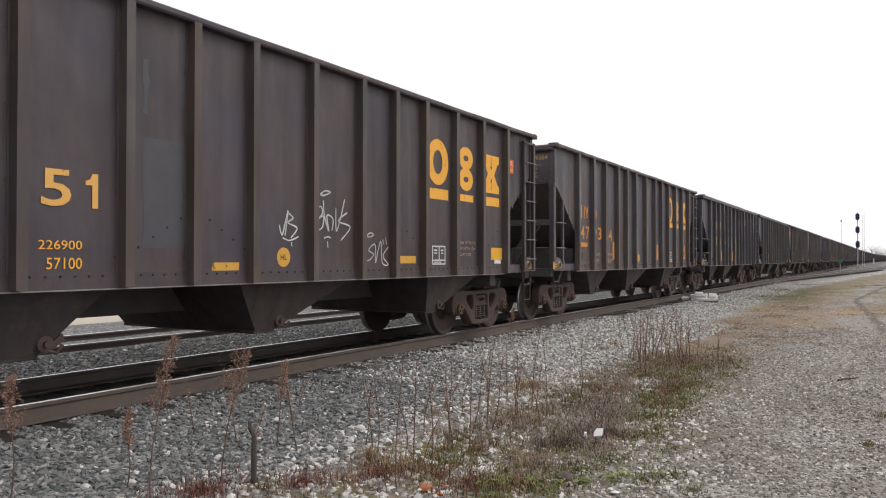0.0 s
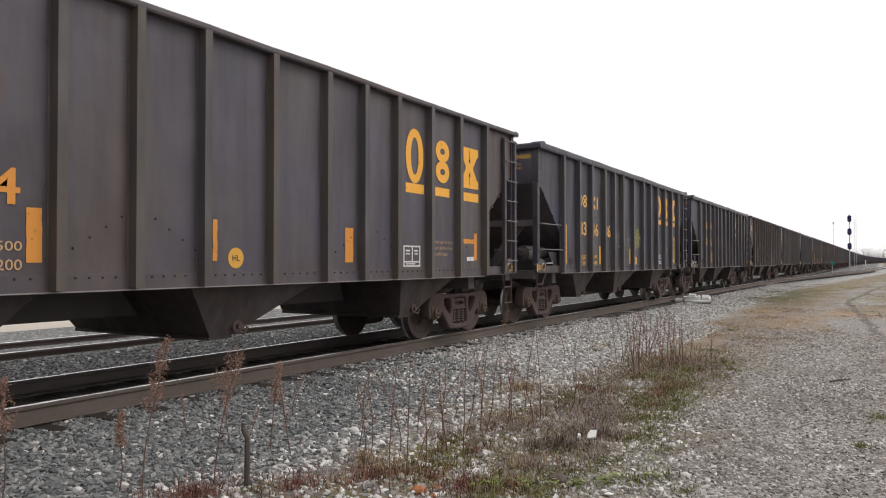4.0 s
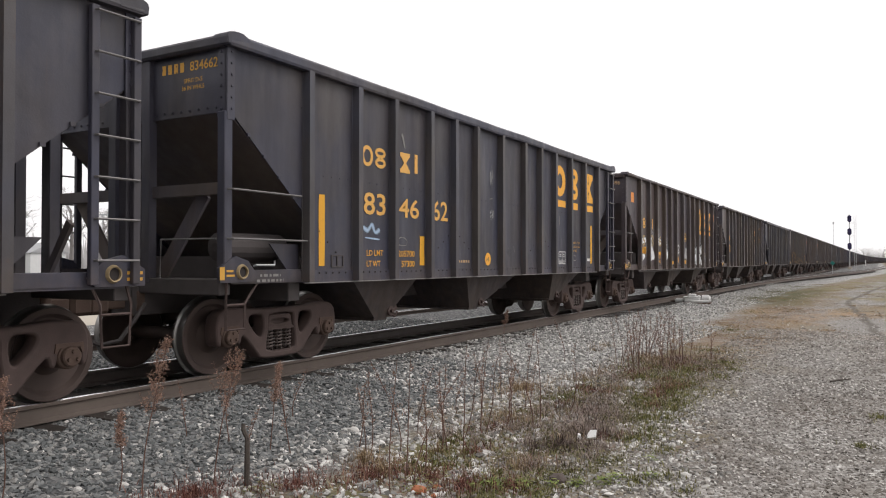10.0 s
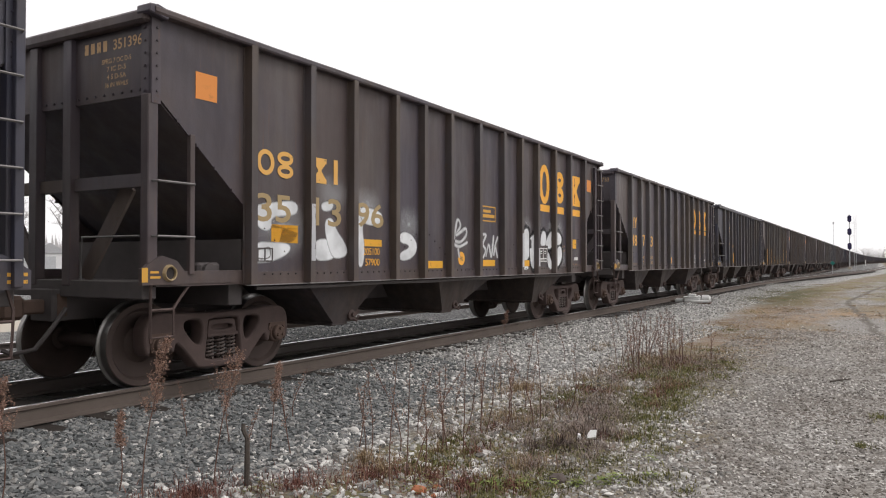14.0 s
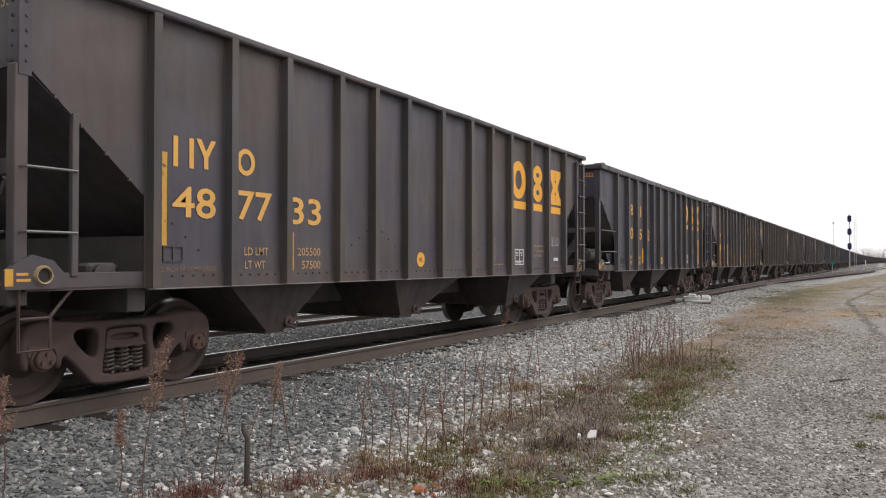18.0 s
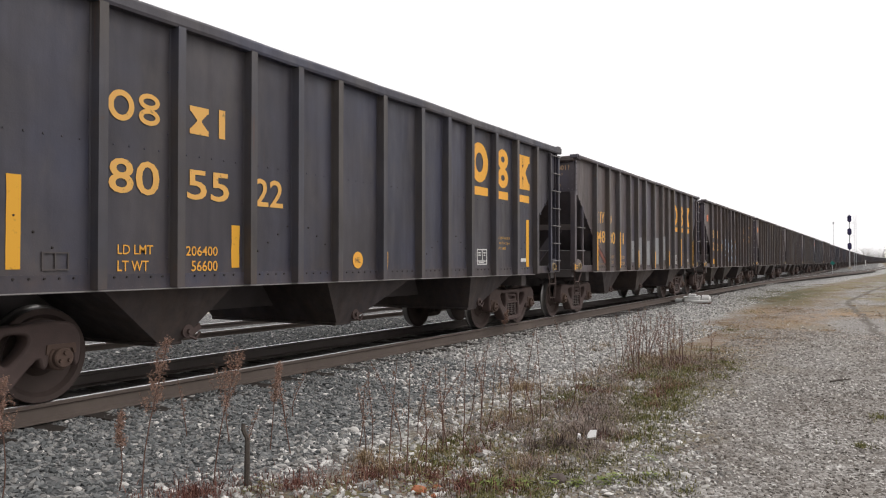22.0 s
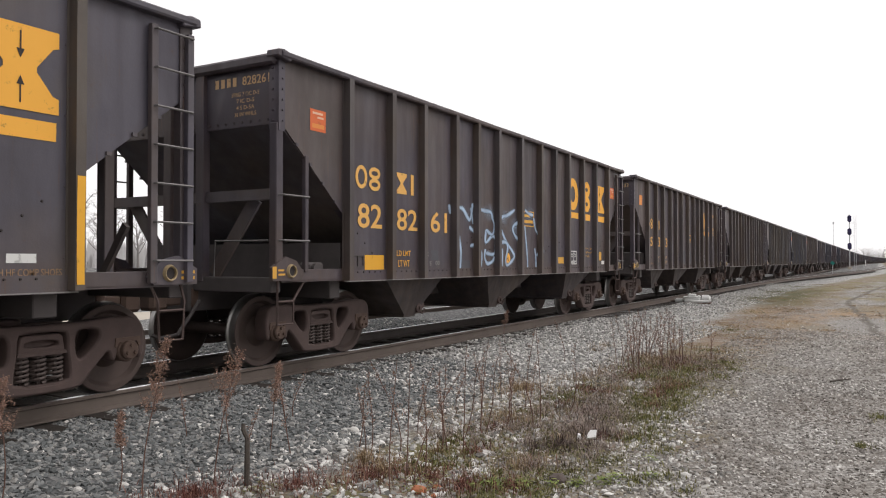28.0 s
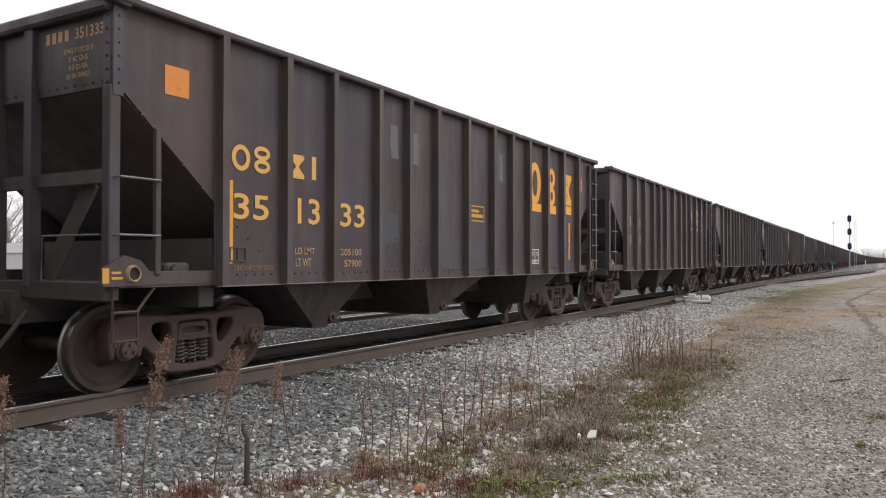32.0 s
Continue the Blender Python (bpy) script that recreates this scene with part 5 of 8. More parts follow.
def dress_car_c(c):
    emblem(c, "ring", 2.584, 2.845, 2.65, 2.95, "yellow")
    emblem(c, "twin", 2.875, 3.146, 2.65, 2.95, "yellow")
    emblem(c, "waist", 3.468, 3.770, 2.65, 2.95, "yellow")
    emblem(c, "tee", 3.780, 4.082, 2.65, 2.95, "yellow")
    digits(c, "83", 2.594, 3.116, 1.97, 2.30, "yellow")
    digits(c, "46", 3.468, 4.001, 1.97, 2.29, "yellow")
    digits(c, "86", 4.505, 4.998, 1.97, 2.30, "yellow")
    tape(c, 1.663, 1.784, 1.288, 2.182, "tape")
    digits(c, "LD LMT", 2.704, 3.096, 1.39, 1.50, "yellow", "load_stencil")
    digits(c, "LT WT", 2.704, 3.056, 1.25, 1.35, "yellow", "load_stencil")
    digits(c, "206600", 3.488, 3.901, 1.43, 1.51, "yellow", "load_stencil")
    digits(c, "56400", 3.558, 3.901, 1.26, 1.36, "yellow", "load_stencil")
    tape(c, 4.075, 4.182, 1.278, 1.733, "tape")
    tape(c, 6.717, 6.825, 1.274, 1.711, "tape")
    round_mark(c, 7.382, 1.37, "yellow")
    stroke(c, "spray_grey", 0.03, (5.260, 2.16), (5.390, 2.19), (5.420, 2.04), (5.260, 1.96), (5.260, 1.76), (5.450, 1.83))
    stroke(c, "spray_grey", 0.03, (5.501, 1.77), (5.531, 2.08), (5.641, 1.96), (5.651, 1.77))
    stroke(c, "spray_grey", 0.03, (5.721, 2.15), (5.751, 1.99), (5.861, 2.07), (5.861, 1.76), (5.651, 1.77))
    stroke(c, "spray_grey", 0.03, (6.091, 1.99), (6.141, 1.67), (6.111, 1.96), (6.262, 1.91), (6.151, 1.82), (6.302, 1.67))
    stroke(c, "spray_grey", 0.03, (6.362, 1.77), (6.502, 1.85), (6.432, 1.98), (6.342, 1.82), (6.432, 1.67))
    stroke(c, "spray_grey", 0.03, (6.562, 1.71), (6.582, 2.02), (6.742, 1.70), (6.792, 2.12))
    stroke(c, "spray_grey", 0.02, (6.502, 1.88), (6.542, 1.47))
    stroke(c, "spray_yellow", 0.028, (7.212, 1.52), (7.092, 2.05), (7.232, 1.92), (7.302, 2.18), (7.372, 1.78), (7.492, 2.34), (7.582, 1.82), (7.712, 2.05), (7.862, 1.99))
    stroke(c, "spray_yellow", 0.028, (7.142, 1.52), (7.372, 1.73), (7.862, 1.79))
    stroke(c, "spray_yellow", 0.022, (7.292, 1.81), (7.502, 2.30), (7.882, 1.95), (7.612, 1.82))
    stroke(c, "spray_dim", 0.015, (3.417, 1.89), (3.508, 1.92), (3.639, 1.80), (3.800, 1.87), (3.880, 1.93))
    stroke(c, "spray_dim", 0.015, (3.578, 1.59), (3.679, 1.77), (3.739, 1.62), (3.880, 1.61))
    stroke(c, "spray_dim", 0.013, (3.457, 1.68), (3.941, 1.69))
    emblem(c, "ring", 9.637, 10.321, 2.79, 3.41, "yellow")
    emblem(c, "twin", 10.693, 11.156, 2.76, 3.43, "yellow")
    emblem(c, "waist", 11.545, 12.214, 2.73, 3.44, "yellow")
    tape(c, 9.626, 10.323, 2.527, 2.678, "yellow", "underline")
    tape(c, 10.681, 11.175, 2.532, 2.670, "yellow", "underline")
    tape(c, 11.547, 12.198, 2.525, 2.663, "yellow", "underline")
    tape(c, 9.640, 9.752, 1.272, 1.725, "tape")
    data_box(c, 9.908, 10.321, 1.27, 1.56)
    size_lines(c, 10.623, 11.246, 1.56, 1.79, "yellow_worn")
    tape(c, 12.025, 12.152, 1.268, 2.170, "tape")
    tape(c, 11.791, 12.019, 1.337, 1.404, "white")
    small_bars(c, 8.893, 9.284, 1.27, 1.30, "tan_letters")
    digits(c, "2 INCH HF COMP SHOES", 11.575, 12.124, 1.11, 1.19, "faded_mark", "shoe_stencil")
    stroke(c, "spray_grey", 0.045, (8.873, 2.08), (8.943, 1.89), (9.003, 2.09), (9.084, 1.92), (9.154, 2.25))
    stroke(c, "spray_grey", 0.045, (8.913, 1.80), (9.224, 1.86))
    stroke(c, "spray_grey", 0.045, (8.943, 1.79), (8.983, 1.46), (9.154, 1.47), (9.144, 1.80), (8.943, 1.76))
    end_marks(c, "834686", 4, "yellow_worn")
    spray_mist(c, 7.50, 2.08, 0.42, 0.30, "spray_yellow")
    stroke(c, "spray_yellow", 0.03, (7.20, 1.70), (7.42, 1.95), (7.58, 2.28), (7.66, 1.86))
    stroke(c, "spray_yellow", 0.03, (7.24, 2.02), (7.30, 1.74), (7.50, 1.86), (7.84, 2.08))



def dress_car_d(c):
    emblem(c, "ring", 2.585, 2.854, 2.67, 2.96, "yellow")
    emblem(c, "twin", 2.904, 3.164, 2.67, 2.96, "yellow")
    emblem(c, "waist", 3.543, 3.812, 2.67, 2.97, "yellow")
    emblem(c, "tee", 3.842, 4.131, 2.69, 2.98, "yellow")
    digits(c, "83", 2.635, 3.164, 2.00, 2.31, "yellow")
    digits(c, "46", 3.513, 4.071, 2.00, 2.29, "yellow")
    digits(c, "62", 4.481, 4.961, 2.00, 2.32, "yellow")
    tape(c, 1.678, 1.797, 1.292, 2.202, "tape")
    digits(c, "LD LMT", 2.705, 3.104, 1.43, 1.51, "yellow", "load_stencil")
    digits(c, "LT WT", 2.705, 3.034, 1.28, 1.36, "yellow", "load_stencil")
    digits(c, "205700", 3.493, 3.942, 1.42, 1.51, "yellow", "load_stencil")
    digits(c, "57300", 3.583, 3.942, 1.27, 1.36, "yellow", "load_stencil")
    tape(c, 4.097, 4.233, 1.290, 1.737, "tape")
    round_mark(c, 6.435, 1.39, "yellow")
    stroke(c, "spray_blue", 0.03, (2.615, 1.83), (2.725, 1.78), (2.825, 1.86), (2.904, 1.76), (3.014, 1.80))
    stroke(c, "spray_blue", 0.02, (2.665, 1.68), (3.014, 1.66))
    stroke(c, "spray_dim", 0.03, (3.593, 3.25), (3.673, 3.04))
    stroke(c, "spray_dim", 0.015, (3.483, 1.67), (3.593, 1.71), (3.722, 1.67), (3.703, 1.59), (3.503, 1.60), (3.483, 1.67))
    small_bars(c, 5.342, 5.722, 1.32, 1.38, "tan_letters")
    small_bars(c, 0.64, 0.98, 1.165, 1.215, "dim_white")
    small_bars(c, 0.59, 1.03, 1.105, 1.155, "dim_white")
    tape(c, 7.015, 7.130, 1.295, 1.750, "tape")
    # bare scraped patches
    spray_mist(c, 6.575, 2.90, 0.11, 0.20, "spray_white")
    spray_mist(c, 6.60, 2.20, 0.13, 0.14, "spray_white")
    stroke(c, "spray_grey", 0.030, (6.53, 2.98), (6.56, 2.88), (6.55, 2.74))
    stroke(c, "spray_grey", 0.022, (6.63, 3.02), (6.62, 2.86))
    stroke(c, "spray_grey", 0.030, (6.51, 2.16), (6.60, 2.19), (6.65, 2.28))
    stroke(c, "spray_dim", 0.024, (6.50, 2.48), (6.62, 2.50))
    stroke(c, "spray_grey", 0.014, (7.31, 3.06), (7.37, 3.17), (7.41, 3.30))
    stroke(c, "spray_dim", 0.012, (7.53, 1.64), (7.58, 1.52))
    spray_mist(c, 7.33, 1.52, 0.12, 0.10, "spray_dim")
    emblem(c, "ring", 9.657, 10.333, 2.84, 3.43, "yellow")
    emblem(c, "twin", 10.660, 11.137, 2.80, 3.46, "yellow")
    emblem(c, "waist", 11.524, 12.199, 2.77, 3.47, "yellow")
    tape(c, 9.652, 10.339, 2.560, 2.709, "yellow", "underline")
    tape(c, 10.662, 11.137, 2.544, 2.701, "yellow", "underline")
    tape(c, 11.525, 12.202, 2.553, 2.703, "yellow", "underline")
    tape(c, 9.705, 9.815, 1.283, 1.751, "tape")
    data_box(c, 9.915, 10.323, 1.29, 1.57)
    size_lines(c, 10.611, 11.246, 1.57, 1.80, "yellow_worn")
    tape(c, 12.019, 12.133, 1.295, 2.215, "tape")
    tape(c, 11.761, 11.993, 1.351, 1.417, "white")
    stroke(c, "spray_dim", 0.02, (9.925, 2.13), (9.945, 2.35), (9.965, 2.14))
    stroke(c, "spray_dim", 0.02, (10.750, 1.48), (10.958, 1.48), (10.988, 1.37), (10.819, 1.38))
    end_marks(c, "834662", 4, "yellow_worn")


def dress_car_e(c):
    tape(c, 0.671, 0.965, 3.047, 3.329, "square", "square_mark")
    emblem(c, "ring", 1.565, 1.851, 2.35, 2.65, "yellow")
    emblem(c, "twin", 1.902, 2.178, 2.34, 2.66, "yellow")
    emblem(c, "waist", 2.546, 2.812, 2.34, 2.66, "yellow")
    emblem(c, "tee", 2.864, 3.140, 2.35, 2.67, "yellow")
    digits(c, "35", 1.565, 2.137, 1.81, 2.14, "yellow_dim")
    digits(c, "13", 2.577, 3.119, 1.80, 2.16, "yellow_dim")
    digits(c, "96", 3.444, 4.099, 1.82, 2.16, "yellow_dim")
    tape(c, 1.804, 2.269, 1.571, 1.786, "tape")
    tape(c, 3.613, 4.054, 1.560, 1.656, "tape")
    digits(c, "205100", 3.616, 3.999, 1.44, 1.54, "yellow", "load_stencil")
    digits(c, "57900", 3.656, 3.999, 1.29, 1.39, "yellow", "load_stencil")
    tape(c, 5.331, 5.787, 1.241, 1.358, "tape")
    tape(c, 7.227, 7.713, 1.263, 1.377, "tape")
    round_mark(c, 6.424, 1.40, "yellow")
    sign_frame(c, 7.167, 7.729, 2.07, 2.35)
    spray_fill(c, "spray_fill", (1.544, 1.96), (1.605, 1.99), (1.810, 2.02), (2.240, 2.08), (2.250, 1.93), (2.004, 1.91), (1.790, 1.88), (1.790, 1.72), (1.626, 1.73), (1.534, 1.84))
    spray_fill(c, "spray_fill", (1.544, 1.56), (1.810, 1.56), (2.127, 1.55), (2.096, 1.46), (1.851, 1.37), (1.626, 1.35), (1.544, 1.36))
    spray_fill(c, "spray_fill", (2.761, 1.84), (2.915, 1.92), (2.997, 1.76), (3.201, 1.58), (3.252, 1.45), (3.078, 1.40), (2.915, 1.42))
    spray_fill(c, "spray_fill", (2.567, 1.61), (2.915, 1.63), (3.017, 1.47), (2.915, 1.38), (2.577, 1.37))
    spray_fill(c, "spray_fill", (2.720, 2.09), (2.956, 2.12), (2.915, 2.02), (2.741, 2.00))
    spray_fill(c, "spray_fill", (3.485, 2.10), (3.616, 2.04), (3.575, 1.76), (3.626, 1.58), (3.606, 1.30), (3.495, 1.28))
    spray_fill(c, "spray_fill", (3.515, 2.09), (3.837, 2.07), (4.069, 2.02), (4.029, 1.88), (3.616, 1.86))
    spray_fill(c, "spray_fill", (4.532, 1.76), (4.764, 1.78), (4.985, 1.64), (4.975, 1.49), (4.784, 1.39), (4.532, 1.37), (4.532, 1.47), (4.794, 1.54), (4.764, 1.62), (4.532, 1.64))
    spray_fill(c, "spray_fill", (8.823, 1.38), (8.853, 1.55), (8.883, 1.74), (8.893, 1.83), (8.973, 1.91), (9.044, 1.97), (9.144, 2.00), (9.214, 1.97), (9.244, 1.90), (9.234, 1.66), (9.254, 1.39), rim=True)
    spray_fill(c, "spray_fill", (8.813, 1.24), (8.953, 1.24), (9.204, 1.25), (9.224, 1.21), (9.004, 1.19), rim=True)
    spray_fill(c, "spray_fill", (9.284, 1.78), (9.404, 1.85), (9.534, 1.89), (9.564, 1.85), (9.574, 1.22), (9.404, 1.22), (9.324, 1.42), rim=True)
    spray_fill(c, "spray_fill", (9.614, 1.88), (9.734, 1.86), (9.824, 1.76), (9.834, 1.67), (9.764, 1.62), (9.774, 1.23), (9.614, 1.21), rim=True)
    spray_fill(c, "spray_fill", (9.864, 1.69), (9.884, 1.82), (9.924, 1.93), (10.004, 1.98), (10.104, 1.96), (10.154, 1.86), (10.154, 1.72), (10.014, 1.68), rim=True)
    spray_fill(c, "spray_fill", (10.134, 1.71), (10.264, 1.87), (10.404, 1.97), (10.544, 1.98), (10.594, 1.89), (10.554, 1.74), (10.434, 1.64), (10.264, 1.63), rim=True)
    spray_fill(c, "spray_fill", (10.254, 1.56), (10.374, 1.42), (10.524, 1.28), (10.444, 1.18), (10.304, 1.22), (10.234, 1.37), rim=True)
    spray_fill(c, "spray_fill", (10.644, 1.93), (10.793, 1.98), (10.943, 1.95), (11.053, 1.86), (11.013, 1.75), (10.873, 1.72), (10.654, 1.72), rim=True)
    spray_fill(c, "spray_fill", (10.674, 1.46), (10.763, 1.57), (10.913, 1.68), (11.033, 1.64), (11.073, 1.49), (11.013, 1.37), (10.873, 1.26), (10.654, 1.22), rim=True)
    stroke(c, "spray_black", 0.035, (10.684, 1.47), (10.873, 1.50), (10.963, 1.43), (10.873, 1.36))
    stroke(c, "spray_black", 0.035, (10.893, 1.46), (10.883, 1.31))
    stroke(c, "spray_black", 0.035, (10.244, 1.62), (10.334, 1.45), (10.544, 1.25))
    spray_mist(c, 9.144, 2.01, 0.30, 0.28)
    spray_mist(c, 10.434, 2.02, 0.30, 0.28)
    spray_mist(c, 10.913, 2.02, 0.30, 0.28)
    spray_mist(c, 11.113, 1.43, 0.30, 0.28)
    spray_mist(c, 9.734, 1.99, 0.30, 0.28)
    spray_mist(c, 4.764, 1.91, 0.45, 0.30)
    spray_mist(c, 2.915, 2.22, 0.40, 0.28)
    spray_mist(c, 3.706, 2.13, 0.40, 0.28)
    stroke(c, "spray_white", 0.03, (6.162, 1.70), (6.273, 2.04), (6.383, 1.95), (6.233, 1.79), (6.554, 1.91), (6.584, 1.80), (6.383, 1.68), (6.192, 1.69))
    stroke(c, "spray_white", 0.03, (6.162, 1.64), (6.353, 1.60), (6.635, 1.68))
    stroke(c, "spray_white", 0.03, (6.303, 1.57), (6.343, 1.41))
    stroke(c, "spray_white", 0.03, (7.217, 1.83), (7.337, 1.82), (7.217, 1.66), (7.327, 1.55), (7.217, 1.41))
    stroke(c, "spray_white", 0.03, (7.327, 1.43), (7.448, 1.65), (7.548, 1.43), (7.649, 1.83))
    stroke(c, "spray_white", 0.03, (7.649, 1.45), (7.719, 1.66), (7.830, 1.81))
    stroke(c, "spray_white", 0.03, (7.719, 1.62), (7.810, 1.41))
    fill_back(c, 9.734, 10.264, 1.28, 1.68)
    data_box(c, 9.774, 10.224, 1.34, 1.63).location.x = 0.007
    tape(c, 8.823, 9.274, 1.25, 1.37, "tape").location.x = 0.007
    rib_tape(c, 1, 1.36, 2.06, "spray_rib")
    rib_tape(c, 8, 1.24, 1.90, "spray_rib")
    rib_tape(c, 9, 1.25, 1.62, "spray_rib")
    stroke(c, "spray_dim", 0.015, (1.677, 1.50), (1.769, 1.51), (1.769, 1.40), (1.585, 1.39), (1.585, 1.48), (1.677, 1.50))
    emblem(c, "ring", 9.804, 10.364, 2.62, 3.34, "yellow")
    emblem(c, "twin", 10.723, 11.192, 2.66, 3.30, "yellow")
    emblem(c, "waist", 11.512, 12.261, 2.63, 3.33, "yellow")
    tape(c, 9.808, 10.374, 2.402, 2.545, "yellow", "underline")
    tape(c, 10.715, 11.215, 2.398, 2.552, "yellow", "underline")
    tape(c, 11.513, 12.258, 2.396, 2.547, "yellow", "underline")
    tape(c, 12.754, 13.064, 3.040, 3.327, "square", "square_mark")
    tape(c, 11.545, 12.008, 1.645, 1.853, "tape")
    tape(c, 11.870, 12.116, 1.375, 1.444, "white")
    for z in (1.568, 1.660):
        digits(c, "12-4", 11.112, 11.250, z, z + 0.046, "tan_letters", "spring_stencil")
    digits(c, "2 INCH HF COMP SHOES", 11.533, 12.231, 1.250, 1.296, "faded_mark", "shoe_stencil")
    # chalk scribbles round the white label
    stroke(c, "spray_grey", 0.011, (11.547, 1.615), (11.60, 1.575), (11.66, 1.60))
    stroke(c, "spray_grey", 0.011, (11.63, 1.61), (11.61, 1.53))
    stroke(c, "spray_grey", 0.011, (11.66, 1.585), (11.70, 1.545))
    stroke(c, "spray_grey", 0.011, (11.51, 1.41), (11.56, 1.41), (11.565, 1.435), (11.56, 1.38))
    stroke(c, "spray_grey", 0.011, (11.60, 1.435), (11.595, 1.385))
    stroke(c, "spray_grey", 0.011, (11.60, 1.43), (11.65, 1.43))
    stroke(c, "spray_grey", 0.011, (11.895, 1.463), (11.96, 1.50), (11.93, 1.53), (12.01, 1.51), (11.99, 1.55), (12.10, 1.53))
    stroke(c, "spray_grey", 0.011, (12.02, 1.58), (12.08, 1.66), (12.17, 1.69), (12.16, 1.61), (12.06, 1.575), (12.02, 1.58))
    stroke(c, "spray_grey", 0.011, (12.10, 1.57), (12.18, 1.60))
    end_marks(c, "351396", 4, "tan_letters")
    part("brake_pipe", tube(bmesh.new(), [(1.53, 1.6 + 1.3 * k, 1.045 - 0.012 * (k % 2)) for k in range(9)], 0.022, 6), M["under"], c, "long dark pipe under the side sill")
    spray_mist(c, 2.0, 1.75, 0.55, 0.40)



def dress_car_f(c):
    emblem(c, "bar", 1.696, 1.957, 2.31, 2.62, "yellow")
    emblem(c, "vee", 1.987, 2.258, 2.32, 2.63, "yellow")
    emblem(c, "ring", 2.559, 2.839, 2.31, 2.61, "yellow")
    digits(c, "48", 1.686, 2.258, 1.80, 2.12, "yellow")
    digits(c, "77", 2.569, 3.119, 1.81, 2.14, "yellow")
    digits(c, "33", 3.429, 4.008, 1.80, 2.13, "yellow")
    tape(c, 1.511, 1.620, 1.510, 2.442, "yellow_worn")
    digits(c, "LD LMT", 2.679, 3.059, 1.42, 1.51, "tan_letters", "load_stencil")
    digits(c, "LT WT", 2.689, 3.009, 1.27, 1.36, "tan_letters", "load_stencil")
    digits(c, "205500", 3.569, 3.998, 1.42, 1.52, "tan_letters", "load_stencil")
    digits(c, "57500", 3.649, 3.998, 1.26, 1.36, "tan_letters", "load_stencil")
    tape(c, 3.431, 3.502, 1.244, 1.702, "yellow_worn")
    round_mark(c, 6.420, 1.38, "yellow")
    digits(c, "2 INCH HF COMP SHOES", 1.556, 2.268, 1.25, 1.30, "faded_mark", "shoe_stencil")
    emblem(c, "ring", 9.717, 10.415, 2.63, 3.27, "yellow")
    emblem(c, "twin", 10.785, 11.267, 2.61, 3.30, "yellow")
    emblem(c, "waist", 11.656, 12.333, 2.58, 3.33, "yellow")
    tape(c, 9.706, 10.419, 2.382, 2.533, "yellow", "underline")
    tape(c, 10.769, 11.267, 2.389, 2.538, "yellow", "underline")
    tape(c, 11.661, 12.314, 2.386, 2.531, "yellow", "underline")
    tape(c, 8.920, 9.021, 1.327, 1.785, "yellow_worn")
    data_box(c, 9.892, 10.313, 1.28, 1.59)
    size_lines(c, 10.744, 11.369, 1.44, 1.69, "tan_letters")
    tape(c, 11.652, 11.718, 1.385, 2.306, "yellow_worn")
    tape(c, 11.897, 12.159, 1.358, 1.427, "white")
    stroke(c, "spray_white", 0.013, (11.902, 1.87), (11.779, 1.82), (11.861, 1.78), (11.779, 1.71), (11.933, 1.69))
    stroke(c, "spray_white", 0.013, (12.056, 1.86), (11.953, 1.77), (12.035, 1.69), (12.107, 1.78))
    stroke(c, "spray_white", 0.013, (12.148, 1.88), (12.076, 1.78), (12.148, 1.68), (12.210, 1.78), (12.148, 1.88))
    small_bars(c, 8.969, 9.369, 1.28, 1.31, "tan_letters")
    digits(c, "2 INCH HF COMP SHOES", 11.676, 12.384, 1.21, 1.26, "faded_mark", "shoe_stencil")
    end_marks(c, "487733", 3, "tan_letters")


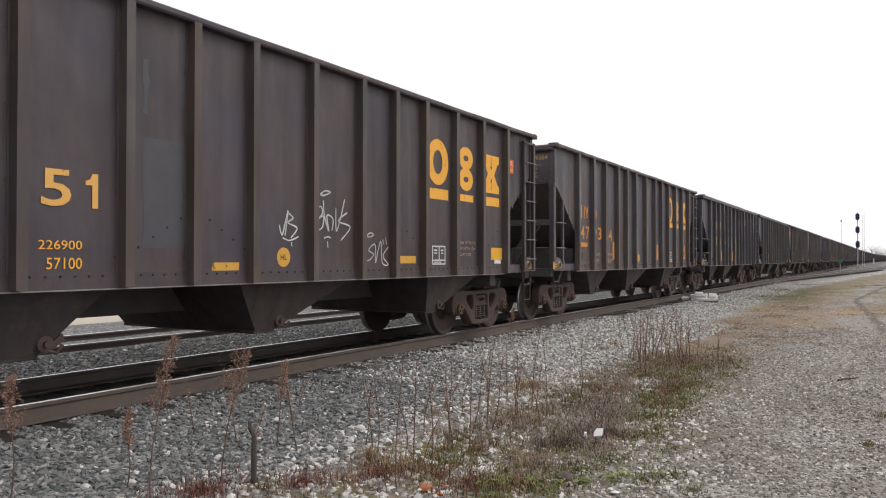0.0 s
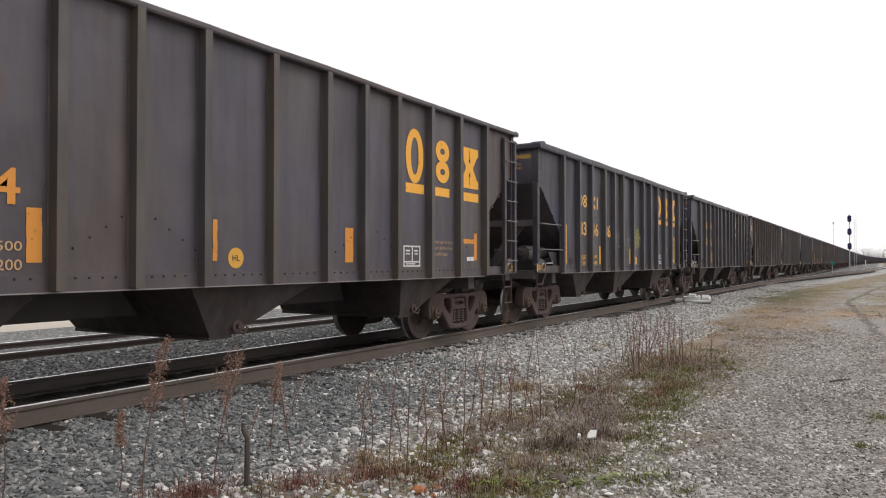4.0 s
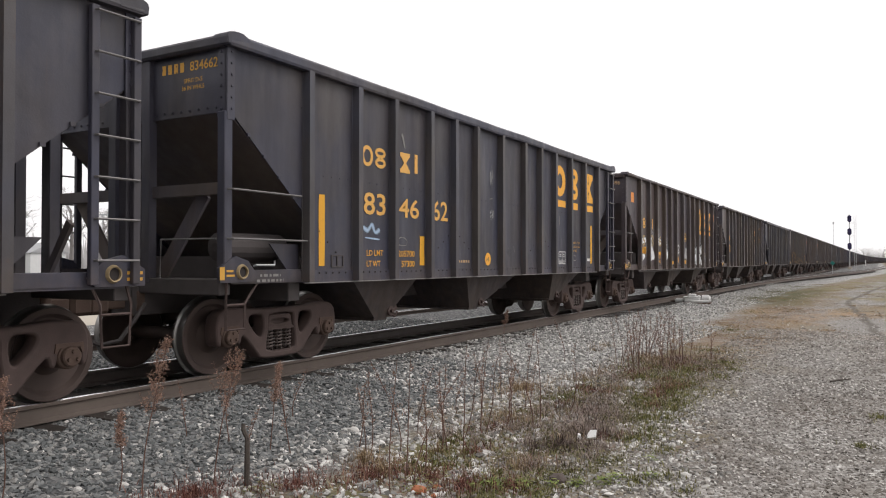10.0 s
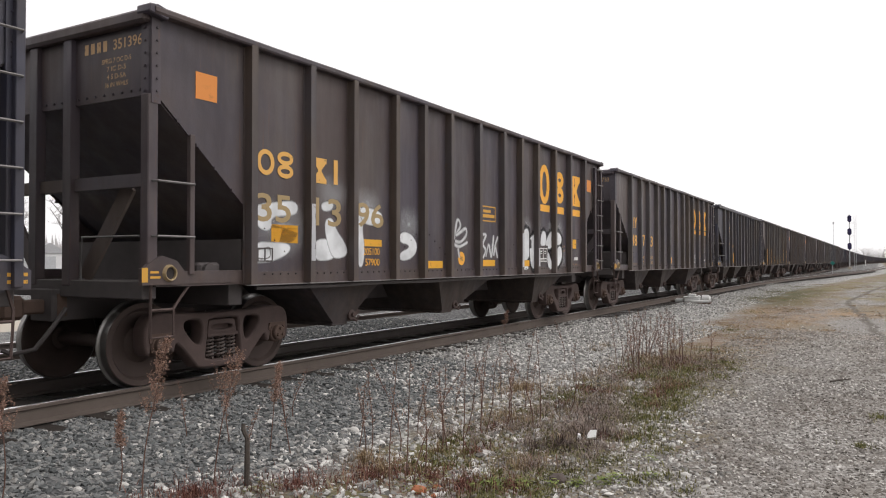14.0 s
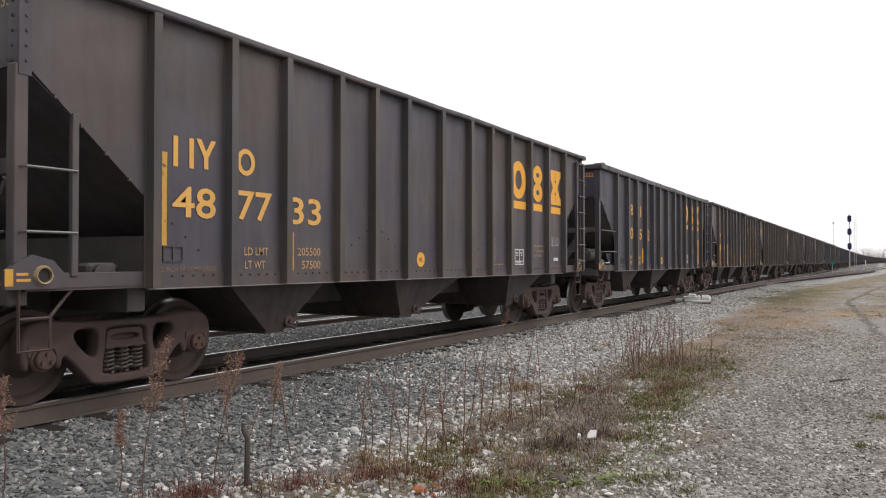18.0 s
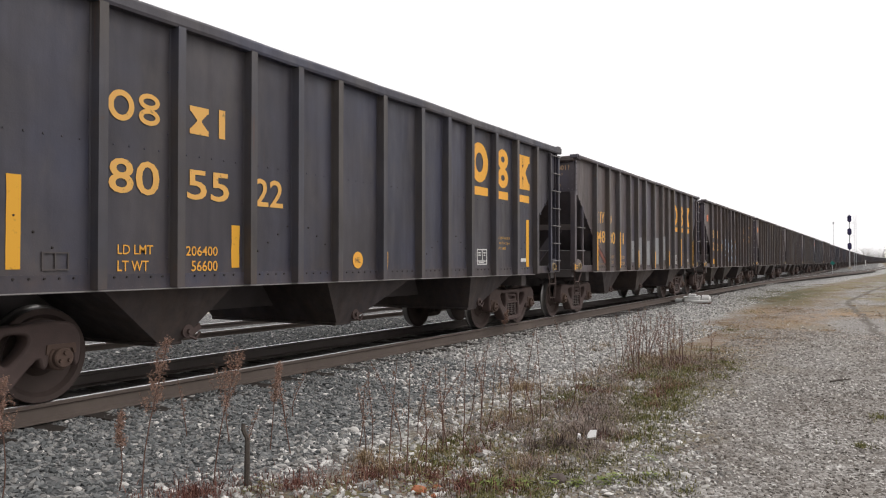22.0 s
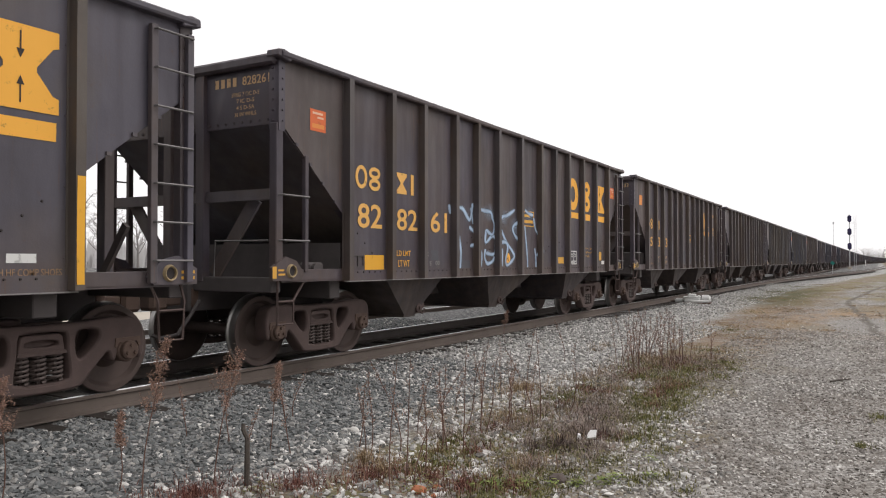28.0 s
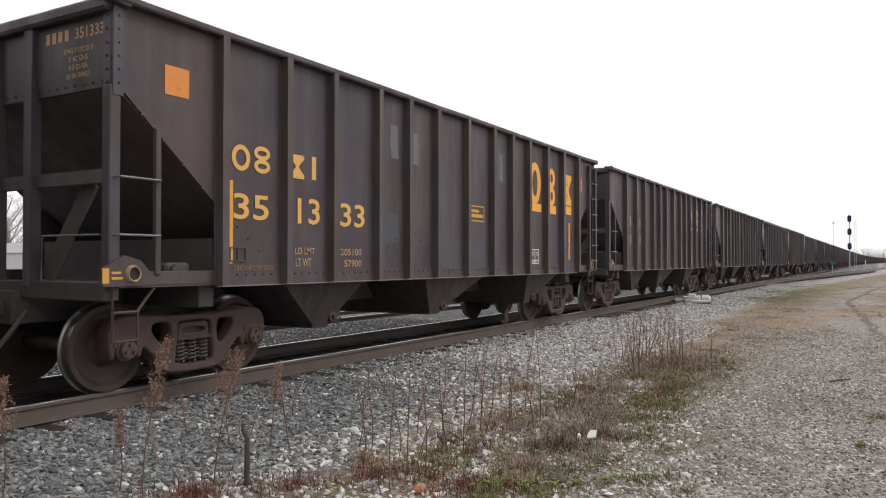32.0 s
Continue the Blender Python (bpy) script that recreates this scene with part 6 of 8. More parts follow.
def dress_car_g(c):
    emblem(c, "ring", 2.554, 2.838, 2.67, 2.96, "yellow")
    emblem(c, "twin", 2.888, 3.131, 2.67, 2.98, "yellow")
    emblem(c, "waist", 3.505, 3.758, 2.67, 2.96, "yellow")
    emblem(c, "tee", 3.798, 4.091, 2.67, 2.98, "yellow")
    digits(c, "80", 2.564, 3.131, 1.99, 2.32, "yellow")
    digits(c, "55", 3.475, 4.051, 1.99, 2.30, "yellow")
    digits(c, "22", 4.436, 4.907, 1.98, 2.30, "yellow")
    tape(c, 1.628, 1.754, 1.287, 2.070, "tape")
    digits(c, "LD LMT", 2.665, 3.060, 1.42, 1.51, "yellow", "load_stencil")
    digits(c, "LT WT", 2.665, 3.010, 1.26, 1.36, "yellow", "load_stencil")
    digits(c, "206400", 3.465, 3.889, 1.41, 1.51, "yellow", "load_stencil")
    digits(c, "56600", 3.536, 3.889, 1.25, 1.36, "yellow", "load_stencil")
    tape(c, 4.090, 4.209, 1.283, 1.747, "tape")
    round_mark(c, 6.400, 1.37, "yellow")
    tape(c, 7.018, 7.122, 1.222, 1.492, "tape")
    digits(c, "2 INCH HF COMP SHOES", 1.706, 2.291, 1.12, 1.18, "faded_mark", "shoe_stencil")
    emblem(c, "ring", 9.651, 10.333, 2.80, 3.41, "yellow")
    emblem(c, "twin", 10.727, 11.181, 2.76, 3.43, "yellow")
    emblem(c, "waist", 11.524, 12.207, 2.78, 3.46, "yellow")
    tape(c, 9.643, 10.333, 2.525, 2.674, "yellow", "underline")
    tape(c, 10.708, 11.183, 2.514, 2.663, "yellow", "underline")
    tape(c, 11.533, 12.187, 2.524, 2.664, "yellow", "underline")
    tape(c, 9.700, 9.800, 1.272, 1.695, "tape")
    data_box(c, 9.901, 10.292, 1.29, 1.57)
    size_lines(c, 10.616, 11.252, 1.57, 1.81, "yellow_worn")
    tape(c, 12.034, 12.174, 1.244, 2.183, "tape")
    tape(c, 11.778, 12.029, 1.338, 1.409, "white")
    stroke(c, "spray_dim", 0.013, (9.751, 1.44), (9.841, 1.47), (9.801, 1.32))
    digits(c, "2 INCH HF COMP SHOES", 11.53, 12.10, 1.11, 1.16, "faded_mark", "shoe_stencil")
    end_marks(c, "805522", 4, "orange")


def dress_car_h(c):
    emblem(c, "bar", 1.729, 1.986, 2.32, 2.61, "yellow")
    emblem(c, "vee", 2.016, 2.273, 2.33, 2.61, "yellow")
    emblem(c, "ring", 2.599, 2.866, 2.32, 2.61, "yellow")
    digits(c, "48", 1.739, 2.322, 1.82, 2.13, "yellow")
    digits(c, "80", 2.609, 3.172, 1.81, 2.13, "yellow")
    digits(c, "11", 3.478, 3.953, 1.82, 2.12, "yellow")
    rib_tape(c, 0, 1.13, 2.08, "tape")
    rib_tape(c, 2, 1.18, 2.13, "tape")
    rib_tape(c, 4, 1.17, 1.66, "tape")
    rib_tape(c, 6, 1.15, 1.64, "tape")
    rib_tape(c, 8, 1.20, 1.68, "tape")
    rib_tape(c, 10, 1.19, 2.13, "tape")
    rib_tape(c, 12, 1.15, 2.10, "tape")
    tape(c, 4.466, 5.004, 1.320, 1.933, "patch_grey", "repaint_patch")
    tape(c, 5.252, 5.818, 1.253, 2.052, "patch_grey", "repaint_patch")
    tape(c, 6.076, 6.694, 1.229, 1.977, "patch_grey", "repaint_patch")
    tape(c, 7.078, 7.782, 1.256, 2.089, "patch_grey", "repaint_patch")
    tape(c, 8.173, 8.691, 1.379, 2.167, "patch_grey", "repaint_patch")
    stroke(c, "stripe_red", 0.09, (1.611, 1.77), (2.362, 1.31))
    data_box(c, 9.869, 10.279, 1.27, 1.57)
    digits(c, "LD LMT", 2.737, 3.093, 1.43, 1.51, "tan_letters", "load_stencil")
    digits(c, "LT WT", 2.747, 3.044, 1.28, 1.36, "tan_letters", "load_stencil")
    digits(c, "205500", 3.617, 4.031, 1.41, 1.50, "tan_letters", "load_stencil")
    digits(c, "57500", 3.696, 4.031, 1.25, 1.34, "tan_letters", "load_stencil")
    digits(c, "2 INCH HF COMP SHOES", 1.611, 2.302, 1.25, 1.30, "faded_mark", "shoe_stencil")
    emblem(c, "ring", 9.720, 10.399, 2.65, 3.25, "yellow")
    emblem(c, "twin", 10.759, 11.240, 2.62, 3.28, "yellow")
    emblem(c, "waist", 11.590, 12.271, 2.61, 3.32, "yellow")
    tape(c, 9.720, 10.400, 2.373, 2.528, "yellow", "underline")
    tape(c, 10.756, 11.237, 2.383, 2.531, "yellow", "underline")
    tape(c, 11.588, 12.251, 2.379, 2.541, "yellow", "underline")
    size_lines(c, 10.679, 11.330, 1.40, 1.64, "tan_letters")
    tape(c, 11.829, 12.083, 1.339, 1.417, "white")
    digits(c, "2 INCH HF COMP SHOES", 11.600, 12.311, 1.23, 1.29, "faded_mark", "shoe_stencil")
    end_marks(c, "488011", 3, "tan_letters")


def dress_car_i(c):
    tape(c, 0.698, 1.002, 2.991, 3.264, "square_red", "square_mark")
    emblem(c, "ring", 1.635, 1.908, 2.35, 2.67, "yellow")
    emblem(c, "twin", 1.949, 2.222, 2.34, 2.67, "yellow")
    emblem(c, "waist", 2.648, 2.911, 2.35, 2.66, "yellow")
    emblem(c, "tee", 2.932, 3.205, 2.35, 2.66, "yellow")
    digits(c, "82", 1.686, 2.263, 1.81, 2.15, "yellow")
    digits(c, "82", 2.648, 3.215, 1.81, 2.13, "yellow")
    digits(c, "61", 3.610, 4.129, 1.81, 2.14, "yellow")
    tape(c, 1.855, 2.318, 1.222, 1.440, "tape")
    digits(c, "2 INCH HF COMP SHOES", 1.616, 2.302, 1.150, 1.190, "orange", "shoe_stencil")
    digits(c, "2", 3.487, 3.545, 1.437, 1.504, "dim_white", "load_stencil")
    digits(c, "5", 3.575, 3.632, 1.284, 1.352, "dim_white", "load_stencil")
    digits(c, "00", 3.758, 3.888, 1.288, 1.360, "dim_white", "load_stencil")
    digits(c, "LD LMT", 2.648, 3.023, 1.43, 1.51, "yellow", "load_stencil")
    digits(c, "LT WT", 2.688, 2.992, 1.27, 1.37, "yellow", "load_stencil")
    stroke(c, "spray_blue", 0.034, (4.962, 2.28), (5.023, 2.09), (5.053, 2.00))
    stroke(c, "spray_blue", 0.034, (4.911, 1.95), (5.053, 1.88), (5.165, 1.87))
    stroke(c, "spray_blue", 0.034, (5.175, 2.28), (5.490, 2.26), (5.744, 2.24), (5.805, 2.14), (5.886, 1.99), (5.795, 1.84), (5.551, 1.92))
    stroke(c, "spray_blue", 0.034, (5.551, 1.92), (5.531, 1.69), (5.805, 1.82), (5.937, 1.71), (5.876, 1.49), (5.541, 1.50))
    stroke(c, "spray_blue", 0.034, (5.531, 1.57), (5.490, 1.43), (5.602, 1.31), (5.795, 1.35), (5.896, 1.43))
    stroke(c, "spray_blue", 0.034, (6.790, 2.35), (6.455, 2.23), (6.201, 2.17), (6.171, 1.97), (6.394, 1.72), (6.658, 1.55), (6.760, 1.44), (6.587, 1.33), (6.415, 1.28), (6.364, 1.39), (6.455, 1.61), (6.364, 1.71), (6.079, 1.70))
    stroke(c, "spray_blue", 0.034, (6.079, 1.59), (6.221, 1.54), (6.211, 1.26))
    stroke(c, "spray_blue", 0.034, (6.963, 2.12), (6.750, 2.05), (6.689, 1.96), (6.790, 1.85), (6.912, 1.79), (7.095, 1.68))
    stroke(c, "spray_blue", 0.034, (7.257, 2.06), (7.328, 1.73), (7.389, 1.37), (7.399, 1.13))
    stroke(c, "spray_blue", 0.034, (7.176, 2.32), (7.145, 2.01))
    stroke(c, "spray_blue", 0.034, (7.277, 2.37), (7.480, 2.31), (7.682, 2.29))
    stroke(c, "spray_blue", 0.034, (7.703, 2.24), (7.804, 2.00), (8.098, 1.83), (8.209, 1.63), (8.168, 1.49), (7.844, 1.49))
    stroke(c, "spray_blue", 0.034, (7.763, 1.62), (7.824, 1.40), (7.824, 1.12))
    stroke(c, "spray_blue", 0.034, (5.257, 1.60), (5.368, 1.49), (5.358, 1.29), (5.257, 1.21))
    stroke(c, "spray_blue", 0.034, (5.165, 2.01), (5.246, 1.99), (5.226, 1.74), (5.165, 1.66), (4.942, 1.62))
    stroke(c, "spray_blue", 0.038, (4.200, 2.29), (4.240, 2.13))
    stroke(c, "spray_blue", 0.038, (4.352, 2.23), (4.657, 2.25), (4.921, 2.07), (5.033, 2.36))
    stroke(c, "spray_blue", 0.038, (4.423, 2.21), (4.505, 1.84), (4.606, 1.51), (4.556, 1.17))
    spray_mist(c, 6.262, 2.17, 0.28, 0.2, "spray_blue")
    spray_mist(c, 7.520, 2.30, 0.28, 0.2, "spray_blue")
    spray_mist(c, 6.821, 2.01, 0.28, 0.2, "spray_blue")
    spray_mist(c, 5.673, 2.23, 0.28, 0.2, "spray_blue")
    sign_frame(c, 7.115, 7.723, 2.05, 2.36)
    tape(c, 9.016, 9.407, 1.303, 1.440, "yellow_worn")
    round_mark(c, 6.465, 1.40, "yellow")
    tape(c, 3.637, 3.854, 1.369, 1.526, "patch_blue", "repaint_patch")
    tape(c, 4.485, 4.946, 1.228, 1.370, "patch_blue", "repaint_patch")
    emblem(c, "ring", 9.646, 10.353, 2.58, 3.22, "yellow")
    emblem(c, "twin", 10.708, 11.184, 2.57, 3.24, "yellow")
    emblem(c, "waist", 11.539, 12.277, 2.57, 3.25, "yellow")
    tape(c, 9.652, 10.370, 2.349, 2.484, "yellow", "underline")
    tape(c, 10.711, 11.206, 2.336, 2.487, "yellow", "underline")
    tape(c, 11.549, 12.283, 2.342, 2.486, "yellow", "underline")
    tape(c, 12.790, 13.097, 3.004, 3.286, "square_red", "square_mark")
    data_box(c, 9.828, 10.242, 1.28, 1.59)
    size_lines(c, 10.688, 11.296, 1.45, 1.68, "yellow_worn")
    tape(c, 11.864, 12.044, 1.372, 1.584, "yellow_worn")
    tape(c, 12.050, 12.277, 1.275, 1.362, "white")
    digits(c, "2 INCH HF COMP SHOES", 11.579, 12.288, 1.12, 1.19, "faded_mark", "shoe_stencil")
    end_marks(c, "828261", 4, "tan_letters")


def dress_car_j(c):
    tape(c, 0.705, 1.009, 3.019, 3.313, "square", "square_mark")
    emblem(c, "ring", 1.601, 1.882, 2.36, 2.65, "yellow")
    emblem(c, "twin", 1.942, 2.202, 2.36, 2.67, "yellow")
    emblem(c, "waist", 2.552, 2.802, 2.36, 2.65, "yellow")
    emblem(c, "tee", 2.852, 3.122, 2.37, 2.66, "yellow")
    digits(c, "35", 1.631, 2.182, 1.82, 2.11, "yellow")
    digits(c, "13", 2.682, 3.102, 1.81, 2.13, "yellow")
    digits(c, "33", 3.522, 4.062, 1.81, 2.12, "yellow")
    tape(c, 1.533, 1.622, 1.327, 2.241, "tape")
    digits(c, "LD LMT", 2.642, 3.012, 1.44, 1.52, "tan_letters", "load_stencil")
    digits(c, "LT WT", 2.652, 2.942, 1.29, 1.39, "tan_letters", "load_stencil")
    digits(c, "205100", 3.532, 3.992, 1.43, 1.52, "tan_letters", "load_stencil")
    digits(c, "57900", 3.612, 3.992, 1.28, 1.37, "tan_letters", "load_stencil")
    tape(c, 3.438, 3.487, 1.262, 1.704, "orange")
    sign_frame(c, 7.092, 7.692, 2.05, 2.33)
    tape(c, 4.709, 4.903, 2.857, 3.344, "patch_grey2", "repaint_patch")
    tape(c, 5.244, 5.471, 2.828, 3.300, "patch_grey2", "repaint_patch")
    tape(c, 8.325, 8.470, 2.848, 3.353, "patch_grey2", "repaint_patch")
    tape(c, 8.824, 9.004, 2.842, 3.306, "patch_grey2", "repaint_patch")
    tape(c, 4.454, 4.906, 1.624, 2.056, "patch_blue", "repaint_patch")
    tape(c, 6.145, 6.749, 1.235, 1.741, "patch_blue", "repaint_patch")
    tape(c, 7.072, 7.760, 1.196, 1.718, "patch_blue", "repaint_patch")
    emblem(c, "ring", 9.692, 10.302, 2.59, 3.33, "yellow")
    emblem(c, "twin", 10.712, 11.102, 2.58, 3.32, "yellow")
    emblem(c, "waist", 11.542, 12.112, 2.62, 3.31, "yellow")
    tape(c, 9.686, 10.333, 2.378, 2.547, "yellow", "underline")
    tape(c, 10.708, 11.163, 2.375, 2.556, "yellow", "underline")
    tape(c, 11.539, 12.109, 2.412, 2.597, "yellow", "underline")
    data_box(c, 9.772, 10.202, 1.30, 1.60)
    tape(c, 12.452, 12.837, 2.990, 3.317, "square_red", "square_mark")
    tape(c, 11.925, 12.028, 1.385, 2.222, "orange")
    digits(c, "2 INCH HF COMP SHOES", 1.641, 2.272, 1.25, 1.31, "faded_mark", "shoe_stencil")
    end_marks(c, "351333", 4, "tan_letters")


# ---- stones ----
def stone_material(name, *stops):
    n = Nodes(name, 0.9, 0.0, 0.25)
    rnd = n.add("NewGeometry").outputs["Random Per Island"]
    c = n.steps(rnd, *stops)
    if name.startswith("lot"):
        # browner, dirtier patches of the lot
        dirt = n.steps(n.noise(0.75, 5, n.where(world=True), 0.65), (0.44, 0.0), (0.62, 0.75))
        c = n.mix(dirt, c, n.mix(0.6, c, (0.20, 0.165, 0.135)))
    grain = n.noise(55, 3)
    c = n.mix(n.math("MULTIPLY", grain, 0.45), c, n.mix(0.5, c, (0.09, 0.08, 0.07)))
    n.bump(grain, 0.35, 0.004)
    return n.done(c)


ICO = None


def icosahedron():
    bm = bmesh.new()
    bmesh.ops.create_icosphere(bm, subdivisions=1, radius=1.0)
    v = np.array([p.co for p in bm.verts])
    f = np.array([[q.index for q in p.verts] for p in bm.faces])
    bm.free()
    return v, f


def scatter_stones(name, label, material, area, count, small, big, seed, keep=lambda x, y: True, flat=1.0):
    """Broken stones strewn over a rectangle of the plan, as one mesh."""
    r = np.random.RandomState(seed)
    base, face = icosahedron()
    x0, x1, y0, y1 = area
    spots = [(x, y) for x, y in zip(r.uniform(x0, x1, count), r.uniform(y0, y1, count)) if y > -x / 1.77 - 0.4 and keep(x, y)]
    n = len(spots)
    size = small + (big - small) * r.beta(1.6, 2.6, n)
    shape = size[:, None] * np.stack([r.uniform(0.85, 1.45, n), r.uniform(0.75, 1.1, n), flat * r.uniform(0.55, 0.95, n)], 1)
    v = base[None] * (1 + r.uniform(-0.12, 0.30, (n, len(base), 1)))
    for _ in range(6):
        side = r.normal(0, 1, (n, 1, 3))
        side /= np.linalg.norm(side, axis=2, keepdims=True)
        v = v - np.maximum(0, (v * side).sum(2, keepdims=True) - r.uniform(0.22, 0.62, (n, 1, 1))) * side
    v = v * 1.45 * shape[:, None, :]
    a, b = r.uniform(0, 2 * np.pi, n), r.normal(0, 0.5, n)
    ca, sa, cb, sb = np.cos(a)[:, None], np.sin(a)[:, None], np.cos(b)[:, None], np.sin(b)[:, None]
    X, Y, Z = v[..., 0], v[..., 1], v[..., 2]
    Y, Z = Y * cb - Z * sb, Y * sb + Z * cb
    X, Y = X * ca - Y * sa, X * sa + Y * ca
    p = np.array([(x, y, ground_height(x, y)) for x, y in spots])
    p[:, 2] += size * flat * r.uniform(-0.15, 0.40, n)
    co = np.stack([X + p[:, :1], Y + p[:, 1:2], Z + p[:, 2:]], 2).reshape(-1, 3)
    tris = (face[None] + (np.arange(n) * len(base))[:, None, None]).reshape(-1)
    me = bpy.data.meshes.new(name)
    me.vertices.add(len(co))
    me.vertices.foreach_set("co", co.astype(np.float32).ravel())
    me.loops.add(len(tris))
    me.loops.foreach_set("vertex_index", tris.astype(np.int32))
    me.polygons.add(len(tris) // 3)
    me.polygons.foreach_set("loop_start", np.arange(0, len(tris), 3, dtype=np.int32))
    me.update()
    me.shade_flat()
    me.materials.append(material)
    return tagged(new(name, me), label, "gravel", kind="stuff")


def build_stones():
    dark = stone_material("grey_ballast_stone", (0.0, (0.10, 0.108, 0.110)), (0.35, (0.17, 0.18, 0.182)), (0.75, (0.255, 0.262, 0.258)), (0.93, (0.34, 0.335, 0.32)), (0.965, (0.40, 0.39, 0.37)), (0.985, (0.74, 0.72, 0.69)))
    pale = stone_material("pale_limestone", (0.0, (0.18, 0.175, 0.165)), (0.3, (0.36, 0.352, 0.335)), (0.65, (0.54, 0.53, 0.505)), (0.88, (0.78, 0.765, 0.735)))
    lot = stone_material("lot_gravel_stone", (0.0, (0.20, 0.185, 0.168)), (0.4, (0.29, 0.27, 0.25)), (0.70, (0.42, 0.398, 0.372)), (0.90, (0.70, 0.675, 0.64)))
    clear = lambda x, y: (abs(abs(x - TRACK) - 0.7525) > 0.09 or 0.045 < x - TRACK - 0.7525 < 0.1) and not (abs(x - TRACK) < 1.2 and abs((y - 1.0 + 0.275) % 0.55 - 0.275) < 0.10 and math.sin(x * 91.7 + y * 57.3) > -0.75)
    bare = lambda x, y: not (0.80 < x - TRACK < 1.12 + 0.22 * math.sin(y * 2.1) and abs((y - 1.0 + 0.275) % 0.55 - 0.275) < 0.13 + 0.04 * math.sin(x * 40) and math.sin(y * 1.7 + 0.6) > -0.35)
    scatter_stones("ballast_stones", "grey crushed stone ballast beside the rail", dark, (-7.0, -4.2, 2.2, 10.5), 16500, 0.012, 0.032, 11, lambda x, y: clear(x, y) and bare(x, y))
    scatter_stones("shoulder_stones", "mixed grey and white stones on the ballast shoulder", pale, (-4.6, -2.6, 2.4, 10.5), 5200, 0.010, 0.036, 12)
    scatter_stones("white_ballast_stones", "pale crushed limestone along the track", pale, (-6.9, -3.3, 8.2, 20.0), 12000, 0.014, 0.034, 13, clear)
    scatter_stones("lot_gravel", "loose grey gravel on the lot", lot, (-2.9, 0.5, 4.4, 12.0), 21000, 0.006, 0.021, 14, flat=0.95)
    scatter_stones("edge_stones", "loose whitish stones where the lot meets the weeds", pale, (-2.3, -0.9, 4.6, 8.6), 1500, 0.010, 0.026, 21, lambda x, y: x + 1.65 + 0.10 * (y - 6.5) + 0.5 * noise.noise((x * 1.3, y * 0.9, 4)) < 0.35)
    scatter_stones("far_lot_gravel", "loose grey gravel on the lot", lot, (-2.7, 0.6, 12.0, 20.0), 9500, 0.008, 0.022, 15, flat=0.9)
    scatter_stones("far_lot_gravel", "loose grey gravel on the lot", lot, (-3.4, 0.8, 20.0, 45.0), 4200, 0.012, 0.032, 17, lambda x, y: 0.5 + 0.5 * math.sin(x * 91.7 + y * 57.3) > ((y - 18) / 28) ** 0.5, 0.5)
    scatter_stones("white_ballast_stones", "pale crushed limestone along the track", pale, (-6.4, -4.2, 20.0, 60.0), 11000, 0.014, 0.036, 18, lambda x, y: clear(x, y) and 0.5 + 0.5 * math.sin(x * 91.7 + y * 57.3) > (y - 24) / 36)
    scatter_stones("yard_ballast_stones", "grey ballast between the two tracks", dark, (-11.6, -8.55, 5.0, 17.0), 9500, 0.013, 0.034, 16)


def single_stone(name, label, category, x, y, size, material, seed, flat=0.7):
    bm = bmesh.new()
    bmesh.ops.create_icosphere(bm, subdivisions=2, radius=size)
    r = rng(seed)
    for v in bm.verts:
        v.co *= 1 + 0.25 * noise.noise(v.co * (1.5 / size) + Vector((seed, 0, 0)))
        v.co.z *= flat
    ob = part(name, bm, material)
    ob.matrix_world = pose(x, y, ground_height(x, y) + size * flat * 0.55, 0, 0, r.uniform(0, 360))
    return tagged(ob, label, category)


# ---- low growth ----
def blade_material(name, *stops):
    n = Nodes(name, 0.85, 0.0, 0.2)
    rnd = n.add("NewGeometry").outputs["Random Per Island"]
    return n.done(n.steps(rnd, *stops))


def tuft_field(name, label, material, patches, seed, length, width, lie):
    """Many thin bent blades over round patches (x, y, radius, count)."""
    r = rng(seed)
    pts, faces = [], []
    for cx, cy, rad, count in patches:
        for _ in range(count):
            a, d = r.uniform(0, 2 * math.pi), rad * abs(r.gauss(0, 0.5))
            x, y = cx + d * math.cos(a), cy + 1.4 * d * math.sin(a)
            z = ground_height(x, y) + 0.005
            h = r.uniform(*length)
            w = r.uniform(*width)
            t, s = r.uniform(0, 2 * math.pi), r.uniform(*lie)
            dx, dy = math.cos(t), math.sin(t)
            px, py = -dy * w, dx * w
            m = (x + dx * h * s * 0.4, y + dy * h * s * 0.4, z + h * (1 - s * 0.5) * 0.6)
            e = (x + dx * h * s, y + dy * h * s, z + h * (1 - s * 0.8))
            n = len(pts)
            pts += [(x - px, y - py, z), (x + px, y + py, z), (m[0] + px * 0.7, m[1] + py * 0.7, m[2]), (m[0] - px * 0.7, m[1] - py * 0.7, m[2]), e]
            faces += [(n, n + 1, n + 2, n + 3), (n + 3, n + 2, n + 4)]
    me = bpy.data.meshes.new(name)
    me.from_pydata(pts, [], faces)
    me.materials.append(material)
    return tagged(new(name, me), label, "plants", kind="stuff")


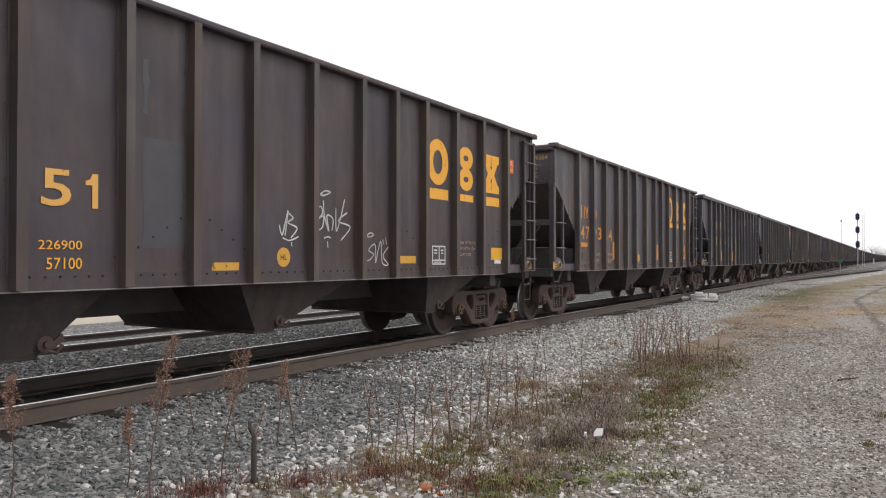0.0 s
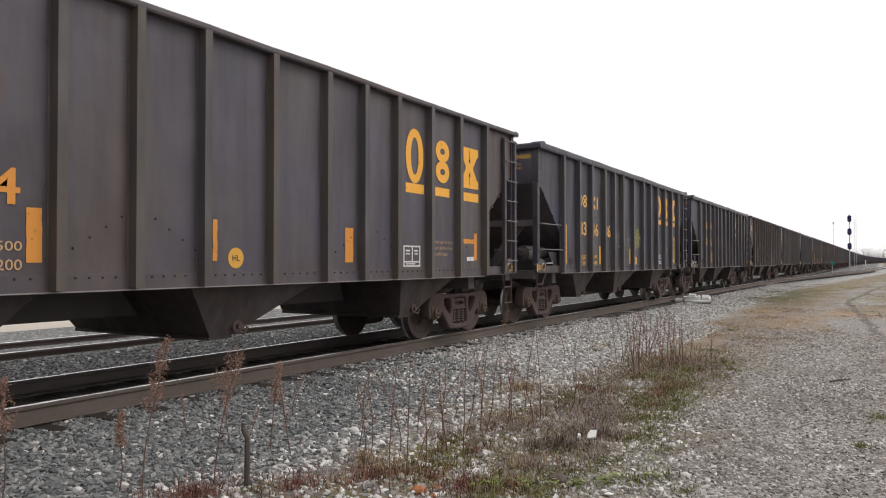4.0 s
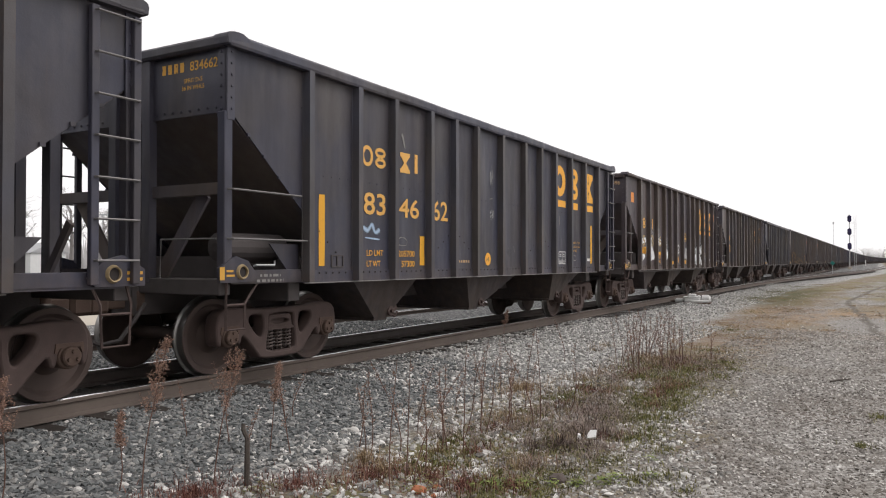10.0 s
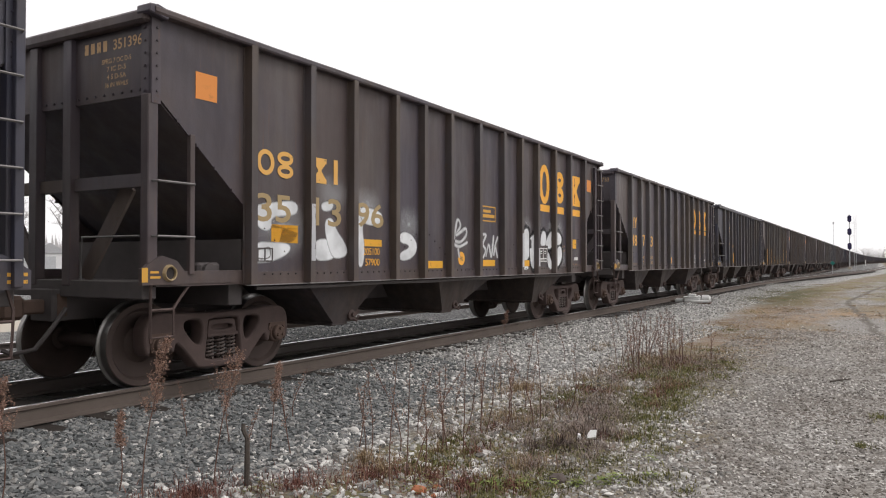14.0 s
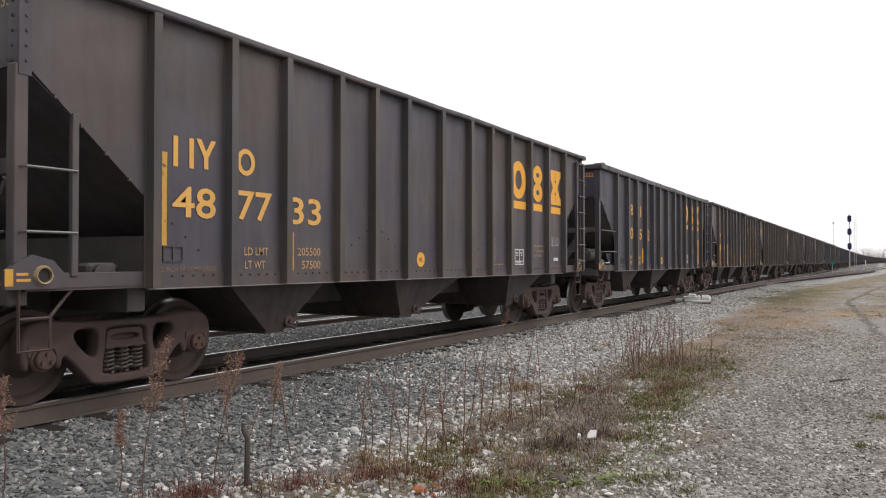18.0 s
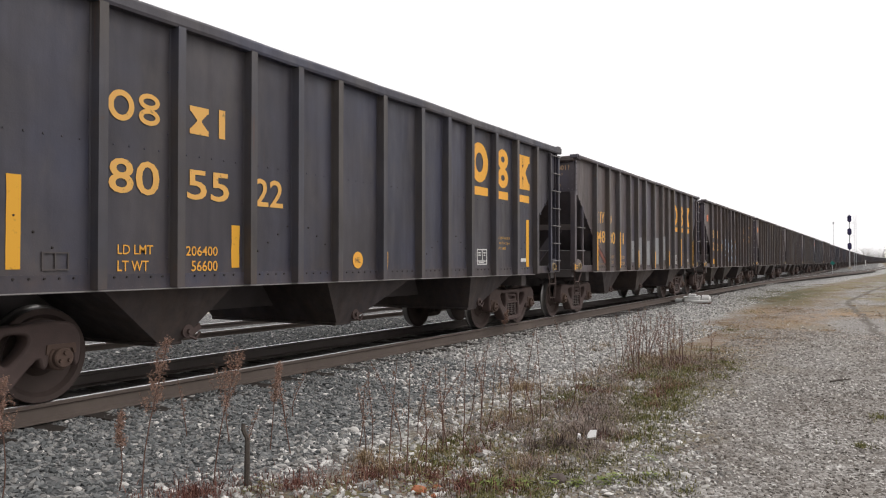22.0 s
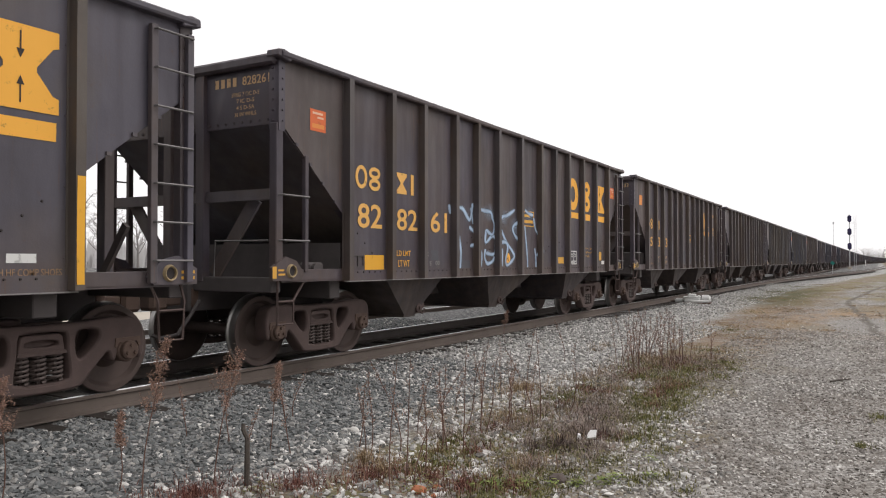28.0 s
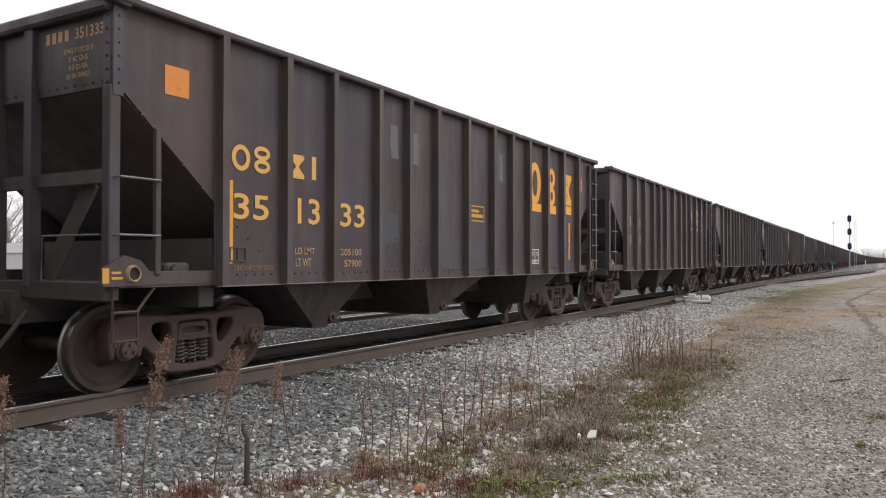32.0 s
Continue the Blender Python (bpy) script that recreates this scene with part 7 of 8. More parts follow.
def leaf_field(name, label, material, patches, seed, size):
    """Small broad leaves lying close to the ground."""
    r = rng(seed)
    pts, faces = [], []
    for cx, cy, rad, count in patches:
        for _ in range(count):
            a, d = r.uniform(0, 2 * math.pi), rad * math.sqrt(r.random()) * r.uniform(0.3, 1)
            x, y = cx + d * math.cos(a), cy + 1.3 * d * math.sin(a)
            z = ground_height(x, y) + r.uniform(0.01, 0.05)
            s, t, k = r.uniform(*size), r.uniform(0, 2 * math.pi), r.uniform(-0.5, 0.9)
            dx, dy = math.cos(t), math.sin(t)
            n = len(pts)
            pts += [(x, y, z), (x + dx * s - dy * s * 0.45, y + dy * s + dx * s * 0.45, z + s * k * 0.5), (x + dx * 2 * s, y + dy * 2 * s, z + s * k),
                    (x + dx * s + dy * s * 0.45, y + dy * s - dx * s * 0.45, z + s * k * 0.5)]
            faces.append((n, n + 1, n + 2, n + 3))
    me = bpy.data.meshes.new(name)
    me.from_pydata(pts, [], faces)
    me.materials.append(material)
    return tagged(new(name, me), label, "plants", kind="stuff")


def build_low_growth():
    r = rng(31)
    tan = blade_material("straw_blades", (0.0, (0.16, 0.11, 0.07)), (0.5, (0.28, 0.20, 0.12)), (0.9, (0.42, 0.32, 0.20)))
    brown = blade_material("dead_brown_blades", (0.0, (0.13, 0.10, 0.088)), (0.5, (0.24, 0.19, 0.165)), (0.9, (0.40, 0.33, 0.28)))
    green = blade_material("moss_green_blades", (0.0, (0.075, 0.078, 0.030)), (0.5, (0.145, 0.142, 0.052)), (0.9, (0.26, 0.245, 0.10)))
    red = blade_material("reddish_stem_blades", (0.0, (0.08, 0.03, 0.026)), (0.5, (0.16, 0.065, 0.052)), (0.9, (0.28, 0.15, 0.115)))
    strip = [(r.uniform(-3.6, -2.1), r.uniform(5.3, 13.5), r.uniform(0.2, 0.5), r.randint(40, 130)) for _ in range(60)]
    tuft_field("dead_thatch", "tangled brown dead stems lying along the lot's edge", brown, [(-2.55, 7.0, 0.5, 1300), (-2.72, 7.9, 0.6, 1200), (-2.95, 8.6, 0.6, 600), (-2.3, 6.4, 0.3, 180), (-2.45, 5.6, 0.3, 160), (-2.9, 12.7, 0.8, 900), (-3.2, 10.3, 0.5, 500)] + strip, 32, (0.06, 0.20), (0.0015, 0.0038), (0.45, 1.15))
    tuft_field("straw_grass", "dry straw-coloured grass tufts", tan, [(-4.0, 8.8, 0.7, 700), (-3.3, 7.2, 0.4, 350), (-3.4, 4.9, 0.35, 350), (-3.2, 12.4, 1.0, 700), (-2.5, 5.5, 0.4, 200)]
               + [(r.uniform(-4.6, -2.2), r.uniform(6, 16), 0.35, 90) for _ in range(18)], 33, (0.05, 0.22), (0.0015, 0.003), (0.2, 1.0))
    tuft_field("far_dry_grass", "dry tan grass on the far lot", tan, [(-3.3, 20.5, 1.3, 700), (-2.6, 28, 1.8, 900), (-2.4, 17.3, 0.8, 500), (-1.1, 20.3, 0.7, 260), (0.0, 26, 1.2, 500), (-3.0, 23.5, 1.2, 600)] + [(r.uniform(-4.6, 1.0), r.uniform(17, 60), r.uniform(0.5, 1.4), 160) for _ in range(50)], 34, (0.02, 0.07), (0.003, 0.008), (0.5, 1.1))
    tuft_field("moss_grass", "short green grass and moss", green, [(-2.4, 5.1, 0.4, 230), (-1.6, 5.6, 0.30, 260), (-1.42, 5.85, 0.25, 140), (-1.62, 6.6, 0.30, 200), (-1.95, 7.4, 0.35, 300), (-1.2, 5.55, 0.2, 90), (-1.95, 5.35, 0.3, 130), (-1.9, 6.1, 0.35, 130), (-3.3, 8.7, 0.6, 700), (-2.3, 9.9, 0.7, 900), (-2.15, 7.9, 0.5, 600), (-2.5, 9.0, 0.6, 800), (-2.9, 10.6, 0.6, 600), (-2.7, 14.5, 1.0, 600), (-3.1, 19, 1.6, 700), (-3.6, 26, 2.4, 700)]
               + [(r.uniform(-3.5, -1.9), r.uniform(4.6, 13), 0.3, 150) for _ in range(170)] + [(-0.01, 9.2, 0.18, 160), (-0.15, 7.6, 0.15, 130), (-4.75, 36, 1.6, 1300), (-4.7, 44, 2.0, 1300), (-4.7, 54, 2.2, 900)], 35, (0.02, 0.07), (0.002, 0.005), (0.2, 0.9))
    leaf_field("broad_leaf_weeds", "small green broad-leaved weeds", green, [(-2.38, 5.08, 0.35, 170), (-2.15, 5.35, 0.25, 120), (-2.9, 4.75, 0.3, 200), (-2.2, 6.2, 0.35, 160), (-2.5, 9.0, 0.5, 240), (-3.1, 9.5, 0.5, 220), (-3.9, 4.1, 0.2, 120)], 36, (0.008, 0.022))
    fresh = blade_material("fresh_green_leaves", (0.0, (0.10, 0.135, 0.035)), (0.5, (0.18, 0.225, 0.06)), (0.9, (0.27, 0.31, 0.11)))
    leaf_field("leaf_rosettes", "fresh green rosettes of broad-leaved weeds", fresh, [(-2.45, 5.00, 0.10, 70), (-2.28, 5.08, 0.12, 90), (-1.93, 5.32, 0.08, 50), (-1.76, 5.48, 0.10, 60), (-1.72, 5.62, 0.07, 40), (-2.08, 5.22, 0.07, 30), (-1.5, 5.75, 0.06, 24), (-1.62, 6.25, 0.07, 26), (-2.55, 4.86, 0.07, 34)], 38, (0.010, 0.026))
    dusk = blade_material("dark_dead_stems", (0.0, (0.045, 0.031, 0.027)), (0.6, (0.10, 0.070, 0.060)), (0.9, (0.20, 0.15, 0.125)))
    tuft_field("dark_dead_stems", "dark tangled clump of dead branching stems", dusk, [(-2.47, 6.35, 0.26, 240), (-2.33, 6.85, 0.26, 230), (-2.62, 6.15, 0.20, 90), (-2.5, 7.3, 0.28, 110), (-2.75, 8.2, 0.3, 130), (-2.2, 6.4, 0.2, 60), (-3.1, 8.0, 0.3, 80), (-2.1, 5.6, 0.3, 60)], 39, (0.08, 0.24), (0.0014, 0.0034), (0.3, 1.1))
    tuft_field("straw_clump", "small clump of pale dry grass", tan, [(-3.93, 8.92, 0.16, 260), (-3.68, 5.05, 0.13, 220), (-3.3, 5.6, 0.10, 90)], 40, (0.08, 0.22), (0.0015, 0.003), (0.2, 0.8))
    tuft_field("red_stem_weeds", "low reddish-brown weed stems", red, [(r.uniform(-3.5, -2.2), r.uniform(5.3, 12.8), 0.3, 90) for _ in range(30)] + [(-4.2, 3.75, 0.45, 900), (-3.75, 4.3, 0.45, 500), (-3.4, 4.75, 0.5, 700), (-2.95, 4.95, 0.35, 300), (-2.62, 4.82, 0.3, 420), (-2.3, 5.0, 0.25, 200), (-2.9, 12.9, 0.7, 400)], 37, (0.04, 0.14), (0.0015, 0.004), (0.2, 1.0))


# ---- tall dead weeds ----
def weed_kind(name, label, height, seed, plume, lean=None, wide=1.0):
    """A dead stalk: a leaning stem, side twigs and a seed head."""
    r = rng(seed)
    weed = thing(name, label, "weed", "dead weeds beside the track")
    lean = lean or (r.uniform(-0.42, 0.42), r.uniform(-0.42, 0.42))
    wave = r.uniform(-0.03, 0.03)
    at = lambda k: Vector((lean[0] * height * k * (0.4 + 0.6 * k) + wave * math.sin(5 * k), lean[1] * height * k * k + wave * math.sin(4 * k + 1), height * k))
    part("stem", tube(bmesh.new(), [at(k / 6) for k in range(7)], 0.0056, 5, 0.35), M["weed_stem"], weed)
    twigs, seeds = bmesh.new(), bmesh.new()
    n = r.randint(30, 36) if plume else r.randint(5, 9)
    low = 0.52 if plume else 0.35
    for i in range(n):
        k = low + (0.99 - low) * i / n
        a = r.uniform(0, 2 * math.pi)
        reach = (0.19 * wide if plume else 0.085) * height * (1.15 - k) * 2.0 * r.uniform(0.6, 1.2)
        p0 = at(k)
        p2 = p0 + Vector((math.cos(a) * reach * 0.5, math.sin(a) * reach * 0.5, reach * r.uniform(0.7, 1.1)))
        tube(twigs, [p0, (p0 + p2) / 2 + Vector((0, 0, -0.1 * reach)), p2], 0.0016, 3, 0.6)
        for _ in range(30 if plume else 12):
            q = p0.lerp(p2, r.uniform(0.25, 1.05)) + Vector((r.gauss(0, 0.011), r.gauss(0, 0.011), r.gauss(0, 0.012)))
            s = r.uniform(0.0025, 0.0062)
            v = [seeds.verts.new(q + Vector((r.uniform(-1, 1), r.uniform(-1, 1), r.uniform(-1, 1))) * s * 1.6) for _ in range(4)]
            for f in ((0, 1, 2), (0, 2, 3), (0, 3, 1), (1, 3, 2)):
                seeds.faces.new([v[j] for j in f])
    tagged(part("branchlet", twigs, M["weed_stem"], weed), kind="stuff")
    tagged(part("seed_head", seeds, M["weed_seed"], weed), kind="stuff")
    return weed


def build_weeds():
    M["weed_stem"] = plain("dead_weed_stem", (0.17, 0.10, 0.078), 0.9, 0, 0.3, 20)
    M["weed_seed"] = plain("dead_seed_head", (0.34, 0.215, 0.165), 0.9, 0, 0.35, 40)
    tall = "tall dead reddish-brown weed with a feathery seed head"
    thin = "slender dead brown weed stalk with few twigs"
    plumes = [weed_kind("dead_weed", tall, h, 50 + k, True, lean, wide)
              for k, (h, lean, wide) in enumerate(((0.99, (0.17, 0.10), 1.15), (1.14, (0.10, 0.06), 0.62), (0.86, (0.09, 0.05), 0.8), (0.79, (0.11, 0.07), 0.5), (0.60, (0.13, 0.05), 0.5), (0.62, (-0.05, 0.1), 0.9)))]
    stalks = [weed_kind("dead_weed", thin, h, 60 + k, False) for k, h in enumerate((0.62, 0.75, 0.85, 0.52, 0.95, 0.7))]
    used = set()
    r = rng(71)

    def plant(kind, x, y, turn=None):
        m = pose(x, y, ground_height(x, y) - 0.01, 0, 0, r.uniform(0, 360) if turn is None else turn)
        if id(kind) in used:
            copy_thing(kind, m)
        else:
            used.add(id(kind))
            kind.matrix_world = m

    for k, x, y in ((0, -4.26, 3.99), (1, -4.32, 3.43), (2, -5.07, 2.87), (3, -4.60, 4.94), (4, -4.71, 3.50), (5, -6.15, 13.0)):
        plant(plumes[k], x, y, 0)
    for k, x, y in ((0, -3.88, 5.35), (4, -3.19, 4.95), (2, -3.28, 6.44), (1, -3.31, 5.68), (0, -3.38, 7.28), (4, -3.06, 4.53), (2, -2.99, 4.77), (1, -3.04, 5.0), (1, -3.77, 5.28), (0, -3.3, 5.77), (2, -3.36, 6.18), (4, -3.35, 6.52), (1, -3.31, 7.14), (0, -3.25, 7.52)):
        plant(stalks[k], x, y)
    for _ in range(44):
        plant(stalks[r.randrange(6)], r.gauss(-3.25, 0.42), r.gauss(12.6, 0.75))
    for _ in range(12):
        plant(stalks[r.randrange(6)], r.uniform(-4.1, -2.9), r.uniform(5.2, 8.6))
    for _ in range(8):
        plant(stalks[r.choice((0, 3))], r.uniform(-5.6, -3.6), r.uniform(4.2, 7.5))


# ---- small things on the ground ----
def build_litter():
    paper = plain("white_litter", (0.90, 0.90, 0.89), 0.6, 0, 0.03)
    bm = plate(bmesh.new(), [(-0.042, 0.0), (0.04, 0.0), (0.06, 0.062), (0.0, 0.07), (-0.035, 0.032)], -0.03, 0.032)
    for v in bm.verts:
        v.co += Vector((0.012 * noise.noise(v.co * 30), 0.012 * noise.noise(v.co * 31 + Vector((5, 0, 0))), 0))
    ob = part("litter", bm, paper)
    ob.matrix_world = pose(-2.25, 6.55, -0.235, 8, -25, -65)
    tagged(ob, "crumpled white paper cup lying in dead weeds", "litter")
    bm = plate(bmesh.new(), [(-0.02, 0.0), (0.022, 0.0), (0.015, 0.045), (-0.015, 0.04)], -0.012, 0.012)
    ob = part("litter", bm, paper)
    ob.matrix_world = pose(-2.375, 6.56, -0.255, 0, 10, 30)
    tagged(ob, "small scrap of white paper", "litter")
    white = plain("white_stone", (0.62, 0.60, 0.57), 0.85, 0, 0.15, 12, 0.4)
    for k, (x, y, s) in enumerate(((-4.4, 5.89, 0.055), (-6.02, 4.91, 0.03), (-4.8, 3.63, 0.035), (-1.29, 5.91, 0.04), (-4.21, 5.2, 0.035), (-4.96, 3.37, 0.035), (-1.61, 6.85, 0.035), (-1.72, 6.71, 0.028), (-5.6, 4.2, 0.03), (-3.7, 5.0, 0.04))):
        tagged(single_stone("stone", "pale white limestone piece on the gravel", "stone", x, y, s, white, k + 3), group="white stones")
    single_stone("stone", "dark brown rounded stone beside the grass", "stone", -2.1, 5.34, 0.065, plain("brown_stone", (0.12, 0.095, 0.085), 0.85, 0, 0.2, 10, 0.3), 40)
    clay = plain("orange_brick", (0.42, 0.16, 0.08), 0.9, 0, 0.25, 12, 0.4)
    for k, (x, y, s) in enumerate(((-2.87, 4.62, 0.06), (-2.80, 4.75, 0.035), (-2.72, 4.58, 0.028))):
        tagged(single_stone("brick_fragment", "broken orange brick fragment in weeds", "brick", x, y, s, clay, k + 60, 0.55), group="brick fragments")
    bark = plain("grey_bark", (0.085, 0.072, 0.062), 0.95, 0, 0.35, 20, 0.6)
    ob = part("stump", tube(bmesh.new(), [(0, 0, -0.05), (0.005, 0.0, 0.12), (-0.005, 0.01, 0.30), (-0.035, 0.0, 0.36), (-0.045, 0.01, 0.40)], 0.022, 7, 0.7), bark)
    ob.matrix_world = pose(-4.04, 4.1, -0.25)
    tagged(ob, "short weathered grey-brown stick standing in gravel", "stick")
    ob = part("branch", tube(bmesh.new(), [(-0.22, 0, 0.02), (-0.05, 0.02, 0.025), (0.12, 0.0, 0.03), (0.24, 0.05, 0.02)], 0.014, 6, 0.5), bark)
    ob.matrix_world = pose(-0.46, 11.7, -0.30, 0, 0, 55)
    tagged(ob, "fallen dark branch on the gravel lot", "branch")


# ---- switch machine ----
def build_switch_machine():
    sm = thing("switch_machine", "light grey steel switch machine beside the rails", "switch machine")
    part("motor_case", box(bmesh.new(), -0.46, 0.10, -0.34, 0.26, 0.0, 0.17, 0.03), M["machine"], sm)
    part("lid", box(bmesh.new(), -0.49, 0.13, -0.37, 0.29, 0.172, 0.21, 0.015), M["machine"], sm)
    part("hump", box(bmesh.new(), -0.34, -0.02, -0.20, 0.16, 0.212, 0.31, 0.05), M["machine"], sm)
    part("hump", box(bmesh.new(), 0.02, 0.12, -0.25, -0.05, 0.212, 0.26, 0.02), M["machine"], sm)
    part("gear_case", spun(bmesh.new(), [(0.0, 0.02), (0.02, 0.12), (0.26, 0.12), (0.30, 0.04)], 14, at=(0.16, -0.05, 0.15)), M["machine"], sm)
    part("rod_cover", box(bmesh.new(), -0.20, 0.44, -0.50, -0.38, 0.0, 0.09, 0.02), M["machine"], sm)
    part("side_cover", box(bmesh.new(), -0.80, -0.50, -0.20, 0.20, 0.0, 0.12, 0.03), M["machine"], sm)
    part("junction_box", box(bmesh.new(), 0.20, 0.46, 0.20, 0.44, 0.0, 0.20, 0.02), M["machine"], sm)
    part("base_plate", box(bmesh.new(), -0.52, 0.50, -0.55, 0.50, -0.05, -0.001, 0.01), M["rusty"], sm)
    part("throw_rod", tube(bmesh.new(), [(-0.2, 0.0, 0.06), (-1.0, 0.0, 0.02)], 0.025, 8), M["rusty"], sm)
    part("lock_rod", tube(bmesh.new(), [(-0.2, 0.42, 0.06), (-1.0, 0.42, 0.02)], 0.02, 8), M["rusty"], sm)
    for y in (-0.3, 0.45):
        part("head_tie", box(bmesh.new(), -1.9, 0.45, y - 0.11, y + 0.11, -0.2, -0.053, 0.01), M["tie"], sm)
    sm.matrix_world = pose(-5.97, 29.5, -0.19, 0, 0, 8)


# ---- signal and signs ----
def build_signal():
    sg = thing("railway_signal", "tall aluminium signal mast with three dark heads", "railway signal")
    part("mast", tube(bmesh.new(), [(0, 0, -0.1), (0, 0, 10.2)], 0.10, 10), M["mast"], sg)
    part("foot", box(bmesh.new(), -0.35, 0.35, -0.35, 0.35, -0.3, 0.15, 0.03), M["concrete"], sg)
    head = None
    for z in (9.4, 6.9, 4.1):
        if head is None:
            bm = bmesh.new()
            m = 20
            ring = [(0.36 * math.cos(2 * math.pi * i / m), (0.36 if abs(math.sin(2 * math.pi * i / m)) < 0 else 0.36) * math.sin(2 * math.pi * i / m) + (0.30 if math.sin(2 * math.pi * i / m) > 0 else -0.30)) for i in range(m)]
            a = [bm.verts.new((p, -0.14, q)) for p, q in ring]
            b = [bm.verts.new((p, -0.10, q)) for p, q in ring]
            bm.faces.new(a)
            bm.faces.new(b[::-1])
            for i in range(m):
                bm.faces.new((a[i], a[(i + 1) % m], b[(i + 1) % m], b[i]))
            for q in (0.32, 0.0, -0.32):
                spun(bm, [(-0.14, 0.12), (-0.40, 0.12)], 12, "y", (0, 0, q))
            box(bm, -0.2, 0.2, -0.1, 0.15, -0.5, 0.5, 0.03)
            head = part("signal_head", bm, M["signal_blue"], sg, "violet-black oval signal head")
            o = head
        else:
            o = share("signal_head", head, sg)
        o.location = (0, -0.12, z)
        part("bracket", box(bmesh.new(), -0.08, 0.08, -0.12, 0.12, z - 0.06, z + 0.06), M["mast"], sg)
    for x in (0.78, 1.12):
        part("ladder_rail", tube(bmesh.new(), [(x, 0.2, -0.2), (x, 0.2, 10.0)], 0.03, 6), M["mast"], sg)
    rung = None
    for k in range(24):
        if rung is None:
            rung = part("ladder_rung", tube(bmesh.new(), [(0.78, 0.2, 0), (1.12, 0.2, 0)], 0.018, 5), M["mast"], sg)
            rung.location = (0, 0, 0.3)
        else:
            share("ladder_rung", rung, sg, (0, 0, 0.3 + 0.4 * k))
    for z in (3.4, 6.1, 8.6):
        part("ladder_stay", tube(bmesh.new(), [(0.0, 0.05, z), (0.95, 0.2, z)], 0.03, 5), M["mast"], sg)
    sg.matrix_world = pose(-4.95, 165, 0.1)

    sign = thing("marker_sign", "small teal board on a steel post", "sign")
    part("board", plate(bmesh.new(), [(-0.26, 1.40), (0, 1.14), (0.26, 1.40), (0, 1.66)], -0.02, 0.02), M["teal"], sign)
    part("post", box(bmesh.new(), -0.07, -0.021, -0.03, 0.03, -0.1, 1.6), M["galv"], sign)
    sign.matrix_world = pose(-4.55, 95, -0.28, 0, 0, -85)

    mark = thing("milepost", "low white post far along the track", "post")
    part("post", box(bmesh.new(), -0.18, 0.18, -0.1, 0.1, 0, 2.0, 0.03), plain("white_post", (0.75, 0.75, 0.73), 0.6), mark)
    mark.matrix_world = pose(-4.6, 330, -0.3)

    mast = thing("radio_mast", "thin pale radio mast beyond the train", "mast")
    part("pole", tube(bmesh.new(), [(0, 0, -0.5), (0, 0, 15.3)], 0.10, 6, 0.5), M["mast"], mast)
    part("antenna", box(bmesh.new(), -0.25, 0.25, -0.1, 0.1, 14.4, 15.2), M["mast"], mast)
    mast.matrix_world = pose(-14.0, 300, 0)


# ---- distance ----
def bare_tree(seed, height):
    """A leafless tree: a tapered trunk, limbs and a crown of fine twigs."""
    r = rng(seed)
    tree = thing("bare_tree", "leafless grey-brown tree in the distance", "tree", "bare trees")
    top = Vector((r.uniform(-0.06, 0.06) * height, r.uniform(-0.06, 0.06) * height, height * 0.62))
    part("trunk", tube(bmesh.new(), [(0, 0, -0.4), top * 0.5 + Vector((0.02 * height, 0, 0)), top], height * 0.022, 7, 0.45), M["bark"], tree)
    twigs = bmesh.new()
    for i in range(11):
        p = top * (0.35 + 0.065 * i)
        a = i * 2.4 + r.uniform(-0.4, 0.4)
        n = height * r.uniform(0.24, 0.36)
        q = p + Vector((math.cos(a) * n * 0.75, math.sin(a) * n * 0.75, n * r.uniform(0.6, 1.0)))
        part("limb", tube(bmesh.new(), [p, (p + q) / 2 + Vector((0, 0, -0.06 * n)), q], height * 0.0075, 5, 0.4), M["bark"], tree)
        for j in range(7):
            b = p.lerp(q, 0.35 + 0.1 * j)
            e = b + Vector((r.gauss(0, 1), r.gauss(0, 1), r.uniform(0.2, 1.4))) * height * 0.065
            tube(twigs, [b, e], height * 0.0034, 3, 0.4)
            for _ in range(4):
                c = b.lerp(e, r.uniform(0.3, 1))
                tube(twigs, [c, c + Vector((r.gauss(0, 1), r.gauss(0, 1), r.uniform(0.1, 1.2))) * height * 0.038], height * 0.0018, 3, 0.5)
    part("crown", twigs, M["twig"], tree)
    return tree


def far_woods(name, label, x0, y0, x1, y1, low, high, count, seed):
    """A hedge of bare brush, distant or added out of view: many upright, branching slivers."""
    r = rng(seed)
    pts, faces = [], []
    d = Vector((x1 - x0, y1 - y0, 0)).normalized()
    side = Vector((-d.y, d.x, 0))
    for _ in range(count):
        k = r.random()
        base = Vector((x0 + (x1 - x0) * k, y0 + (y1 - y0) * k, -0.4)) + side * r.gauss(0, 4)
        h = (low + (high - low) * (0.5 + 0.5 * noise.noise((k * 9, seed, 0)))) * r.uniform(0.5, 1.1)
        t = base + d * r.gauss(0, 0.13 * h) + Vector((0, 0, h))
        w = d * h * r.uniform(0.012, 0.045)
        n = len(pts)
        m = base.lerp(t, 0.55)
        pts += [base - w, base + w, m + w * 1.4, t, m - w * 1.4]
        faces.append((n, n + 1, n + 2, n + 3, n + 4))
    me = bpy.data.meshes.new(name)
    me.from_pydata(pts, [], faces)
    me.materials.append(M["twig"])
    tagged(new(name, me), label, "woods", kind="stuff")


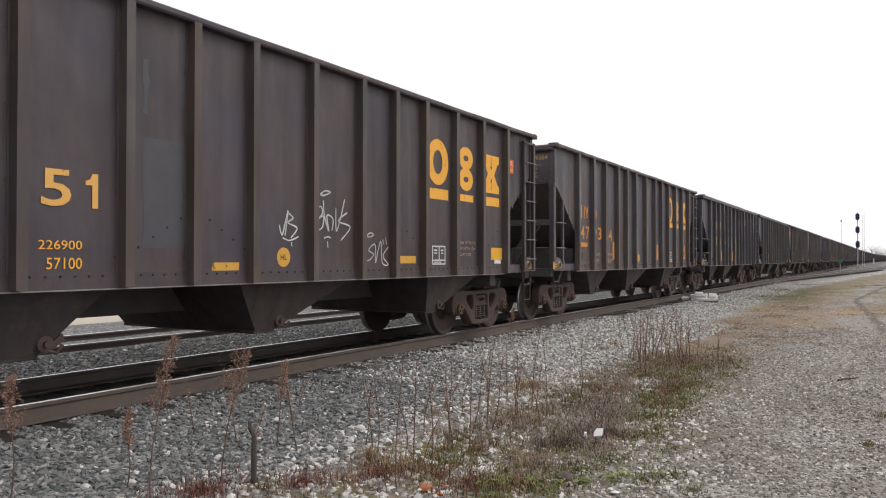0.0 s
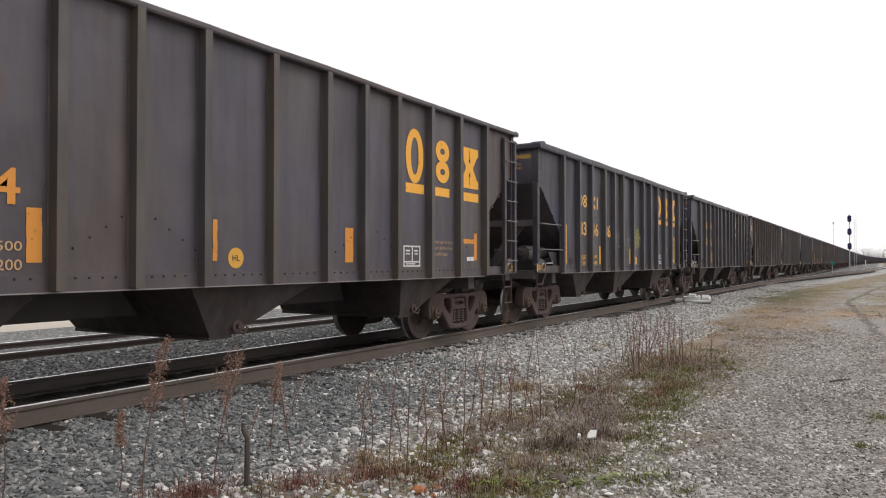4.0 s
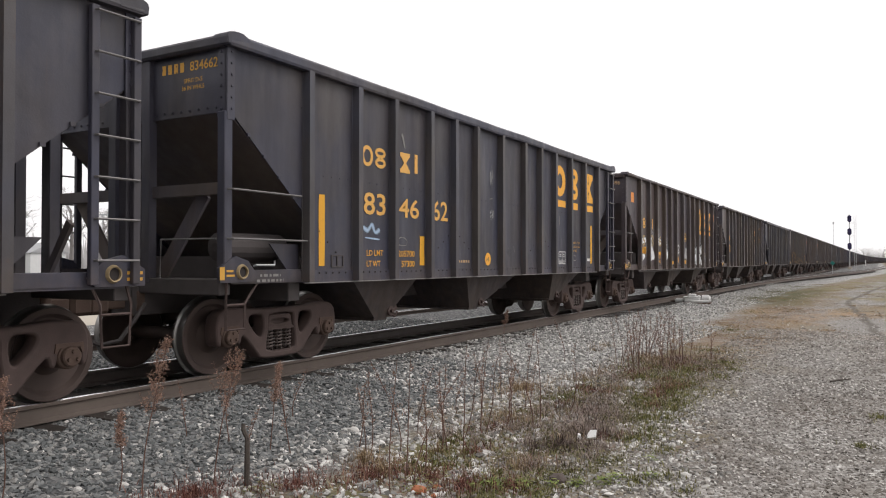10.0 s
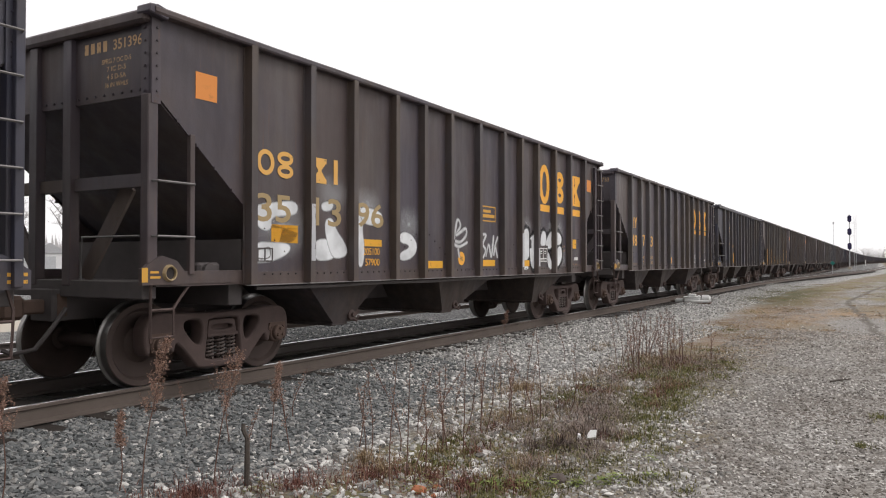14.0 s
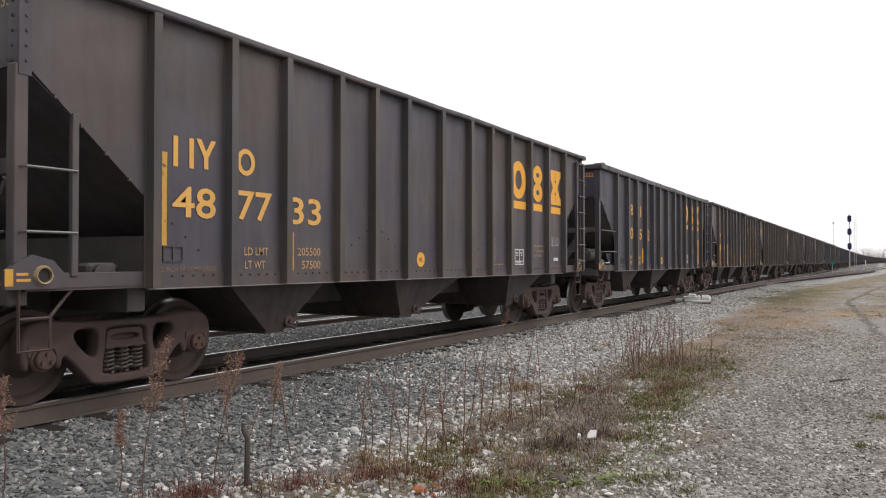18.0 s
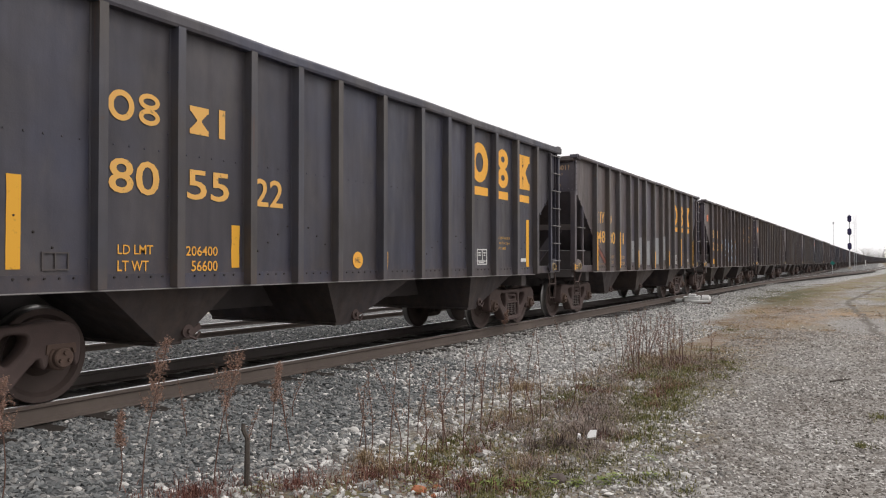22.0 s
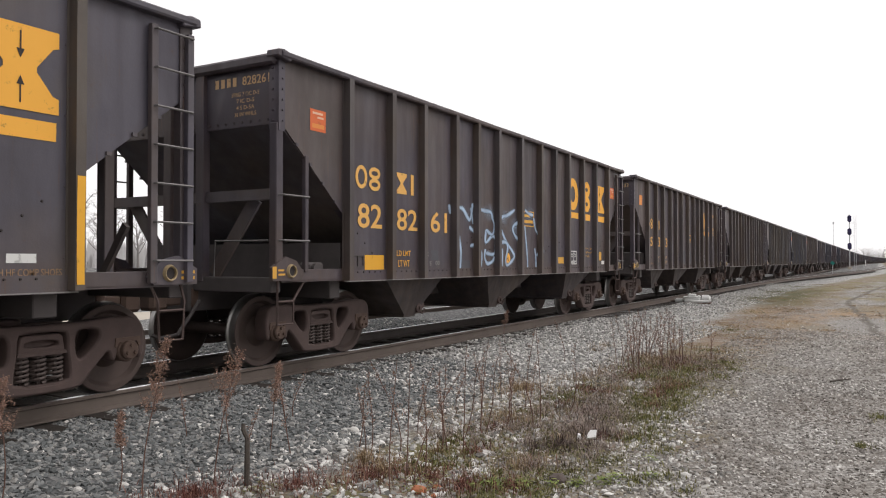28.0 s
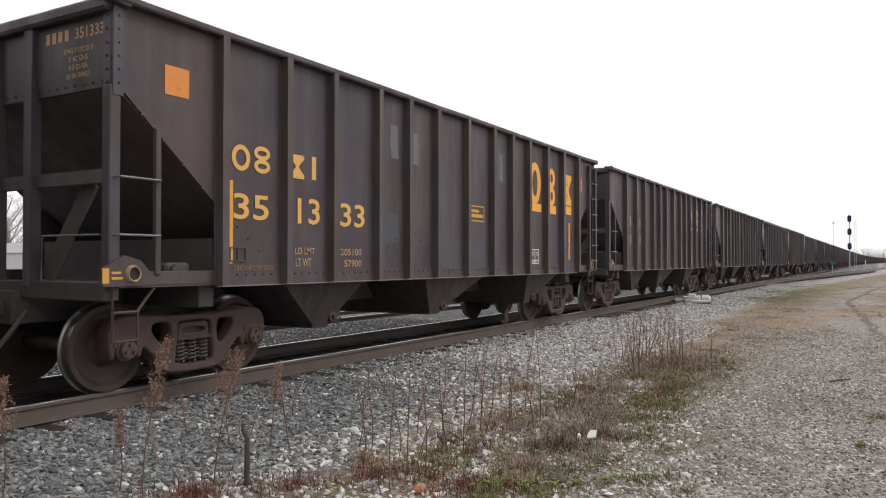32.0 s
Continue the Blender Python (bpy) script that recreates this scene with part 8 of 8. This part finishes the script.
def build_distance():
    # bark and twigs paled: distance haze is mixed into their base colour
    M["bark"] = plain("hazed_grey_bark", (0.27, 0.25, 0.24), 0.95, 0, 0.2, 1.5)
    M["twig"] = plain("hazed_grey_twigs", (0.55, 0.535, 0.53), 0.95, 0, 0.25, 0.4)
    kinds = [bare_tree(81, 15), bare_tree(82, 12), bare_tree(83, 18)]
    places = [(0, -105, 70), (1, -118, 92), (2, -14, 880)]
    for k, x, y in places:
        kinds[k].matrix_world = pose(x, y, -0.3)
    r = rng(90)
    for k, x, y in ((1, -95, 55), (0, -128, 110), (1, -112, 80), (2, -150, 130), (0, -140, 150), (1, -120, 128), (2, -98, 44), (1, -104, 60), (0, -132, 96),
                    (2, -9, 900), (0, -3, 860), (2, 4, 930), (0, 14, 950), (2, 22, 980), (0, -22, 930), (2, 30, 960)):
        copy_thing(kinds[k], pose(x, y, -0.3, 0, 0, r.uniform(0, 360)))
    far_woods("far_woods", "grey winter woods along the horizon", -150, 20, -190, 330, 5.0, 10.0, 2600, 91)
    far_woods("far_woods", "grey winter woods along the horizon", -40, 1100, 260, 900, 9, 17, 1000, 92)
    far_woods("far_woods", "grey winter woods along the horizon", -190, 330, -40, 1100, 8, 16, 1800, 93)
    # two unseen belts behind the eye, added to cut low light from there
    far_woods("far_woods", "unseen brush added behind the eye to block light", -110, -34, 70, -42, 15, 22, 3800, 94)
    far_woods("far_woods", "unseen brush added behind the eye to block light", -150, 20, -110, -34, 12, 18, 1200, 95)
    # pale service road beyond the second track
    bm = bmesh.new()
    xs, ys = (-20.4, -17.3), axis([(-30, 120, 10)])
    rows = [[bm.verts.new((x, y, ground_height(x, y) + 0.03)) for x in xs] for y in ys]
    for a, b in zip(rows, rows[1:]):
        bm.faces.new((a[0], a[1], b[1], b[0]))
    ob = part("service_road", bm, M["concrete"])
    tagged(ob, "pale beige concrete service road beyond the tracks", "road", kind="structure")
    shed = thing("shed", "small white metal shed far across the yard", "shed")
    wall = plain("white_siding", (0.72, 0.72, 0.71), 0.7, 0, 0.08, 2)
    part("wall", box(bmesh.new(), -4, 4, -3, 3, 0, 2.6), wall, shed)
    bm = bmesh.new()
    plate(bm, [(-3.3, 2.6), (0, 3.8), (3.3, 2.6)], -4.2, 4.2)
    part("roof", bm, plain("grey_roof", (0.4, 0.4, 0.41), 0.6), shed)
    part("door", box(bmesh.new(), 4.001, 4.05, -1.2, 1.2, 0, 2.2), M["galv"], shed)
    shed.matrix_world = pose(-88, 52, -0.3, 0, 0, 20)
    for x, y in ((-92, 66), (-70, 36)):
        lamp = thing("yard_lamp", "tall thin yard lamp beyond the tracks", "lamp post", "yard lamps")
        part("pole", tube(bmesh.new(), [(0, 0, -0.2), (0, 0, 8.0)], 0.09, 6, 0.7), M["galv"], lamp)
        part("lamp_head", box(bmesh.new(), -0.9, 0.9, -0.15, 0.15, 7.9, 8.1, 0.04), M["galv"], lamp)
        lamp.matrix_world = pose(x, y, -0.3, 0, 0, 40)


build_stones()
build_low_growth()
build_weeds()
build_litter()
build_switch_machine()
build_signal()
build_distance()

# ---- the train ----
PITCH = 14.81
# metres that the train has rolled, every half second
ROLLED = (0.000, 1.915, 3.830, 5.750, 7.670, 9.586, 11.507, 13.422, 15.344, 17.272, 19.206, 21.146, 23.094, 25.044, 26.994, 28.951, 30.898, 32.845, 34.802, 36.747, 38.695, 40.660, 42.630, 44.610, 46.585, 48.560, 50.535, 52.515, 54.545, 56.585, 58.595, 60.605, 62.620, 64.635, 66.655, 68.675, 70.718, 72.758, 74.800, 76.855, 78.955, 81.045, 83.090, 85.140, 87.205, 89.130, 91.187, 93.248, 95.338, 97.423, 99.513, 101.618, 103.713, 105.813, 107.918, 110.028, 112.140, 114.265, 116.387, 118.517, 120.652, 122.792, 124.942, 127.092, 129.242)


def rolled(t):
    """Smooth distance run at time t (Catmull-Rom through the half-second marks)."""
    last = len(ROLLED) - 1
    k = min(max(int(t * 2), 0), last - 1)
    p = [ROLLED[i] if 0 <= i <= last else (2 * ROLLED[0] - ROLLED[1] if i < 0 else 2 * ROLLED[last] - ROLLED[last - 1]) for i in (k - 1, k, k + 1, k + 2)]
    u = t * 2 - k
    return 0.5 * (2 * p[1] + (p[2] - p[0]) * u + (2 * p[0] - 5 * p[1] + 4 * p[2] - p[3]) * u * u + (3 * p[1] - p[0] - 3 * p[2] + p[3]) * u ** 3)


# style, paint and nose position of the cars that come near
NEAR = [("thin", "paint_brown", 0.205), ("thin", "paint_grey", 14.950), ("cap", "paint_blue", 29.749), ("cap", "paint_blue", 44.475),
        ("thin", "paint_brown", 59.340), ("thin", "paint_grey", 74.207), ("cap", "paint_blue", 89.091), ("thin", "paint_grey", 103.830),
        ("thin", "paint_brown", 118.729), ("thin", "paint_brown", 133.614), ("thin", "paint_brown", 148.44), ("thin", "paint_grey", 163.26),
        ("cap", "paint_blue", 178.08), ("thin", "paint_brown", 192.90)]
DRESS = (dress_car_a, dress_car_b, dress_car_c, dress_car_d, dress_car_e, dress_car_f, dress_car_g, dress_car_h, dress_car_i, dress_car_j)
LABELS = ("brown-black steel coal hopper car with white scrawls and yellow marks", "grey-brown steel coal hopper car with worn orange numbers",
          "blue-black steel coal hopper car with faint grey graffiti", "clean blue-black steel coal hopper car with yellow numbers",
          "brown-black steel coal hopper car covered in white bubble graffiti", "dusty grey-brown steel coal hopper car with yellow numbers",
          "blue-black steel coal hopper car with bright amber tapes", "grey-brown steel coal hopper car with pale repaint patches",
          "brown-black steel coal hopper car with pale blue graffiti", "brown-black steel coal hopper car with repaired side panels",
          "brown-black steel coal hopper car with orange marks", "grey-brown steel coal hopper car with yellow marks",
          "blue-black steel coal hopper car with yellow marks", "brown-black steel coal hopper car with faded marks")
TRAIN = []


def build_train():
    made = {}
    for (style, paint, y), label in zip(NEAR, LABELS):
        key = (style, paint)
        if key not in made:
            made[key] = build_car(style, paint)
            car = made[key]
        else:
            car = copy_thing(made[key], Matrix())
        tagged(car, label)
        TRAIN.append((car, y))
    for k, (car, _) in enumerate(TRAIN):
        if k < len(DRESS):
            DRESS[k](car)
        else:
            dress_plain(car, k)
    far = {}
    paints = ("paint_grey", "paint_blue", "paint_brown")
    y = NEAR[-1][2]
    for k in range(44):
        y += PITCH
        p = paints[(k * 7 + k // 3) % 3]
        if p not in far:
            far[p] = far_car(p)
            car = far[p]
        else:
            car = copy_thing(far[p], Matrix())
        TRAIN.append((car, y))


build_train()


# ---- what moves ----
def motions():
    """The train rolls toward the eye and past it; the wheels of the near cars turn with it."""
    for k, (car, nose) in enumerate(TRAIN):
        rows = []
        for t in [i / 2 for i in range(65)] if k < len(NEAR) else range(33):
            s = nose - rolled(t)
            mid = s + CAR_END / 2
            turn = -math.degrees(math.atan(max(0.0, mid - 250.0) / 10500.0))
            rows.append((t, pose(bend(s), s, 0, 0, 0, turn)))
        walk(car, rows)
        if k < 12:
            for truck in [c for c in car.children if c.name.startswith("truck")]:
                for w in [c for c in truck.children if c.name.startswith("wheelset")]:
                    at = w.location.copy()
                    walk(w, [(i * 4 / 30, pose(*at, math.degrees(rolled(i * 4 / 30) / 0.457) % 360)) for i in range(241)])


motions()
